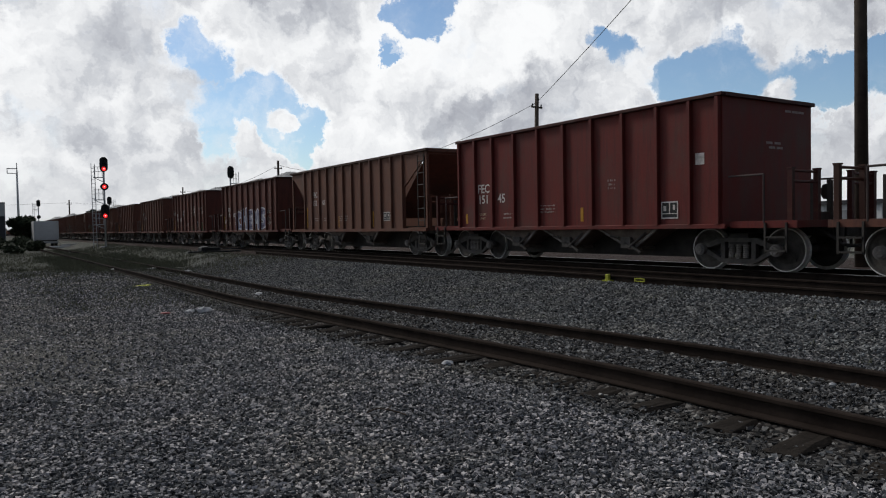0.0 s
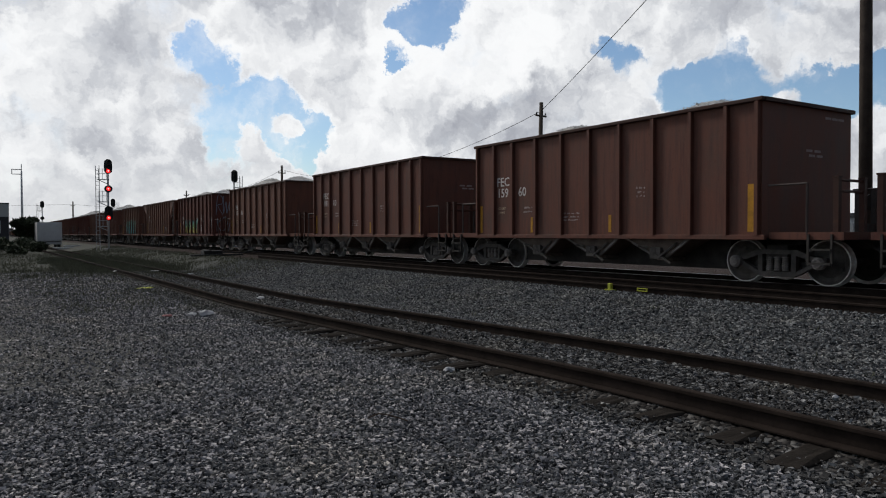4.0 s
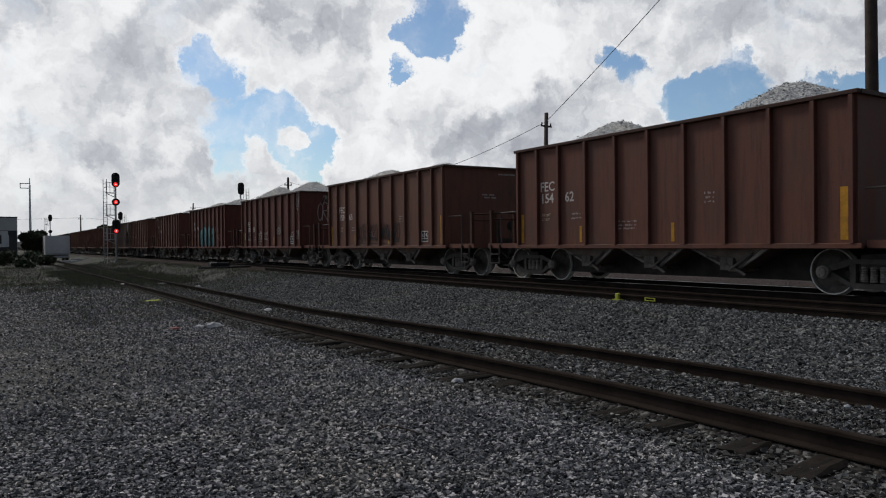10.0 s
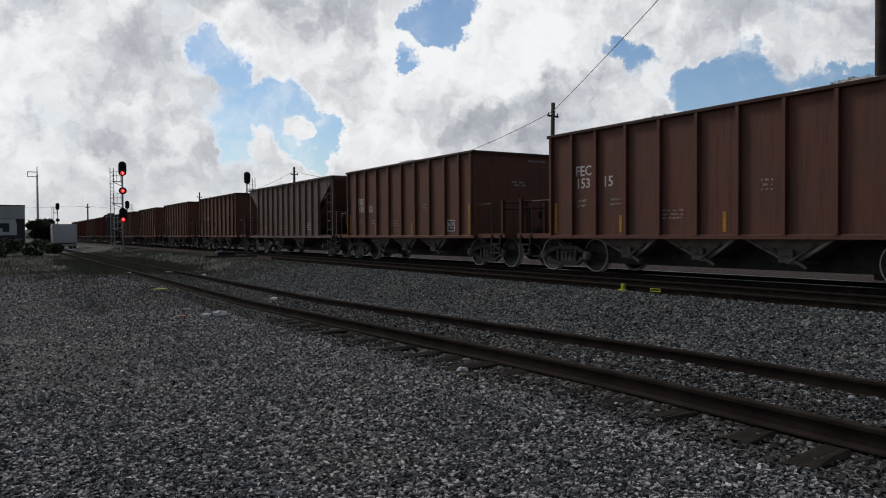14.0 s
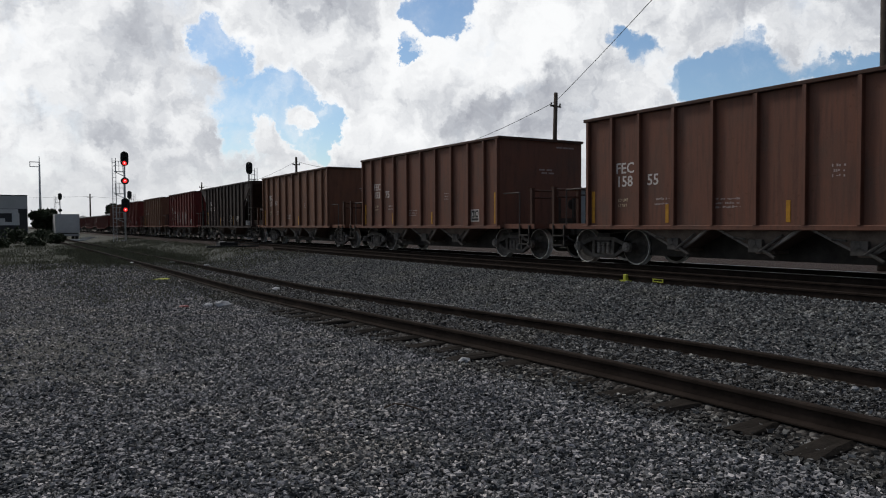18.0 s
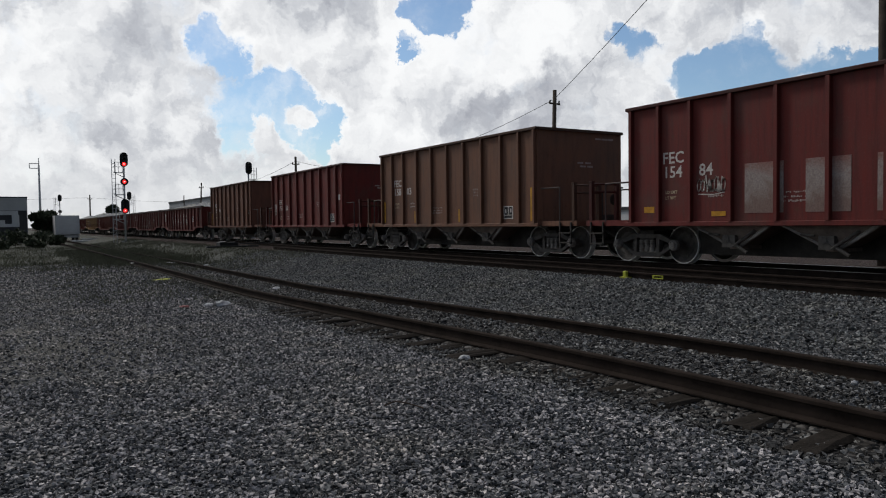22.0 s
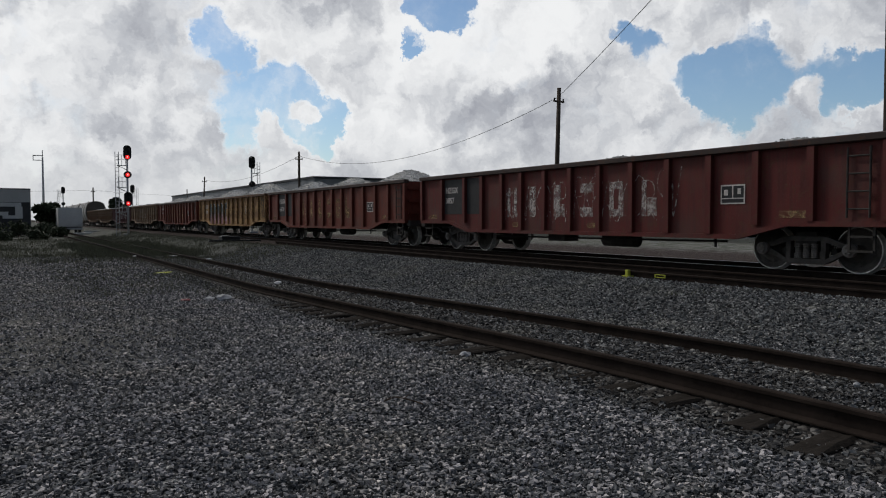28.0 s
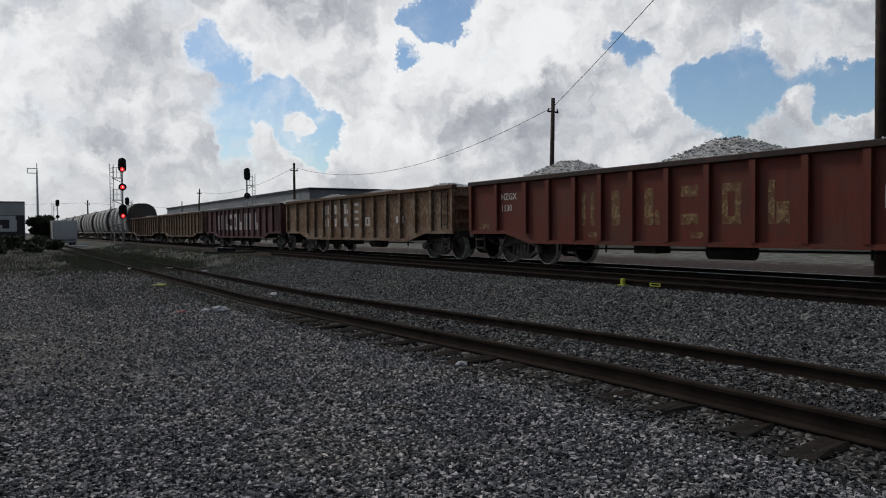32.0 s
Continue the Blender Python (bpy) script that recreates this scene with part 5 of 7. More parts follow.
def slope_car(colour, label, humps, rise, key, number=None, worn=False):
    """Older open hopper with raked ends on corner posts."""
    car = tagged(new("hopper_car"), label, "freight car", "stone train")
    T, B = 6.2, 4.62
    mat = PAINT

    def side(bm):
        prism(bm, [(-B, SILL), (B, SILL), (B, 2.45), (T, 3.50), (T, TOP), (-T, TOP), (-T, 3.50), (-B, 2.45)], -0.03, 0.03)
    for s in (-1, 1):
        put("side_wall", cached("slope_side", lambda: made("side_wall", mat, side)), car, shift(s * (HALF - 0.03), 0, 0), "", colour)
        put("side_sill", grow_box("long_sill", PAINT, -0.05, 0.05, -T, T, SILL - 0.05, SILL + 0.06), car, shift(s * (HALF + 0.03), 0, 0), "", colour)
        put("top_chord", grow_box("long_chord", PAINT, -0.09, 0.09, -T - 0.08, T + 0.08, TOP - 0.02, TOP + 0.06), car, shift(s * HALF, 0, 0), "", dark_of(colour))
        for k in range(12):
            y = -B + 0.06 + k * (2 * B - 0.12) / 11
            put("rib", rib_mesh(SILL + 0.06, TOP - 0.02, 0.07, 0.08), car, shift(-HALF, y, 0) if s < 0 else pose(HALF, y, 0, 0, 0, 180), "", colour)
        for y in (-T + 0.06, T - 0.06):
            put("corner_post", grow_box("corner_post", PAINT, -0.045, 0.045, -0.05, 0.05, SILL, TOP), car, shift(s * (HALF - 0.04), y, 0), "", colour)

        def rake(bm):
            a = [bm.verts.new(p) for p in ((-HALF + 0.06, T, TOP), (HALF - 0.06, T, TOP), (HALF - 0.06, T, 3.5), (-HALF + 0.06, T, 3.5), (-HALF + 0.06, 3.9, 1.35), (HALF - 0.06, 3.9, 1.35))]
            b = [bm.verts.new(v.co + Vector((0, -0.05, 0.02))) for v in a]
            for q in ((0, 1, 2, 3), (3, 2, 5, 4)):
                bm.faces.new([a[i] for i in q])
                bm.faces.new([b[i] for i in q][::-1])
        put("slope_sheet", cached("rake", lambda: made("slope_sheet", mat, rake)), car, pose(0, 0, 0, 0, 0, 0 if s > 0 else 180), "raked end sheet", colour)
        put("end_chord", grow_box("end_chord", PAINT, -HALF, HALF, -0.08, 0.08, TOP - 0.05, TOP + 0.065), car, shift(0, s * T, 0), "", colour)
        put("end_platform", grow_box("short_platform", PAINT, -1.55, 1.55, 0, 1.5, 0.90, 1.02), car, pose(0, s * (T - 1.45), 0, 0, 0, 0 if s > 0 else 180), "", colour)

        def web(bm):
            prism(bm, [(0, 1.02), (0.75, 1.02), (0.9, 2.1), (0.55, 2.05)], -0.04, 0.04)
            box(bm, -0.5, 0.5, 0.55, 0.75, 1.5, 2.0)
            tube(bm, (-0.5, 0.95, 1.95), (-0.5, 1.05, 1.95), 0.26, 14)
        put("end_web", cached("web", lambda: made("end_web", PAINT, web)), car, pose(0, s * 4.6, 0, 0, 0, 0 if s > 0 else 180), "centre web and brake wheel", colour)
        railing(car, s, T - 0.4, T - 0.02, 1.02, 2.1, colour)
        for x in (-HALF, HALF):
            if s * x > 0:
                put("ladder", ladder_mesh(1.05, 3.5, 0.42, 6), car, shift(x, s * (T - 0.42), 0), "side ladder", colour)
            put("stirrup_step", step_mesh(), car, shift(x * 0.98, s * (T - 0.4), 0))
    for y in (-1.5, 1.5):
        c = put("discharge_chute", chute_mesh(), car, shift(0, y, 0), "dusty steel discharge chute", None)
        put("gate_gear", gate_mesh(), c)
    # added block again: closes the view under the car with a dark fill
    put("centre_casing", grow_box("centre_casing", GREASE, -0.75, 0.75, -3.5, 3.5, 0.24, SILL + 0.05), car, None, "added dark block that fills the gap under the car")
    put("under_floor", grow_box("slope_floor", GREASE, -1.3, 1.3, -3.95, 3.95, SILL + 0.06, SILL + 0.12), car)
    under_frame(car, 6.55, 4.85, colour)
    if rise is not None:
        heap(car, TOP, 12.0, humps, rise * 1.3, key % 4, 2600, 0.027)
    for y, w, h in ((4.38, 0.08, 0.95), (0.95, 0.06, 0.5), (-2.2, 0.08, 0.6), (-4.46, 0.11, 1.0)):
        stripe(car, y, SILL + 0.12, w, h)
    if number:
        write(car, "FEC", 3.75, 2.42, 0.34)
        write(car, number[:3], 3.75, 2.05, 0.34)
        write(car, number[3:], 2.65, 2.05, 0.34)
    bars(car, 3.3, 1.45, 0.5, 2, 0.05, None, seed=1)
    bars(car, 2.3, 1.45, 0.5, 2, 0.05, None, seed=2)
    bars(car, 0.5, 1.5, 0.9, 3, 0.045, None, seed=3)
    data_panel(car, -3.3, 1.28, 0.50, 0.32)
    return car


G_SILL, G_END, G_TOP, G_HALF = 0.66, 0.93, 2.45, 8.02


def gondola(colour, label, humps, rise, key, panels=15, worn=False, deep=True, rib_colour=None):
    """Mill gondola, its sides deeper between the bogies, heaped with stone."""
    car = tagged(new("gondola_car"), label, "freight car", "stone train")
    mat = PAINT_WORN if worn else PAINT_RUSTY
    L = G_HALF

    def side(bm):
        prism(bm, [(-L, G_END), (-L + 1.9, G_END), (-L + 3.0, G_SILL), (L - 3.0, G_SILL), (L - 1.9, G_END), (L, G_END), (L, G_TOP), (-L, G_TOP)], -0.03, 0.03)
    for s in (-1, 1):
        put("side_wall", cached(("gon_side", mat.name), lambda: made("side_wall", mat, side)), car, shift(s * (HALF - 0.03), 0, 0), "", colour)
        put("top_chord", grow_box("gon_chord" + mat.name, mat, -0.10, 0.10, -L - 0.04, L + 0.04, G_TOP - 0.06, G_TOP + 0.07, bevel=0.015), car, shift(s * (HALF + 0.02), 0, 0), "", (0.045, 0.03, 0.027))

        def lower(bm):
            prism(bm, [(-L, G_END - 0.04), (-L + 1.9, G_END - 0.04), (-L + 3.0, G_SILL - 0.04), (L - 3.0, G_SILL - 0.04), (L - 1.9, G_END - 0.04), (L, G_END - 0.04), (L, G_END + 0.06), (L - 1.9, G_END + 0.06), (L - 3.0, G_SILL + 0.06), (-L + 3.0, G_SILL + 0.06), (-L + 1.9, G_END + 0.06), (-L, G_END + 0.06)], -0.06, 0.06)
        put("bottom_chord", cached(("gon_lower", mat.name), lambda: made("bottom_chord", mat, lower)), car, shift(s * (HALF + 0.02), 0, 0), "", colour)
        for y in GON_RIBS:
            z0 = G_END + 0.06 if abs(y) > L - 2.1 else (G_SILL + 0.06 if abs(y) < L - 3.0 else G_SILL + 0.26)
            put("rib", rib_mesh(z0, G_TOP - 0.07, 0.14, 0.10, mat) if not worn else cached(("wornrib", z0), lambda z0=z0: rib_copy(z0)), car, shift(s * HALF, y, 0) if s < 0 else pose(HALF, y, 0, 0, 0, 180), "", rib_colour or colour)
        put("end_wall", grow_box("gon_end" + mat.name, mat, -HALF + 0.06, HALF - 0.06, -0.03, 0.03, G_END, G_TOP), car, shift(0, s * (L - 0.03), 0), "", colour)
        for z in (1.3, 1.75, 2.2):
            put("end_beam", grow_box("gon_beam" + mat.name, mat, -HALF + 0.04, HALF - 0.04, -0.07, 0.07, -0.06, 0.06), car, shift(0, s * (L + 0.03), z), "", colour)
        put("end_sill", grow_box("gon_sill", GREASE, -HALF + 0.05, HALF - 0.05, -0.12, 0.12, 0.78, 0.99), car, shift(0, s * (L + 0.06), 0))
        for x in (-HALF - 0.05, HALF + 0.05):
            if s < 0:
                put("grab_ladder", ladder_mesh(1.05, 2.3, 0.40, 4, GREASE), car, shift(x, s * (L - 0.55), 0), "", colour)
            put("stirrup_step", step_mesh(), car, shift(x * 0.97, s * (L - 0.5), 0))
    put("floor_plate", grow_box("gon_floor", GREASE, -HALF + 0.06, HALF - 0.06, -L + 0.06, L - 0.06, 1.0, 1.06), car)

    def cross(bm):
        box(bm, -1.3, 1.3, -0.09, 0.09, 0.62, 1.0)
    for y in (-4.2, -2.1, 0, 2.1, 4.2):
        put("cross_bearer", cached("bearer", lambda: made("cross_bearer", GREASE, cross)), car, shift(0, y, 0))

    def gear(bm):
        tube(bm, (-0.9, -1.6, 0.5), (-0.9, -0.5, 0.5), 0.18, 12)
        tube(bm, (-1.1, -4.4, 0.55), (-1.1, 4.0, 0.5), 0.025, 6)
        box(bm, -1.2, -0.7, 0.8, 1.5, 0.42, 0.75)
        for y in (-4.2, 2.4, 4.2):
            tube(bm, (-1.25, y, 0.42), (-1.25, y, 0.72), 0.03, 6)
    put("brake_gear", cached("gon_gear", lambda: made("brake_gear", GREASE, gear)), car, None, "air reservoir and brake rods")
    put("centre_sill", grow_box("gon_centre", GREASE, -0.28, 0.28, -7.9, 7.9, 0.70, 1.02), car)
    for s in (-1, 1):
        bogie(car, s * 6.15)
        put("coupler", coupler_mesh(), car, pose(0, s * 8.25, 0, 0, 0, 0 if s > 0 else 180), "knuckle coupler and air hose")
    heap(car, G_TOP, 15.4, humps, rise * 1.25, key % 5, 8000, 0.04)
    return car


def rib_copy(z0):
    me = rib_mesh(z0, G_TOP - 0.07, 0.14, 0.10).copy()
    me.materials.clear()
    me.materials.append(PAINT_WORN)
    return me


def covered_hopper():
    car = tagged(new("covered_hopper_car"), "pale grey covered hopper car with bulging sides", "freight car", "stone train")
    L, n = 7.9, 10
    sec = [(-1.25, 1.0)] + [(-1.25 - 0.38 * math.sin(math.pi * k / n) ** 0.8, 1.0 + 2.9 * k / n) for k in range(1, n)] + [(-1.25, 3.9), (-0.7, 4.25), (0.7, 4.25)]
    sec += [(-x, z) for x, z in sec[n:0:-1]] + [(1.25, 1.0)]

    def body(bm):
        rings = [[bm.verts.new((x, y, z)) for x, z in sec] for y in (-2.0, 2.0)]
        m = len(sec)
        for i in range(m):
            bm.faces.new((rings[0][i], rings[0][(i + 1) % m], rings[1][(i + 1) % m], rings[1][i])).smooth = True
        bm.faces.new(rings[0])
        bm.faces.new(rings[1][::-1])

    def band(bm):
        rings = [[bm.verts.new((x * 1.035, y, 1.0 + (z - 1.0) * 1.01)) for x, z in sec] for y in (-0.13, 0.13)]
        m = len(sec)
        for i in range(m):
            bm.faces.new((rings[0][i], rings[0][(i + 1) % m], rings[1][(i + 1) % m], rings[1][i]))
        bm.faces.new(rings[0])
        bm.faces.new(rings[1][::-1])
    for k in range(4):
        put("bay", cached("cov_bay", lambda: made("bay", COVERED, body)), car, shift(0, -L + 2.0 + k * 3.93, 0))
    for k in range(5):
        put("bay_band", cached("cov_band", lambda: made("bay_band", STEEL, band)), car, shift(0, -L + 0.05 + k * 3.93, 0))
    put("running_board", grow_box("running_board", STEEL, -0.45, 0.45, -L - 0.3, L + 0.3, 4.28, 4.34), car)
    put("side_sill", grow_box("cov_sill", COVERED, -1.3, 1.3, -L - 0.5, L + 0.5, 0.9, 1.02), car)
    for s in (-1, 1):
        put("end_ladder", ladder_mesh(1.0, 4.4, 0.5, 8), car, shift(-1.2, s * (L + 0.45), 0))
        put("end_frame", grow_box("cov_end", COVERED, -1.1, 1.1, -0.3, 0.3, 1.0, 2.4), car, shift(0, s * (L + 0.3), 0))
        # added sheet: the shade of the car's end is put into its dark colour
        put("end_sheet", grow_box("cov_sheet", STEEL, -1.22, 1.22, -0.03, 0.03, 1.0, 3.92), car, shift(0, s * (L + 0.16), 0), "added end sheet, end shade put into its dark colour")
        bogie(car, s * 7.0)
        put("coupler", coupler_mesh(), car, pose(0, s * 8.9, 0, 0, 0, 0 if s > 0 else 180))
    for y in (-4.2, 0, 4.2):
        put("outlet_chute", chute_mesh(), car, shift(0, y, 0))
    return car


# ---- line-side things ----
def utility_pole(x, y, h, r, lean, arm=True, label="weathered timber utility pole"):
    base = footing(x, y)
    p = tagged(new("utility_pole"), label, "utility pole", "pole line")
    p.matrix_basis = pose(x, y, base - 0.3, lean[0], lean[1], 0)
    bm = bmesh.new()
    tube(bm, (0, 0, 0), (0, 0, h + 0.3), r, 14, r * 0.72)
    part("shaft", bm, POLE, p)
    if arm:
        bm = bmesh.new()
        box(bm, -0.5, 0.5, -0.05, 0.05, h - 0.75, h - 0.63)
        part("crossarm", bm, POLE, p)
        for q in (-0.42, 0.42):
            bm = bmesh.new()
            lathe(bm, [(0, 0.03, 0), (0.05, 0.06, 0), (0.10, 0.05, 0), (0.16, 0.06, 0), (0.2, 0.0, 0)], n=10)
            put("insulator", finish(bm, "insulator", SIGNAL), p, Matrix.Translation((q, 0, h - 0.63)) @ pose(0, 0, 0, 0, -90, 0))
    return p


def cable(a, b, sag, r=0.02):
    bm = bmesh.new()
    a, b = Vector(a), Vector(b)
    n = 24
    pts = [a.lerp(b, k / n) - Vector((0, 0, sag * 4 * (k / n) * (1 - k / n))) for k in range(n + 1)]
    rings = []
    for i, p in enumerate(pts):
        d = (pts[min(n, i + 1)] - pts[max(0, i - 1)]).normalized()
        u = d.cross(Vector((0, 0, 1))).normalized()
        w = u.cross(d)
        rings.append([bm.verts.new(p + r * (math.cos(k * 1.2566) * u + math.sin(k * 1.2566) * w)) for k in range(5)])
    for s, t in zip(rings, rings[1:]):
        for k in range(5):
            bm.faces.new((s[k], s[(k + 1) % 5], t[(k + 1) % 5], t[k]))
    tagged(put("overhead_cable", finish(bm, "overhead_cable", CABLE)), "thin black overhead cable slung between poles", "cable", "pole line")


def signal_head(parent, x, z, tall, lit, yaw=0):
    """A colour-light head: black backplate, hoods, lenses."""
    bm = bmesh.new()
    h = 1.25 if tall else 0.62
    prof = []
    n = 20
    w = 0.33
    for k in range(n):
        a = k * math.tau / n
        c, s = math.cos(a), math.sin(a)
        prof.append((w * c, (h / 2 - w) * (1 if s > 0 else -1) * (1 if abs(s) > 0.01 else 0) + w * s))
    front = [bm.verts.new((px, -0.10, pz)) for px, pz in prof]
    back = [bm.verts.new((px, -0.04, pz)) for px, pz in prof]
    bm.faces.new(front)
    bm.faces.new(back[::-1])
    for k in range(n):
        bm.faces.new((front[k], back[k], back[(k + 1) % n], front[(k + 1) % n]))
    box(bm, -0.17, 0.17, -0.04, 0.28, -h / 2 + 0.1, h / 2 - 0.1)
    head = put("signal_head", finish(bm, "signal_head", SIGNAL), parent, pose(x, 0, z, 0, 0, yaw), "black oval signal head")
    lamps = (-0.38, 0.0, 0.38) if tall else (0.0,)
    for k, dz in enumerate(lamps):
        bm = bmesh.new()
        for i in range(9):
            a0, a1 = math.radians(-20 + i * 24.5), math.radians(-20 + (i + 1) * 24.5)
            q = [bm.verts.new((r * math.cos(a), yy, dz + r * math.sin(a))) for a, yy, r in ((a0, -0.10, 0.15), (a1, -0.10, 0.15), (a1, -0.36, 0.15), (a0, -0.36, 0.15))]
            bm.faces.new(q)
        put("hood", finish(bm, "hood", SIGNAL), head)
        on = lit and k == 0
        bm = bmesh.new()
        tube(bm, (0, -0.125, dz), (0, -0.10, dz), 0.17 if on else 0.12, 18)
        put("lens", finish(bm, "lens", RED if on else SIGNAL), head, None, "glowing red lens" if on else "dark lens")
        if on:
            bm = bmesh.new()
            tube(bm, (0, -0.15, dz), (0, -0.127, dz), 0.055, 14)
            put("lamp_core", finish(bm, "lamp_core", CORE), head, None, "bright centre of the red light")


def signal_mast(x, y, h, heads, ladder_dx, lit, label, yaw=0, scale=1.0):
    m = tagged(new("signal_mast"), label, "railway signal", "line signals")
    m.matrix_basis = pose(x, y, footing(x, y) - 0.2, 0, 0, yaw) @ Matrix.Scale(scale, 4)
    bm = bmesh.new()
    tube(bm, (0, 0.1, 0), (0, 0.1, h), 0.085, 10)
    part("mast_tube", bm, MAST, m)
    bm = bmesh.new()
    box(bm, -0.35, 0.35, -0.25, 0.45, 0, 0.35)
    part("foundation", bm, GREYWALL, m)
    bm = bmesh.new()
    for dx in (-0.14, 0.14):
        tube(bm, (ladder_dx + dx, 0.1, 0.2), (ladder_dx + dx, 0.1, h - 0.2), 0.028, 6)
    z = 0.6
    while z < h - 0.3:
        tube(bm, (ladder_dx - 0.14, 0.1, z), (ladder_dx + 0.14, 0.1, z), 0.018, 5)
        z += 0.32
    part("ladder", bm, MAST, m, "steel ladder")
    for hz, tall in heads:
        bm = bmesh.new()
        a, b = sorted((0.0, ladder_dx))
        box(bm, a, b, -0.05, 0.3, hz - 1.15, hz - 1.09)
        tube(bm, (0, 0.1, hz - 1.5), (ladder_dx, 0.1, hz - 1.12), 0.03, 6)
        part("platform", bm, MAST, m, "small service platform")
        bm = bmesh.new()
        for q in (0.12, 0.5, 0.86):
            tube(bm, (ladder_dx * q, 0.28, hz - 1.1), (ladder_dx * q, 0.28, hz - 0.2), 0.02, 6)
        for q in (-0.2, -0.6):
            tube(bm, (0, 0.28, hz + q), (ladder_dx, 0.28, hz + q), 0.02, 6)
        part("guard_rail", bm, MAST, m, "guard rail of the platform")
        signal_head(m, 0, hz, tall, lit)
    return m


def build_lineside():
    utility_pole(21.45, 10.89, 15.0, 0.19, (0, -0.6), False, "stout dark timber pole beside the line")
    utility_pole(34.83, 41.2, 11.0, 0.2, (0, 1.6))
    utility_pole(33.2, 90.5, 10.2, 0.2, (0, 0))
    utility_pole(34.6, 150.0, 10.0, 0.18, (0, 2.5))
    utility_pole(40.0, 190.0, 9.0, 0.16, (0, 0), False)
    utility_pole(18.5, 190.0, 9.0, 0.2, (0, 0))
    cable((21.3, 10.89, 15.0), (35.1, 41.2, 10.4), 0.25)
    cable((35.1, 41.2, 10.4), (33.2, 90.5, 9.7), 2.6)
    cable((33.2, 90.5, 9.7), (34.9, 150.0, 9.4), 1.5)
    cable((-60, 190, 7.8), (18.5, 190.0, 8.4), 0.8)
    cable((18.5, 190.0, 8.4), (60, 190.0, 8.0), 0.8)
    signal_mast(9.3, 67.5, 7.6, ((7.35, True), (5.45, False), (3.35, True)), -0.82, True, "tall signal mast with three red lights and ladder")
    signal_mast(21.7, 72.8, 7.6, ((7.35, True), (5.15, False)), 0.72, False, "signal mast with unlit black heads and ladder")
    signal_mast(9.6, 150.0, 7.2, ((6.9, True), (4.4, False)), -0.8, False, "far signal mast with black heads")
    signal_mast(17.3, 121.0, 6.6, ((6.2, True),), 0.7, False, "low far signal mast behind the line")
    signal_mast(46.0, 33.0, 3.6, ((3.3, False), (2.4, False)), 0.6, False, "small signal beyond the line")
    # lamp column with a flat panel head
    p = tagged(new("lamp_column"), "slim steel lamp column with a flat head", "street lamp")
    p.matrix_basis = shift(5.4, 126.0, footing(5.4, 126))
    bm = bmesh.new()
    tube(bm, (0, 0, 0), (0, 0, 11.5), 0.22, 10, 0.12)
    tube(bm, (0, 0, 10.5), (0, 0, 12.6), 0.06, 6)
    part("column", bm, MAST, p)
    bm = bmesh.new()
    for z in (11.0, 11.7):
        box(bm, -1.3, 0.1, -0.1, 0.1, z, z + 0.1)
    for x in (-1.3, -0.05):
        box(bm, x, x + 0.1, -0.1, 0.1, 11.0, 11.8)
    part("lamp_frame", bm, MAST, p)


build_lineside()


def warehouse(name, label, x0, x1, y0, y1, h, wall, doors=(), bands=0):
    """A low flat-roofed shed: four walls, roof slab, parapet, openings."""
    b = tagged(new(name), label, "building")
    b.matrix_basis = shift((x0 + x1) / 2, (y0 + y1) / 2, 0)
    w, d = (x1 - x0) / 2, (y1 - y0) / 2
    for q in ((-w, -w + 0.3, -d, d), (w - 0.3, w, -d, d), (-w + 0.3, w - 0.3, -d, -d + 0.3), (-w + 0.3, w - 0.3, d - 0.3, d)):
        bm = bmesh.new()
        box(bm, *q, 0, h)
        part("wall", bm, wall, b)
    bm = bmesh.new()
    lip = 0.02 if wall is FASCIA else 0.25
    box(bm, -w - lip, w + lip, -d - lip, d + lip, h, h + (0.12 if wall is FASCIA else 0.35))
    part("roof", bm, ROOF, b, "flat roof with dark edge")
    for k in range(bands):
        y = -d + (k + 0.5) * 2 * d / bands
        bm = bmesh.new()
        box(bm, -w - 0.04, -w - 0.004, y - 0.06, y + 0.06, 0, h)
        part("pilaster", bm, wall, b)
    # openings are flat panels on the wall; the shade inside is their darker colour
    for (face, at, width, z0, z1, mat) in doors:
        bm = bmesh.new()
        if face == "w":
            box(bm, -w - 0.03, -w - 0.004, at - width / 2, at + width / 2, z0, z1)
        else:
            box(bm, at - width / 2, at + width / 2, -d - 0.03, -d - 0.004, z0, z1)
        part("opening", bm, mat, b, "flat panel for an opening, inner shade put into its colour")
    return b


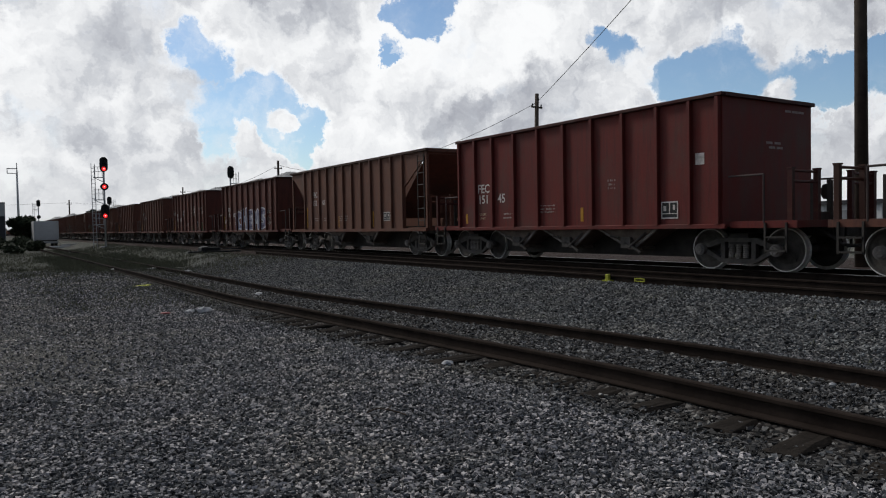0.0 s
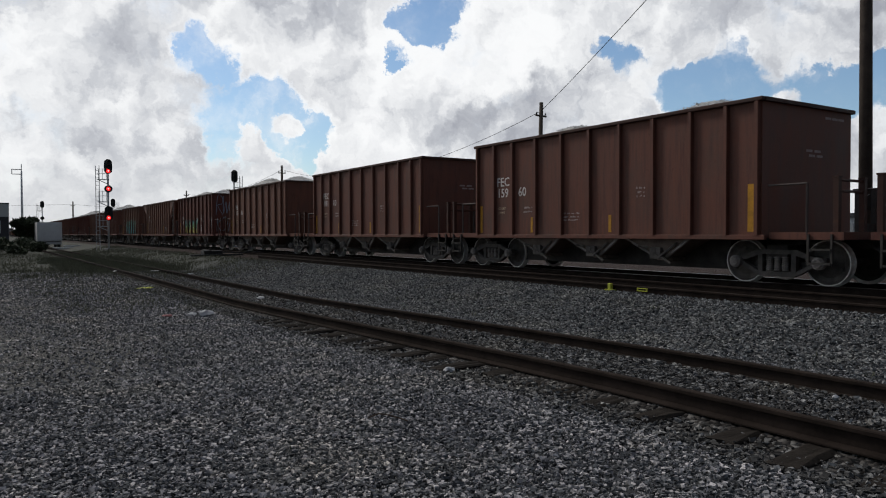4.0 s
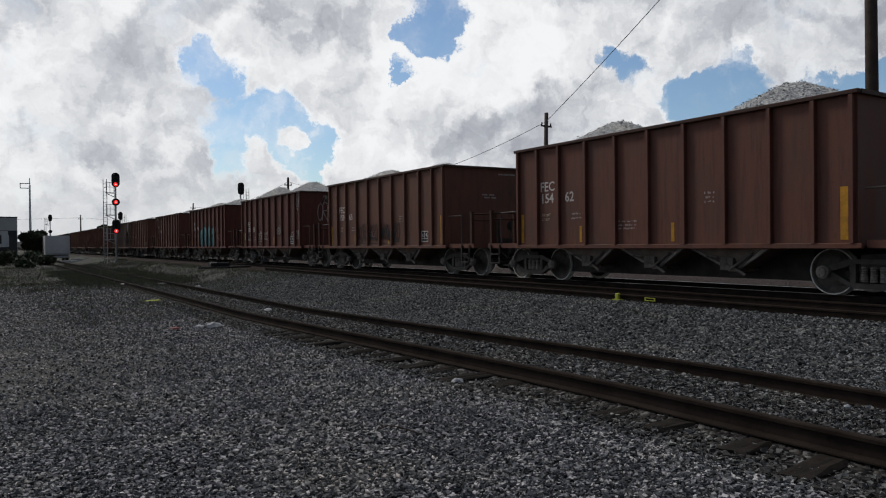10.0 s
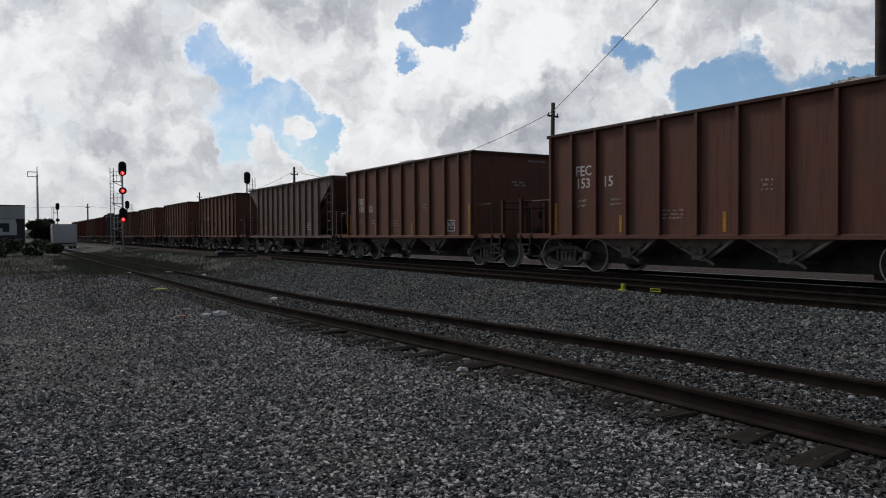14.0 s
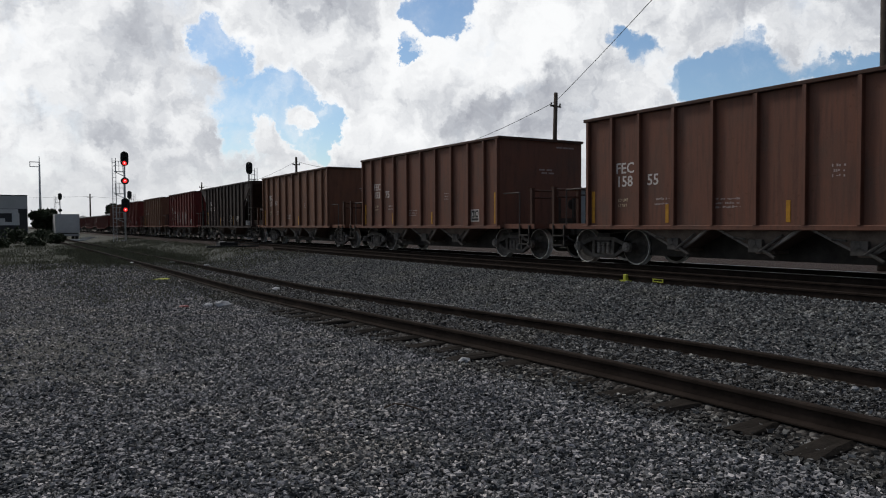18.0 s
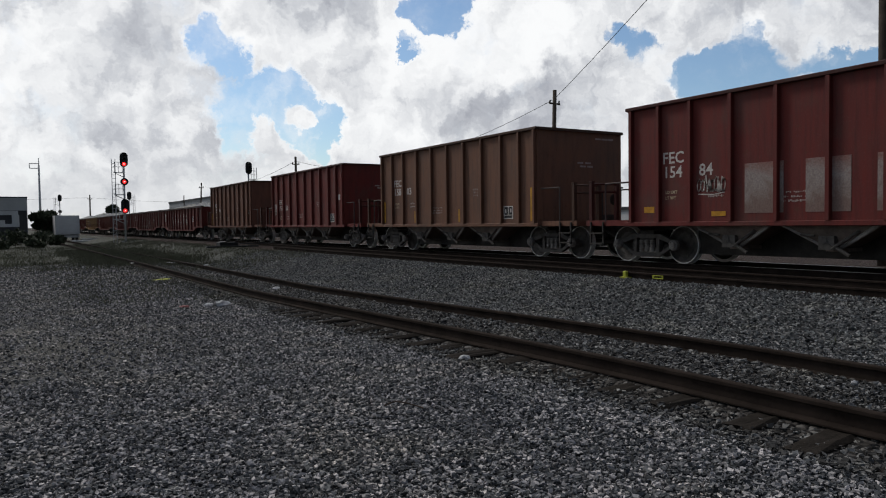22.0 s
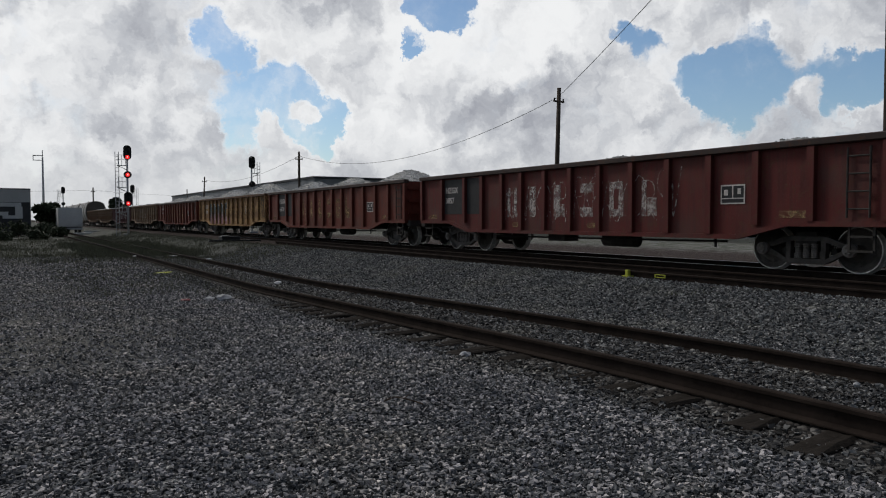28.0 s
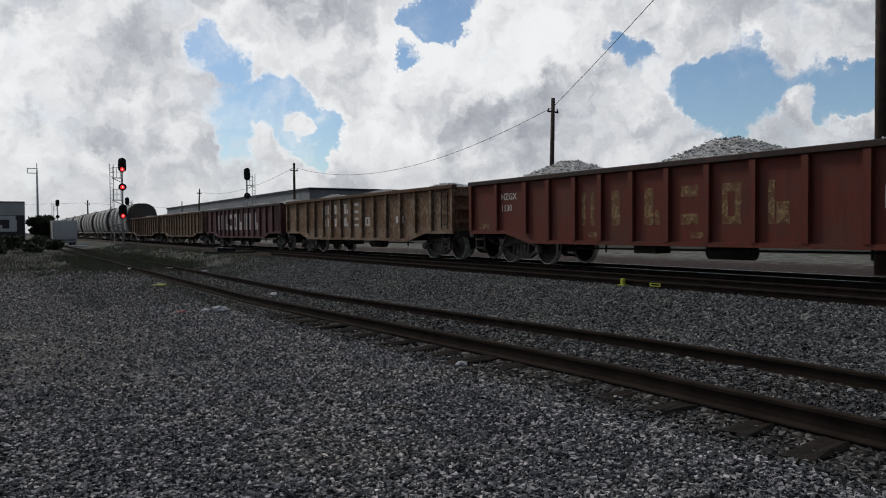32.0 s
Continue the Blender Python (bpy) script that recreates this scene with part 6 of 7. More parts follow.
def build_far_things():
    warehouse("warehouse", "long low grey metal warehouse with flat roof", 46, 120, 118, 240, 8.5, GREYWALL, bands=14)
    warehouse("white_shed", "long low white shed behind the line", 62, 80, 18, 66, 2.6, WHITEWALL, [("w", -8, 3, 0.2, 2.1, GREYWALL), ("w", 6, 3, 0.2, 2.1, GREYWALL)], bands=10)
    depot = warehouse("depot_building", "pale flat-roofed depot with white panels over dark bays", -42, 2.7, 92, 120, 4.75, FASCIA,
                      [("s", 17.2, 10.2, 0.0, 3.35, ROOF), ("s", 3.0, 16.0, 0.0, 2.9, ROOF), ("s", -12.0, 10, 0.0, 2.9, ROOF)], bands=0)
    for x, z0, z1, w in ((13.5, 1.6, 2.8, 6.5), (15.2, 0.6, 1.3, 3.6), (20.45, 2.86, 3.3, 2.0), (21.2, 1.9, 2.86, 0.7), (19.7, 1.9, 2.3, 1.0), (20.6, 1.55, 1.9, 1.9), (7.0, 0.5, 2.7, 4.5), (11.0, 0.7, 1.3, 2.2)):
        bm = bmesh.new()
        box(bm, x - w / 2, x + w / 2, -14.12, -14.04, z0, z1)
        part("white_panel", bm, WHITEWALL, depot, "white painted panel")
    for k in range(4):
        bm = bmesh.new()
        tube(bm, (-16 + 11 * k, -13, 4.9), (-16 + 11 * k, -13, 6.2), 0.05, 6)
        part("roof_vent", bm, MAST, depot)
    # white box truck parked beside the siding
    t = tagged(new("box_truck"), "white box truck parked beside the track", "truck")
    t.matrix_basis = pose(6.7, 96, float(land(6.7, 96)), 0, 0, 0)
    for nm, dims, mat in (("cargo_box", (-1.25, 1.25, -2.5, 2.8, 0.8, 3.0), WHITEWALL), ("cab", (-1.1, 1.1, 2.9, 4.6, 0.5, 2.3), WHITEWALL), ("chassis", (-0.9, 0.9, -2.3, 4.5, 0.5, 0.85), GREASE), ("rear_door", (-1.15, 1.15, -2.56, -2.505, 0.9, 2.9), WHITEWALL), ("bumper", (-1.2, 1.2, -2.75, -2.57, 0.45, 0.7), FASCIA)):
        bm = bmesh.new()
        box(bm, *dims)
        bmesh.ops.bevel(bm, geom=bm.edges[:], offset=0.04, segments=2, affect="EDGES")
        part(nm, bm, mat, t)
    for x in (-1.0, 1.0):
        for y in (-1.4, 3.6):
            bm = bmesh.new()
            lathe(bm, [(-0.14, 0.0, 0), (-0.14, 0.45, 0), (0.14, 0.45, 0), (0.14, 0.0, 0)], n=18)
            put("wheel", finish(bm, "wheel", SIGNAL), t, shift(x, y, 0.45))
    # white ribbed trailer parked further back
    t = tagged(new("trailer"), "white ribbed freight trailer parked behind the truck", "trailer")
    t.matrix_basis = pose(6.7, 120, float(land(6.7, 120)), 0, 0, 0)
    bm = bmesh.new()
    box(bm, -1.25, 1.25, -0.1, 9, 1.0, 3.1)
    part("body", bm, WHITEWALL, t)
    for k in range(5):
        bm = bmesh.new()
        box(bm, -1.2 + 0.56 * k, -1.08 + 0.56 * k, -0.2, -0.104, 1.0, 3.05)
        part("rib", bm, GREYWALL, t)
    for y in (1.0, 2.2):
        bm = bmesh.new()
        tube(bm, (-1.2, y, 0.5), (1.2, y, 0.5), 0.5, 16)
        part("axle_wheels", bm, SIGNAL, t)
    # stacked timbers beside the truck
    rng = random.Random(4)
    for k in range(5):
        x, y = 7.9 + rng.uniform(-0.8, 0.8), 88 + rng.uniform(-2, 2)
        bm = bmesh.new()
        box(bm, -0.9, 0.9, -0.11, 0.11, 0, 0.18)
        bmesh.ops.bevel(bm, geom=bm.edges[:], offset=0.02, segments=1, affect="EDGES")
        tagged(put("loose_tie", finish(bm, "loose_tie", FASCIA), None, pose(x, y, float(land(x, y)) + 0.0, 0, 0, rng.uniform(-30, 30))), "bleached timber tie dumped by the track", "timber", "dumped ties")


build_far_things()


def crown_mesh(name, clumps, seed, leaf=0.28):
    """Leaves as small tilted quads gathered in clumps of uneven size."""
    rng = np.random.default_rng(seed)
    vs = []
    for cx, cy, cz, r, n in clumps:
        d = rng.normal(size=(n, 3))
        d /= np.linalg.norm(d, axis=1)[:, None]
        p = np.array([cx, cy, cz]) + d * (r * (0.55 + 0.5 * rng.random((n, 1)) ** 0.7)) * np.array([1, 1, 0.8])
        u = rng.normal(size=(n, 3))
        u /= np.linalg.norm(u, axis=1)[:, None]
        w = np.cross(u, rng.normal(size=(n, 3)))
        w /= np.linalg.norm(w, axis=1)[:, None]
        s = leaf * (0.6 + 0.8 * rng.random((n, 1)))
        vs.append(np.stack([p - u * s, p + w * s * 0.45, p + u * s, p - w * s * 0.45], 1))
    v = np.concatenate(vs).reshape(-1, 3)
    i = np.arange(0, len(v), 4)
    f = np.concatenate([np.stack([i, i + 1, i + 2], 1), np.stack([i, i + 2, i + 3], 1)])
    return raw_mesh(name, v, f, LEAF)


def tree(x, y, h, spread_r, seed, label):
    t = tagged(new("tree"), label, "tree", "yard trees")
    t.matrix_basis = shift(x, y, footing(x, y))
    rng = random.Random(seed)
    bm = bmesh.new()
    tube(bm, (0, 0, -0.2), (0.1, 0, h * 0.5), 0.18, 8, 0.10)
    clumps = []
    for k in range(9):
        a, r = rng.uniform(0, 6.28), spread_r * rng.uniform(0.3, 0.8)
        q = Vector((r * math.cos(a), r * math.sin(a), h * rng.uniform(0.45, 0.85)))
        tube(bm, (0.05, 0, h * rng.uniform(0.25, 0.45)), q, 0.07, 6, 0.025)
        clumps.append((*q, spread_r * rng.uniform(0.35, 0.6), 260))
    part("trunk", bm, POLE, t)
    put("crown", crown_mesh("crown", clumps, seed), t, None, "dense dark green crown")


tree(4.5, 99, 4.3, 1.5, 1, "dense dark bushy tree beside the depot")
tree(5.6, 101, 3.2, 1.1, 2, "low dark bushy tree beside the depot")
tree(22.8, 190, 7.5, 1.8, 3, "dark tree far beyond the line")
tree(25.0, 196, 6.0, 1.6, 4, "dark tree far beyond the line")


def shrub(x, y, h, r, seed):
    rng = random.Random(seed)
    s = tagged(new("shrub"), "low dark shrub in rough grass", "shrub", "yard shrubs")
    s.matrix_basis = shift(x, y, float(land(x, y)))
    bm = bmesh.new()
    clumps = []
    for k in range(5):
        a, d = rng.uniform(0, 6.28), r * rng.uniform(0.1, 0.8)
        q = Vector((d * math.cos(a), d * math.sin(a), h * rng.uniform(0.35, 0.7)))
        tube(bm, (0, 0, -0.1), q, 0.03, 5, 0.012)
        clumps.append((*q, r * rng.uniform(0.35, 0.6), 130))
    part("stem", bm, TWIG, s)
    put("foliage", crown_mesh("foliage", clumps, seed, 0.16), s)


for k, (x, y, h, r) in enumerate(((-1.5, 74, 1.3, 1.5), (1.2, 78, 1.5, 1.6), (3.2, 82, 1.2, 1.3), (-4.2, 70, 1.1, 1.5), (4.6, 76, 0.8, 1.0), (0.2, 66, 0.6, 0.9), (2.6, 68, 0.7, 0.9), (-2.6, 80, 1.4, 1.4))):
    shrub(x, y, h, r, 30 + k)


def build_weeds():
    """Rough grass and weeds along the siding and on the far yard."""
    rng = np.random.default_rng(9)

    def blades(name, label, xs, ys, hmin, hmax):
        n = len(xs)
        a = rng.random(n) * math.tau
        h = hmin + (hmax - hmin) * rng.random(n) ** 2
        w = 0.006 + 0.008 * rng.random(n)
        z = land(xs, ys) - 0.02
        lean = (rng.random((n, 2)) - 0.5) * h[:, None] * 0.9
        p = np.stack([xs, ys, z], 1)
        side = np.stack([np.cos(a) * w, np.sin(a) * w, np.zeros(n)], 1)
        tip = p + np.stack([lean[:, 0], lean[:, 1], h], 1)
        v = np.stack([p - side, p + side, tip], 1).reshape(-1, 3)
        f = np.arange(len(v)).reshape(-1, 3)
        tagged(put(name, raw_mesh(name, v, f, GRASS)), label, "grass", kind="stuff")

    def tufts(n, x0, x1, y0, y1, per, r):
        cx, cy = x0 + (x1 - x0) * rng.random(n), y0 + (y1 - y0) * rng.random(n)
        k = rng.integers(0, n, n * per)
        return cx[k] + rng.normal(size=n * per) * r, cy[k] + rng.normal(size=n * per) * r
    x, y = tufts(330, 1.2, 5.4, 16, 40, 40, 0.25)
    blades("weeds", "straggling weeds along the siding", x, y, 0.03, 0.13)
    x, y = tufts(700, -6, 8.5, 30, 70, 40, 0.4)
    blades("rough_grass", "dark rough grass beyond the yard", x, y, 0.06, 0.28)
    x, y = tufts(900, 5.0, 10.6, 26, 75, 34, 0.3)
    blades("rough_grass", "dark rough grass between siding and main line", x, y, 0.04, 0.2)
    x, y = tufts(950, 3.4, 7.8, 33, 54, 40, 0.25)
    blades("rough_grass", "weeds grown over the far end of the siding", x, y, 0.07, 0.26)
    x, y = tufts(60, 6.8, 10.8, 3, 24, 12, 0.06)
    blades("weeds", "small weeds in the ballast shoulder", x, y, 0.02, 0.09)
    x, y = tufts(14, 0.8, 4.2, 4, 13, 16, 0.05)
    blades("weeds", "small weeds between the gravel", x, y, 0.02, 0.07)


build_weeds()


def rough_lump(name, label, x, y, sx, sy, sz, mat, seed, category, dz=0.0):
    bm = bmesh.new()
    bmesh.ops.create_icosphere(bm, subdivisions=2, radius=1)
    rng = random.Random(seed)
    off = Vector((rng.uniform(0, 9), rng.uniform(0, 9), rng.uniform(0, 9)))
    for v in bm.verts:
        k = 1 + 0.45 * noise.noise(v.co * 1.4 + off) + 0.2 * noise.noise(v.co * 4 + off)
        v.co = Vector((v.co.x * sx * k, v.co.y * sy * k, v.co.z * sz * k))
    return tagged(put(name, finish(bm, name, mat), None, pose(x, y, float(land(x, y)) + sz * 0.4 + dz, 0, 0, rng.uniform(0, 180))), label, category)


def build_small_things():
    rough_lump("crumpled_sheet", "crumpled white plastic sheet on the gravel", 3.75, 14.5, 0.16, 0.12, 0.09, LITTER, 1, "litter")
    rough_lump("crumpled_sheet", "torn piece of crumpled white plastic", 3.52, 14.75, 0.10, 0.08, 0.05, LITTER, 7, "litter")
    rough_lump("red_scrap", "faded red plastic scrap on the gravel", 3.1, 14.9, 0.12, 0.07, 0.03, SCRAP_RED, 8, "litter")
    rough_lump("white_stone", "single white stone among the gravel", 4.26, 6.5, 0.075, 0.05, 0.04, LITTER, 2, "stone")
    rough_lump("white_stone", "small white stone resting by the siding rail", 6.0, 3.26, 0.03, 0.022, 0.02, LITTER, 3, "stone", 0.02)
    rough_lump("yellow_scrap", "flat yellow-green scrap beside the siding", 4.2, 23.3, 0.30, 0.16, 0.035, MARK, 4, "litter")
    for x, y, s in ((4.9, 33.0, 0.28), (6.2, 32.0, 0.22), (5.75, 17.2, 0.16), (6.9, 29.0, 0.2)):
        rough_lump("litter_scrap", "pale scrap of litter on the siding", x, y, s, s * 0.5, 0.03, LITTER, int(y), "litter", 0.03)
    bm = bmesh.new()
    pts = [(-0.14, 0, 0.02), (-0.06, 0.02, 0.05), (0.02, 0.0, 0.045), (0.10, -0.02, 0.03), (0.17, -0.05, 0.015)]
    for p, q in zip(pts, pts[1:]):
        tube(bm, p, q, 0.007, 6, 0.006)
    tube(bm, pts[2], (0.05, 0.07, 0.06), 0.005, 5, 0.003)
    tagged(put("twig", finish(bm, "twig", TWIG), None, pose(2.6, 4.85, 0.02, 0, 0, -35)), "dry brown twig lying on the gravel", "twig")
    # fluorescent marks on the ballast edge
    m = tagged(new("marker_post"), "short fluorescent yellow marker stake", "marker")
    m.matrix_basis = shift(10.9, 10.6, 0.23)
    bm = bmesh.new()
    box(bm, -0.04, 0.04, -0.045, 0.045, 0, 0.17)
    bmesh.ops.bevel(bm, geom=bm.edges[:], offset=0.012, segments=1, affect="EDGES")
    part("stake", bm, MARK, m)
    bm = bmesh.new()
    box(bm, -0.07, 0.07, -0.10, 0.10, 0.0, 0.05)
    part("foot", bm, MARK, m)
    bm = bmesh.new()
    for q in ((-0.02, 0.0, -0.13, 0.13, 0.0, 0.016), (-0.02, 0.0, -0.13, 0.13, 0.05, 0.066), (-0.02, 0.0, -0.13, -0.11, 0.016, 0.05), (-0.02, 0.0, 0.11, 0.13, 0.016, 0.05)):
        box(bm, *q)
    tagged(put("paint_mark", finish(bm, "paint_mark", MARK), None, shift(10.91, 9.75, 0.29)), "hollow yellow paint mark on the rail side", "marking")
    # switch machine beside the line
    s = tagged(new("switch_machine"), "low dark switch machine with throw rods", "switch machine")
    s.matrix_basis = shift(10.6, 39.8, float(land(10.6, 39.8)))
    for nm, d in (("housing", (-0.5, 0.5, -0.35, 0.35, 0.05, 0.27)), ("base_tie", (-1.2, 1.6, -0.5, -0.28, -0.02, 0.08)), ("throw_rod", (0.5, 3.0, -0.05, 0.05, 0.12, 0.18)), ("hand_lever", (-0.3, -0.2, -0.7, 0.7, 0.27, 0.32))):
        bm = bmesh.new()
        box(bm, *d)
        bmesh.ops.bevel(bm, geom=bm.edges[:], offset=0.015, segments=1, affect="EDGES")
        part(nm, bm, SIGNAL, s)


build_small_things()


# ---- the train, front to back: each car's middle at the start, metres along the line ----
TRAIN = []


def couple(car, y):
    TRAIN.append((car, y))
    return car


def square_mark(car, y=-4.0, z=2.1, s=0.22):
    stripe(car, y, z, s, s * 1.1, LETTER, "white_square", label="small white placard")


BLOCKS = (((-0.5, -0.2, 0, 1), (0.2, 0.5, 0, 1)), ((-0.1, 0.5, 0, 1),), ((-0.1, 0.5, 0, 1), (-0.5, -0.2, 0, 0.4)), ((-0.5, 0.5, 0.72, 1), (-0.5, 0.5, 0, 0.28)), ((-0.5, -0.18, 0, 1), (0.18, 0.5, 0, 1), (-0.18, 0.18, 0.8, 1), (-0.18, 0.18, 0, 0.2)), ((0.18, 0.5, 0, 1), (-0.5, 0.1, 0, 0.5)))


def block_letters(car, first, n, pitch, z, w, h, mat, x=-HALF - 0.006):
    """A maker's name, drawn as plain blocks, one group to a panel."""
    for k in range(n):
        for a, b, c, d in BLOCKS[k % 6]:
            def fill(bm):
                box(bm, -0.002, 0.002, a * w, b * w, c * h, d * h)
            put("block_mark", cached(("block", a, b, c, d, w, h, mat.name), lambda: made("block_mark", mat, fill)), car, shift(x, first - k * pitch, z), "plain painted block")


def marks(car, top, digits, y, z, size=0.26, mat=None):
    write(car, top, y, z, size, mat, -HALF - 0.012)
    write(car, digits, y, z - size * 1.25, size, mat, -HALF - 0.012)


def build_train():
    plain_brown = "open hopper car in faded brown paint, heaped with stone"
    couple(hopper_car(BROWN, plain_brown, 2, 0.3, 0), 0.7)
    c = couple(hopper_car(DEEP_RED, "dark red open hopper car with white number", 2, 0.10, 1, "15145", 2.12, stripes=False), 14.02)
    square_mark(c, -4.25, 2.25); data_panel(c, -3.45, 1.12, 0.46, 0.38); stripe(c, 4.4, 1.1, 0.1, 0.3); stripe(c, -0.7, 1.1, 0.1, 0.35)
    c = couple(slope_car(WARM, "warm brown hopper car with raked ends and ladders", 2, None, 2, "13201"), 26.95)
    c = couple(hopper_car(RED_BROWN, "red-brown hopper car with silver and violet graffiti", 2, 0.34, 3, "18108", 2.2), 40.0)
    graffiti(c, -0.3, 1.03, 5.0, 1.18, SILVER, PALELINE, 5, 31, DARKLINE, line=0.07, order=(0, 1, 2, 3, 4)); scrawl(c, 4.35, 1.4, 0.6, 0.4, key=4); scrawl(c, -3.5, 1.35, 0.7, 0.4, key=5); scrawl(c, -3.4, 1.85, 0.6, 0.2, key=6, thick=0.02)
    c = couple(hopper_car(RED_BROWN, "red-brown hopper car with white and green scrawls", 2, 0.36, 1, "18045", 2.15), 53.3)
    scrawl(c, 4.3, 2.15, 0.6, 0.45, key=6); scrawl(c, 1.9, 2.0, 0.7, 0.6, key=7); scrawl(c, -1.0, 2.1, 0.9, 0.75, key=8); scrawl(c, -3.3, 2.1, 1.3, 0.6, key=9)
    scrawl(c, -0.9, 1.05, 0.6, 0.6, GREENLINE, 10, thick=0.05); scrawl(c, -3.1, 1.05, 0.8, 0.6, GREENLINE, 11, thick=0.05); data_panel(c, -2.1, 1.25); end_scrawl(c, 2.25, 1.3, 1.1, LETTER, 12)
    couple(hopper_car(BROWN, plain_brown, 2, 0.32, 2, "15960", 2.5), 66.5)
    couple(hopper_car(BROWN, "brown hopper car with white number and yellow stripes", 2, 0.15, 3, "18110", 2.65), 79.3)
    couple(hopper_car(WARM, "brown hopper car with yellow edge stripes", 2, 0.42, 0, "15886", 2.55), 92.4)
    c = couple(hopper_car(RED_BROWN, "brown hopper car with green and yellow graffiti", 2, 0.40, 1, "18011", 2.15), 105.85)
    graffiti(c, 1.2, 1.06, 3.6, 1.0, GREENYELLOW, DARKLINE, 5, 41, PALELINE, halo=DARKLINE); scrawl(c, -1.9, 1.8, 0.7, 0.6, key=14); scrawl(c, -4.2, 1.3, 0.8, 0.9, key=15); data_panel(c, -1.8, 1.2)
    end_scrawl(c, 2.2, 2.9, 1.5, BLUELINE, 16); end_scrawl(c, 1.1, 2.9, 1.1, BLUELINE, 17)
    couple(slope_car(WARM, "warm brown hopper car with raked ends and posts", 2, None, 1, "13120"), 118.7)
    c = couple(hopper_car(WARM, "brown hopper car with large teal graffiti", 2, 0.12, 2, "15258", 2.28), 131.9)
    graffiti(c, -0.25, 1.03, 4.9, 1.36, TEAL, DARKLINE, 6, 51, order=(6, 4, 2, 1, 7, 5), halo=PINK); scrawl(c, -3.45, 1.75, 0.6, 0.75, key=18)
    couple(hopper_car(BROWN, plain_brown, 2, 0.52, 3, "15462", 2.55), 145.2)
    c = couple(hopper_car(WARM, "brown hopper car with dark scrawls low on its side", 2, 0.36, 0, "15965", 2.5), 158.7)
    scrawl(c, 0.2, 1.15, 3.6, 0.7, DARKLINE, 19, thick=0.05); data_panel(c, -3.45, 1.12, 0.46, 0.38)
    c = couple(hopper_car(RED_BROWN, "red-brown hopper car covered in white scrawls", 2, 0.62, 1, "18038", 2.25), 171.75)
    for k, (y, z, w, h) in enumerate(((4.35, 1.35, 0.5, 0.4), (3.5, 1.3, 0.6, 0.4), (1.6, 1.3, 0.8, 0.55), (0.4, 1.3, 0.9, 0.55), (-1.6, 1.6, 0.9, 0.4), (-3.9, 1.3, 1.0, 0.5), (-4.3, 2.6, 0.7, 1.1))):
        scrawl(c, y, z, w, h, key=60 + k)
    data_panel(c, -3.45, 1.12, 0.46, 0.38); end_scrawl(c, 2.1, 1.6, 1.1, LETTER, 20); end_scrawl(c, 3.15, 1.0, 0.4, LETTER, 21)
    c = couple(hopper_car(RED_BROWN, "red-brown hopper car with blue-green graffiti", 2, 0.38, 2, "18098", 2.6, stripes=False), 184.86)
    graffiti(c, -0.1, 1.04, 4.2, 1.3, TEAL2, DARKLINE, 5, 71, order=(0, 6, 7, 4, 2), line=0.045, halo=DARKLINE); data_panel(c, -3.0, 1.4); stripe(c, 4.5, 1.1, 0.1, 0.4); stripe(c, -3.9, 1.1, 0.1, 0.5)
    couple(hopper_car(BROWN, "brown hopper car with yellow edge stripes, heaped with stone", 2, 0.30, 3, "15315", 2.62), 198.06)
    c = couple(hopper_car(WARM, "brown hopper car with inspection panel and yellow stripes", 2, 0.28, 0, "15932", 2.35), 211.4)
    data_panel(c, -3.45, 1.12, 0.46, 0.38)
    couple(slope_car((0.17, 0.115, 0.095), "pale dusty brown hopper car with raked ends", 2, 0.3, 1), 224.1)
    couple(hopper_car(WARM, plain_brown, 2, 0.10, 1, "15978", 2.5), 237.85)
    couple(hopper_car(WARM, plain_brown, 2, 0.16, 2, "15855", 2.35), 251.2)
    c = couple(hopper_car(WARM, "brown hopper car with white number and small panel", 2, None, 3, "15375", 2.5), 264.6)
    data_panel(c, -3.45, 1.12, 0.46, 0.38)
    couple(hopper_car(TAN_BROWN, "light brown hopper car with yellow stripes", 2, None, 0, "15791", 2.5), 277.82)
    c = couple(slope_car(BLACK_BROWN, "black hopper car with raked ends and small white scrawls", 2, None, 2, "13155"), 291.2)
    scrawl(c, -1.15, 1.2, 0.5, 0.5, key=22); scrawl(c, -1.9, 1.2, 0.5, 0.5, key=23)
    c = couple(hopper_car(DEEP_RED, "dark red hopper car with washed-out pale patches", 2, 0.12, 1, "15484", 2.4, stripes=False), 304.4)
    for k in range(3):
        stripe(c, 1.25 - k * 1.3, 1.15, 0.85, 1.0, BUFF, "pale_patch", label="washed-out pale paint patch")
    stripe(c, 4.2, 1.2, 0.3, 0.14); stripe(c, 2.3, 1.1, 0.35, 0.1); data_panel(c, -3.45, 1.12, 0.46, 0.38); scrawl(c, 2.5, 1.6, 0.7, 0.35, key=24)
    c = couple(hopper_car(TAN_BROWN, "light brown hopper car with yellow stripes and panel", 2, 0.2, 2, "15803", 2.5), 317.5)
    data_panel(c, -3.45, 1.12, 0.46, 0.38)
    c = couple(hopper_car(DEEP_RED, "dark red hopper car with white placard and number", 2, None, 3, "15150", 2.2, stripes=False), 330.8)
    square_mark(c, -4.25, 2.1); data_panel(c, -3.45, 1.12, 0.46, 0.38); scrawl(c, 4.3, 1.5, 0.6, 0.7, key=25)
    c = couple(hopper_car(WARM, "brown hopper car with white placard and yellow stripes", 2, None, 0, "15393", 2.35), 344.3)
    square_mark(c, -4.0, 1.7)

    rust_red = (0.125, 0.023, 0.020)
    bright_red = (0.160, 0.036, 0.023)
    half = G_HALF

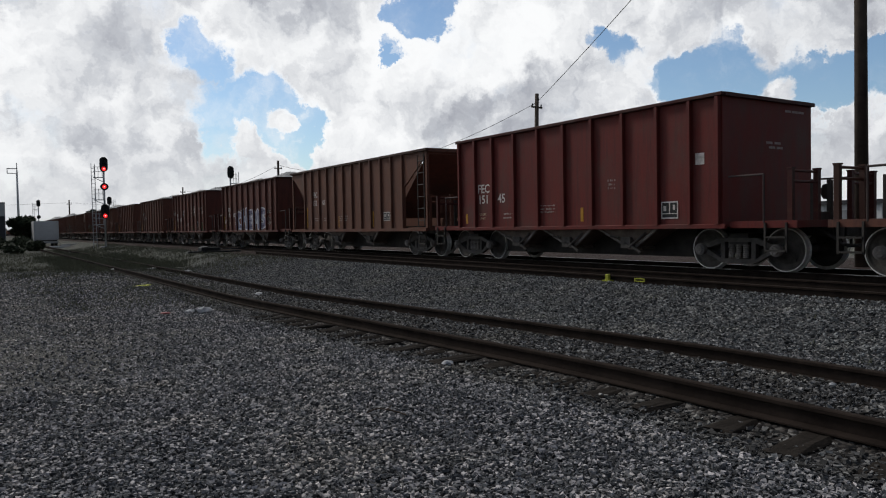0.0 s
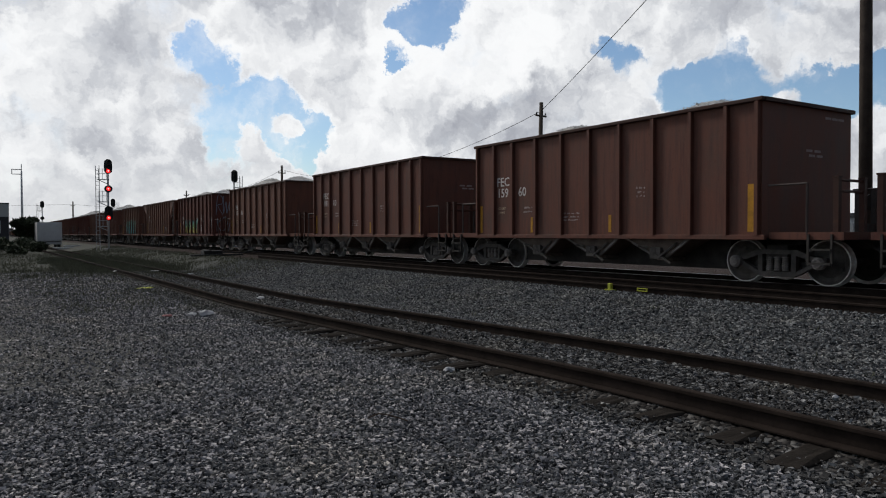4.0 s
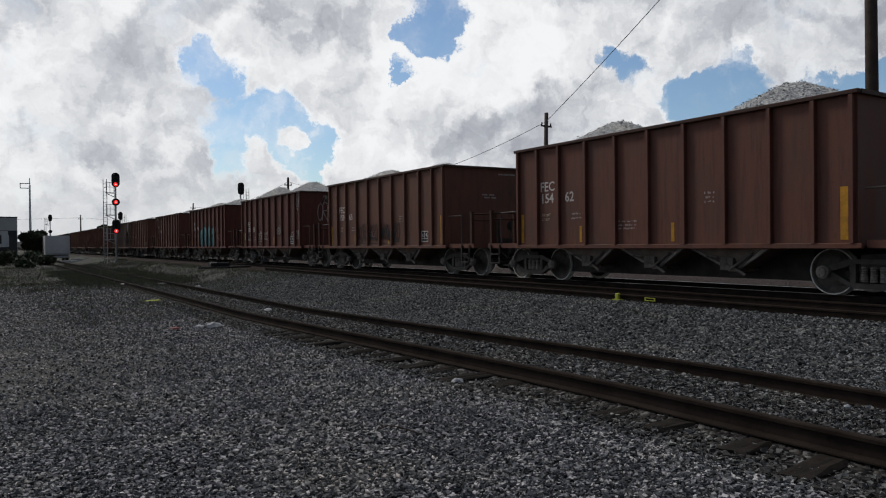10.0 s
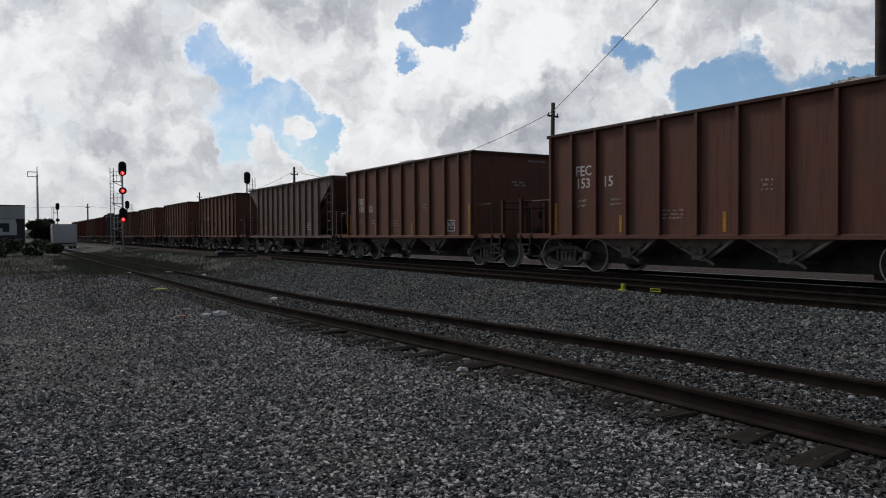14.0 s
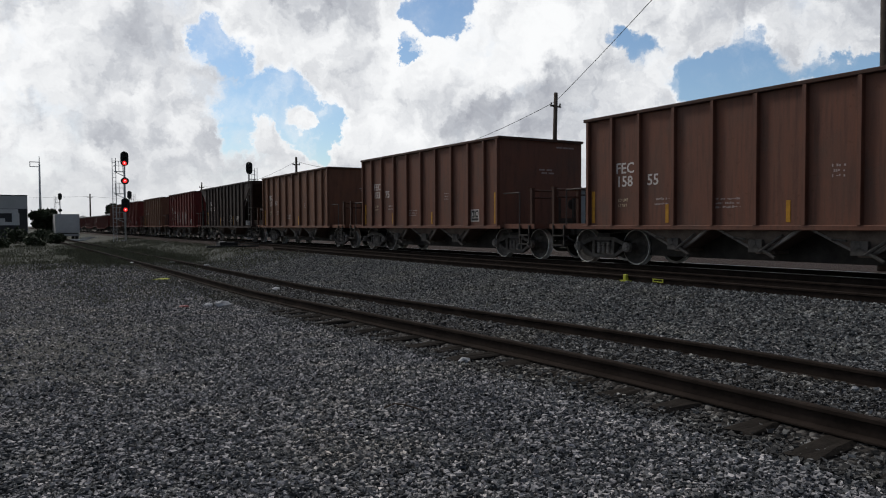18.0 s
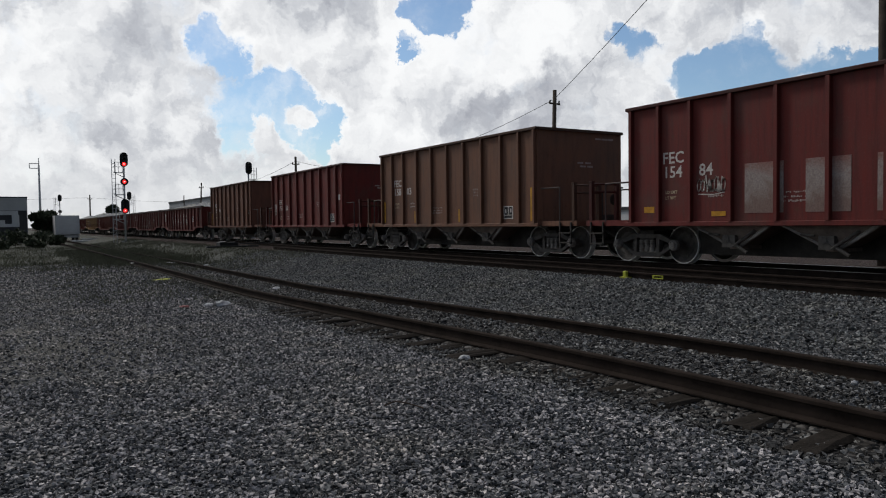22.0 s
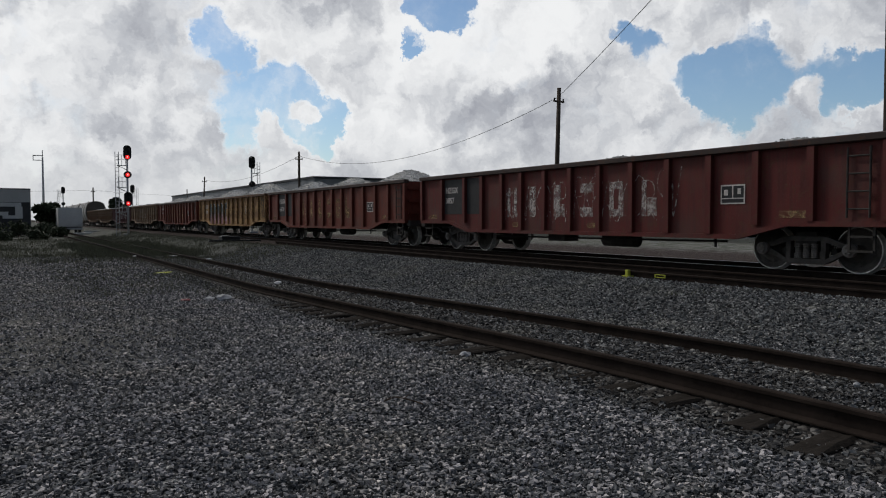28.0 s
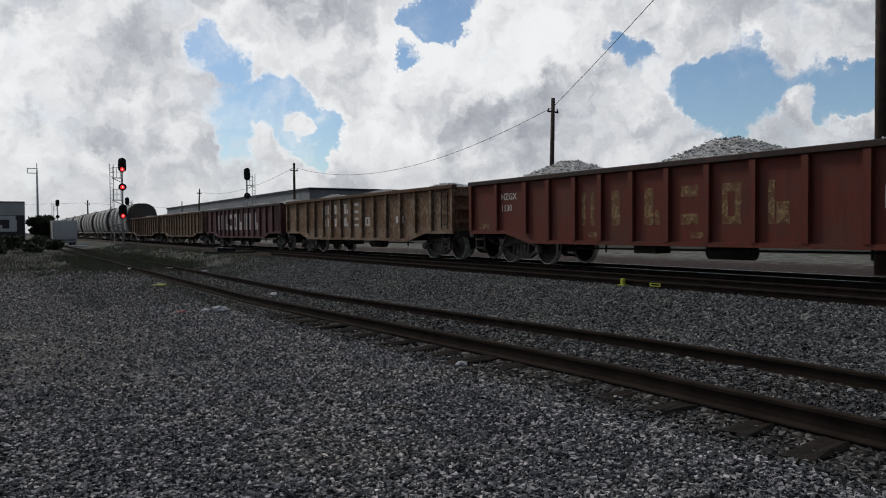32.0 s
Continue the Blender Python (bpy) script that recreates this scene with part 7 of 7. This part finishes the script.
    def standard(c, first=5.0, mat=None, z=1.10, n=6, pitch=1.06, w=0.46, h=0.85):
        block_letters(c, first, n, pitch, z, w, h, mat or SCOURED)
        data_panel(c, -4.88, 1.34, 0.58, 0.40)
        for y in (7.3, 2.4, -0.8, -6.2):
            stripe(c, y, 1.05 if abs(y) > 6 else 0.80, 0.55, 0.14, OCHRE)
    c = couple(gondola(rust_red, "rust-red gondola with pale painted blocks, heaped with stone", 4, 0.38, 0), 359.8)
    standard(c, 2.68); marks(c, "HZGX", "384", 6.3, 1.9, 0.3); scrawl(c, 6.0, 1.3, 0.9, 0.8, key=26); scrawl(c, -0.5, 1.1, 4.0, 0.9, SCOURED, key=27)
    c = couple(gondola(rust_red, "dark red gondola with white blocks and buff scrawls", 3, 0.22, 1), 376.45)
    standard(c, 2.68); marks(c, "HZ", "31", 6.4, 1.95); marks(c, "GX", "60", 5.0, 1.95); scrawl(c, 1.0, 0.85, 5.0, 0.35, BUFF, 28)
    c = couple(gondola(rust_red, "dark red gondola with black patches and worn white blocks", 3, 0.22, 2), 393.48)
    standard(c, 2.68)
    for y, w in ((5.9, 1.2), (4.7, 0.85)):
        stripe(c, y, 1.2, w, 1.15, BLACK, "black_patch", label="black painted patch")
    marks(c, "HZGX", "3857", 6.42, 1.9, 0.27); scrawl(c, -0.2, 0.9, 6.5, 1.3, SCOURED, key=29)
    c = couple(gondola(bright_red, "bright rust-red gondola with black patches", 3, 0.48, 3), 410.72)
    standard(c, 2.68, OCHRE)
    for y, w in ((5.9, 1.2), (4.7, 0.85)):
        stripe(c, y, 1.2, w, 1.15, BLACK, "black_patch", label="black painted patch")
    marks(c, "HZGX", "660 0", 6.42, 1.88, 0.33)
    c = couple(gondola((0.38, 0.235, 0.10), "flaking yellow gondola with grey and pink graffiti", 2, 0.62, 4, 15, True), 427.45)
    graffiti(c, 2.75, 0.98, 4.6, 1.15, DUSK, PALELINE, 4, 81, DARKLINE, gon=True, line=0.035, order=(7, 3, 6, 5), halo=DARKLINE); marks(c, "HZGX", "1189", 6.42, 1.85, 0.33); data_panel(c, -4.1, 1.4, 0.6, 0.45); stripe(c, 2.4, 0.73, 5.4, 0.42, PINK, "pink_band", label="sprayed pink band")
    c = couple(gondola(bright_red, "rust-red gondola with outlined buff blocks", 3, 0.50, 0), 444.6)
    standard(c, 2.68, OCHRE); marks(c, "HZGX", "1130", 6.42, 1.9, 0.27)
    c = couple(gondola((0.26, 0.195, 0.14), "rusty buff gondola with white lettering blocks", 3, 0.30, 1, 15, True), 461.65)
    block_letters(c, 2.8, 4, 1.06, 1.75, 0.40, 0.42, LETTER); block_letters(c, 2.8, 5, 1.06, 1.2, 0.40, 0.36, LETTER); stripe(c, -4.2, 1.3, 0.6, 0.25, LETTER, "white_placard")
    c = couple(gondola((0.11, 0.045, 0.05), "dull purple gondola with rows of white panels", 3, 0.28, 2), 478.6)
    block_letters(c, 5.0, 9, 1.06, 1.1, 0.62, 1.0, LETTER)
    couple(gondola((0.22, 0.165, 0.12), "rusty buff gondola heaped with stone", 3, 0.25, 3, 15, True), 495.7)
    couple(gondola((0.16, 0.115, 0.085), "dull brown gondola heaped with stone", 3, 0.25, 4, 15, True), 512.8)
    for k in range(6):
        couple(covered_hopper(), 531.6 + 18.3 * k)
    for car, y in TRAIN:
        car.matrix_basis = shift(TRACK_X, y, RAIL_Z)


def end_scrawl(car, z, w, h, mat, key):
    put("spray_scrawl", scribble_mesh(key, w, h, mat, 0.045), car, pose(0, -4.8 - 0.012, z, 0, 0, 90), "loose spray-painted scrawl")


build_train()


# ---- what moves ----
def motions():
    for car, y in TRAIN:
        walk(car, [(t, shift(TRACK_X, y - s, RAIL_Z)) for t, s in enumerate(ROLLED)])
    lead = WHEELSETS[0]
    steps = [k / FPS for k in range(32 * FPS + 1)]
    rolled = np.interp(steps, range(33), ROLLED)
    walk(lead, [(t, pose(0, 0, 0, math.degrees(s / WHEEL_R))) for t, s in zip(steps, rolled)])
    for w in WHEELSETS[1:]:
        w.rotation_mode = "QUATERNION"
        w.animation_data_create()
        w.animation_data.action = lead.animation_data.action
        w.animation_data.action_slot = lead.animation_data.action_slot


motions()
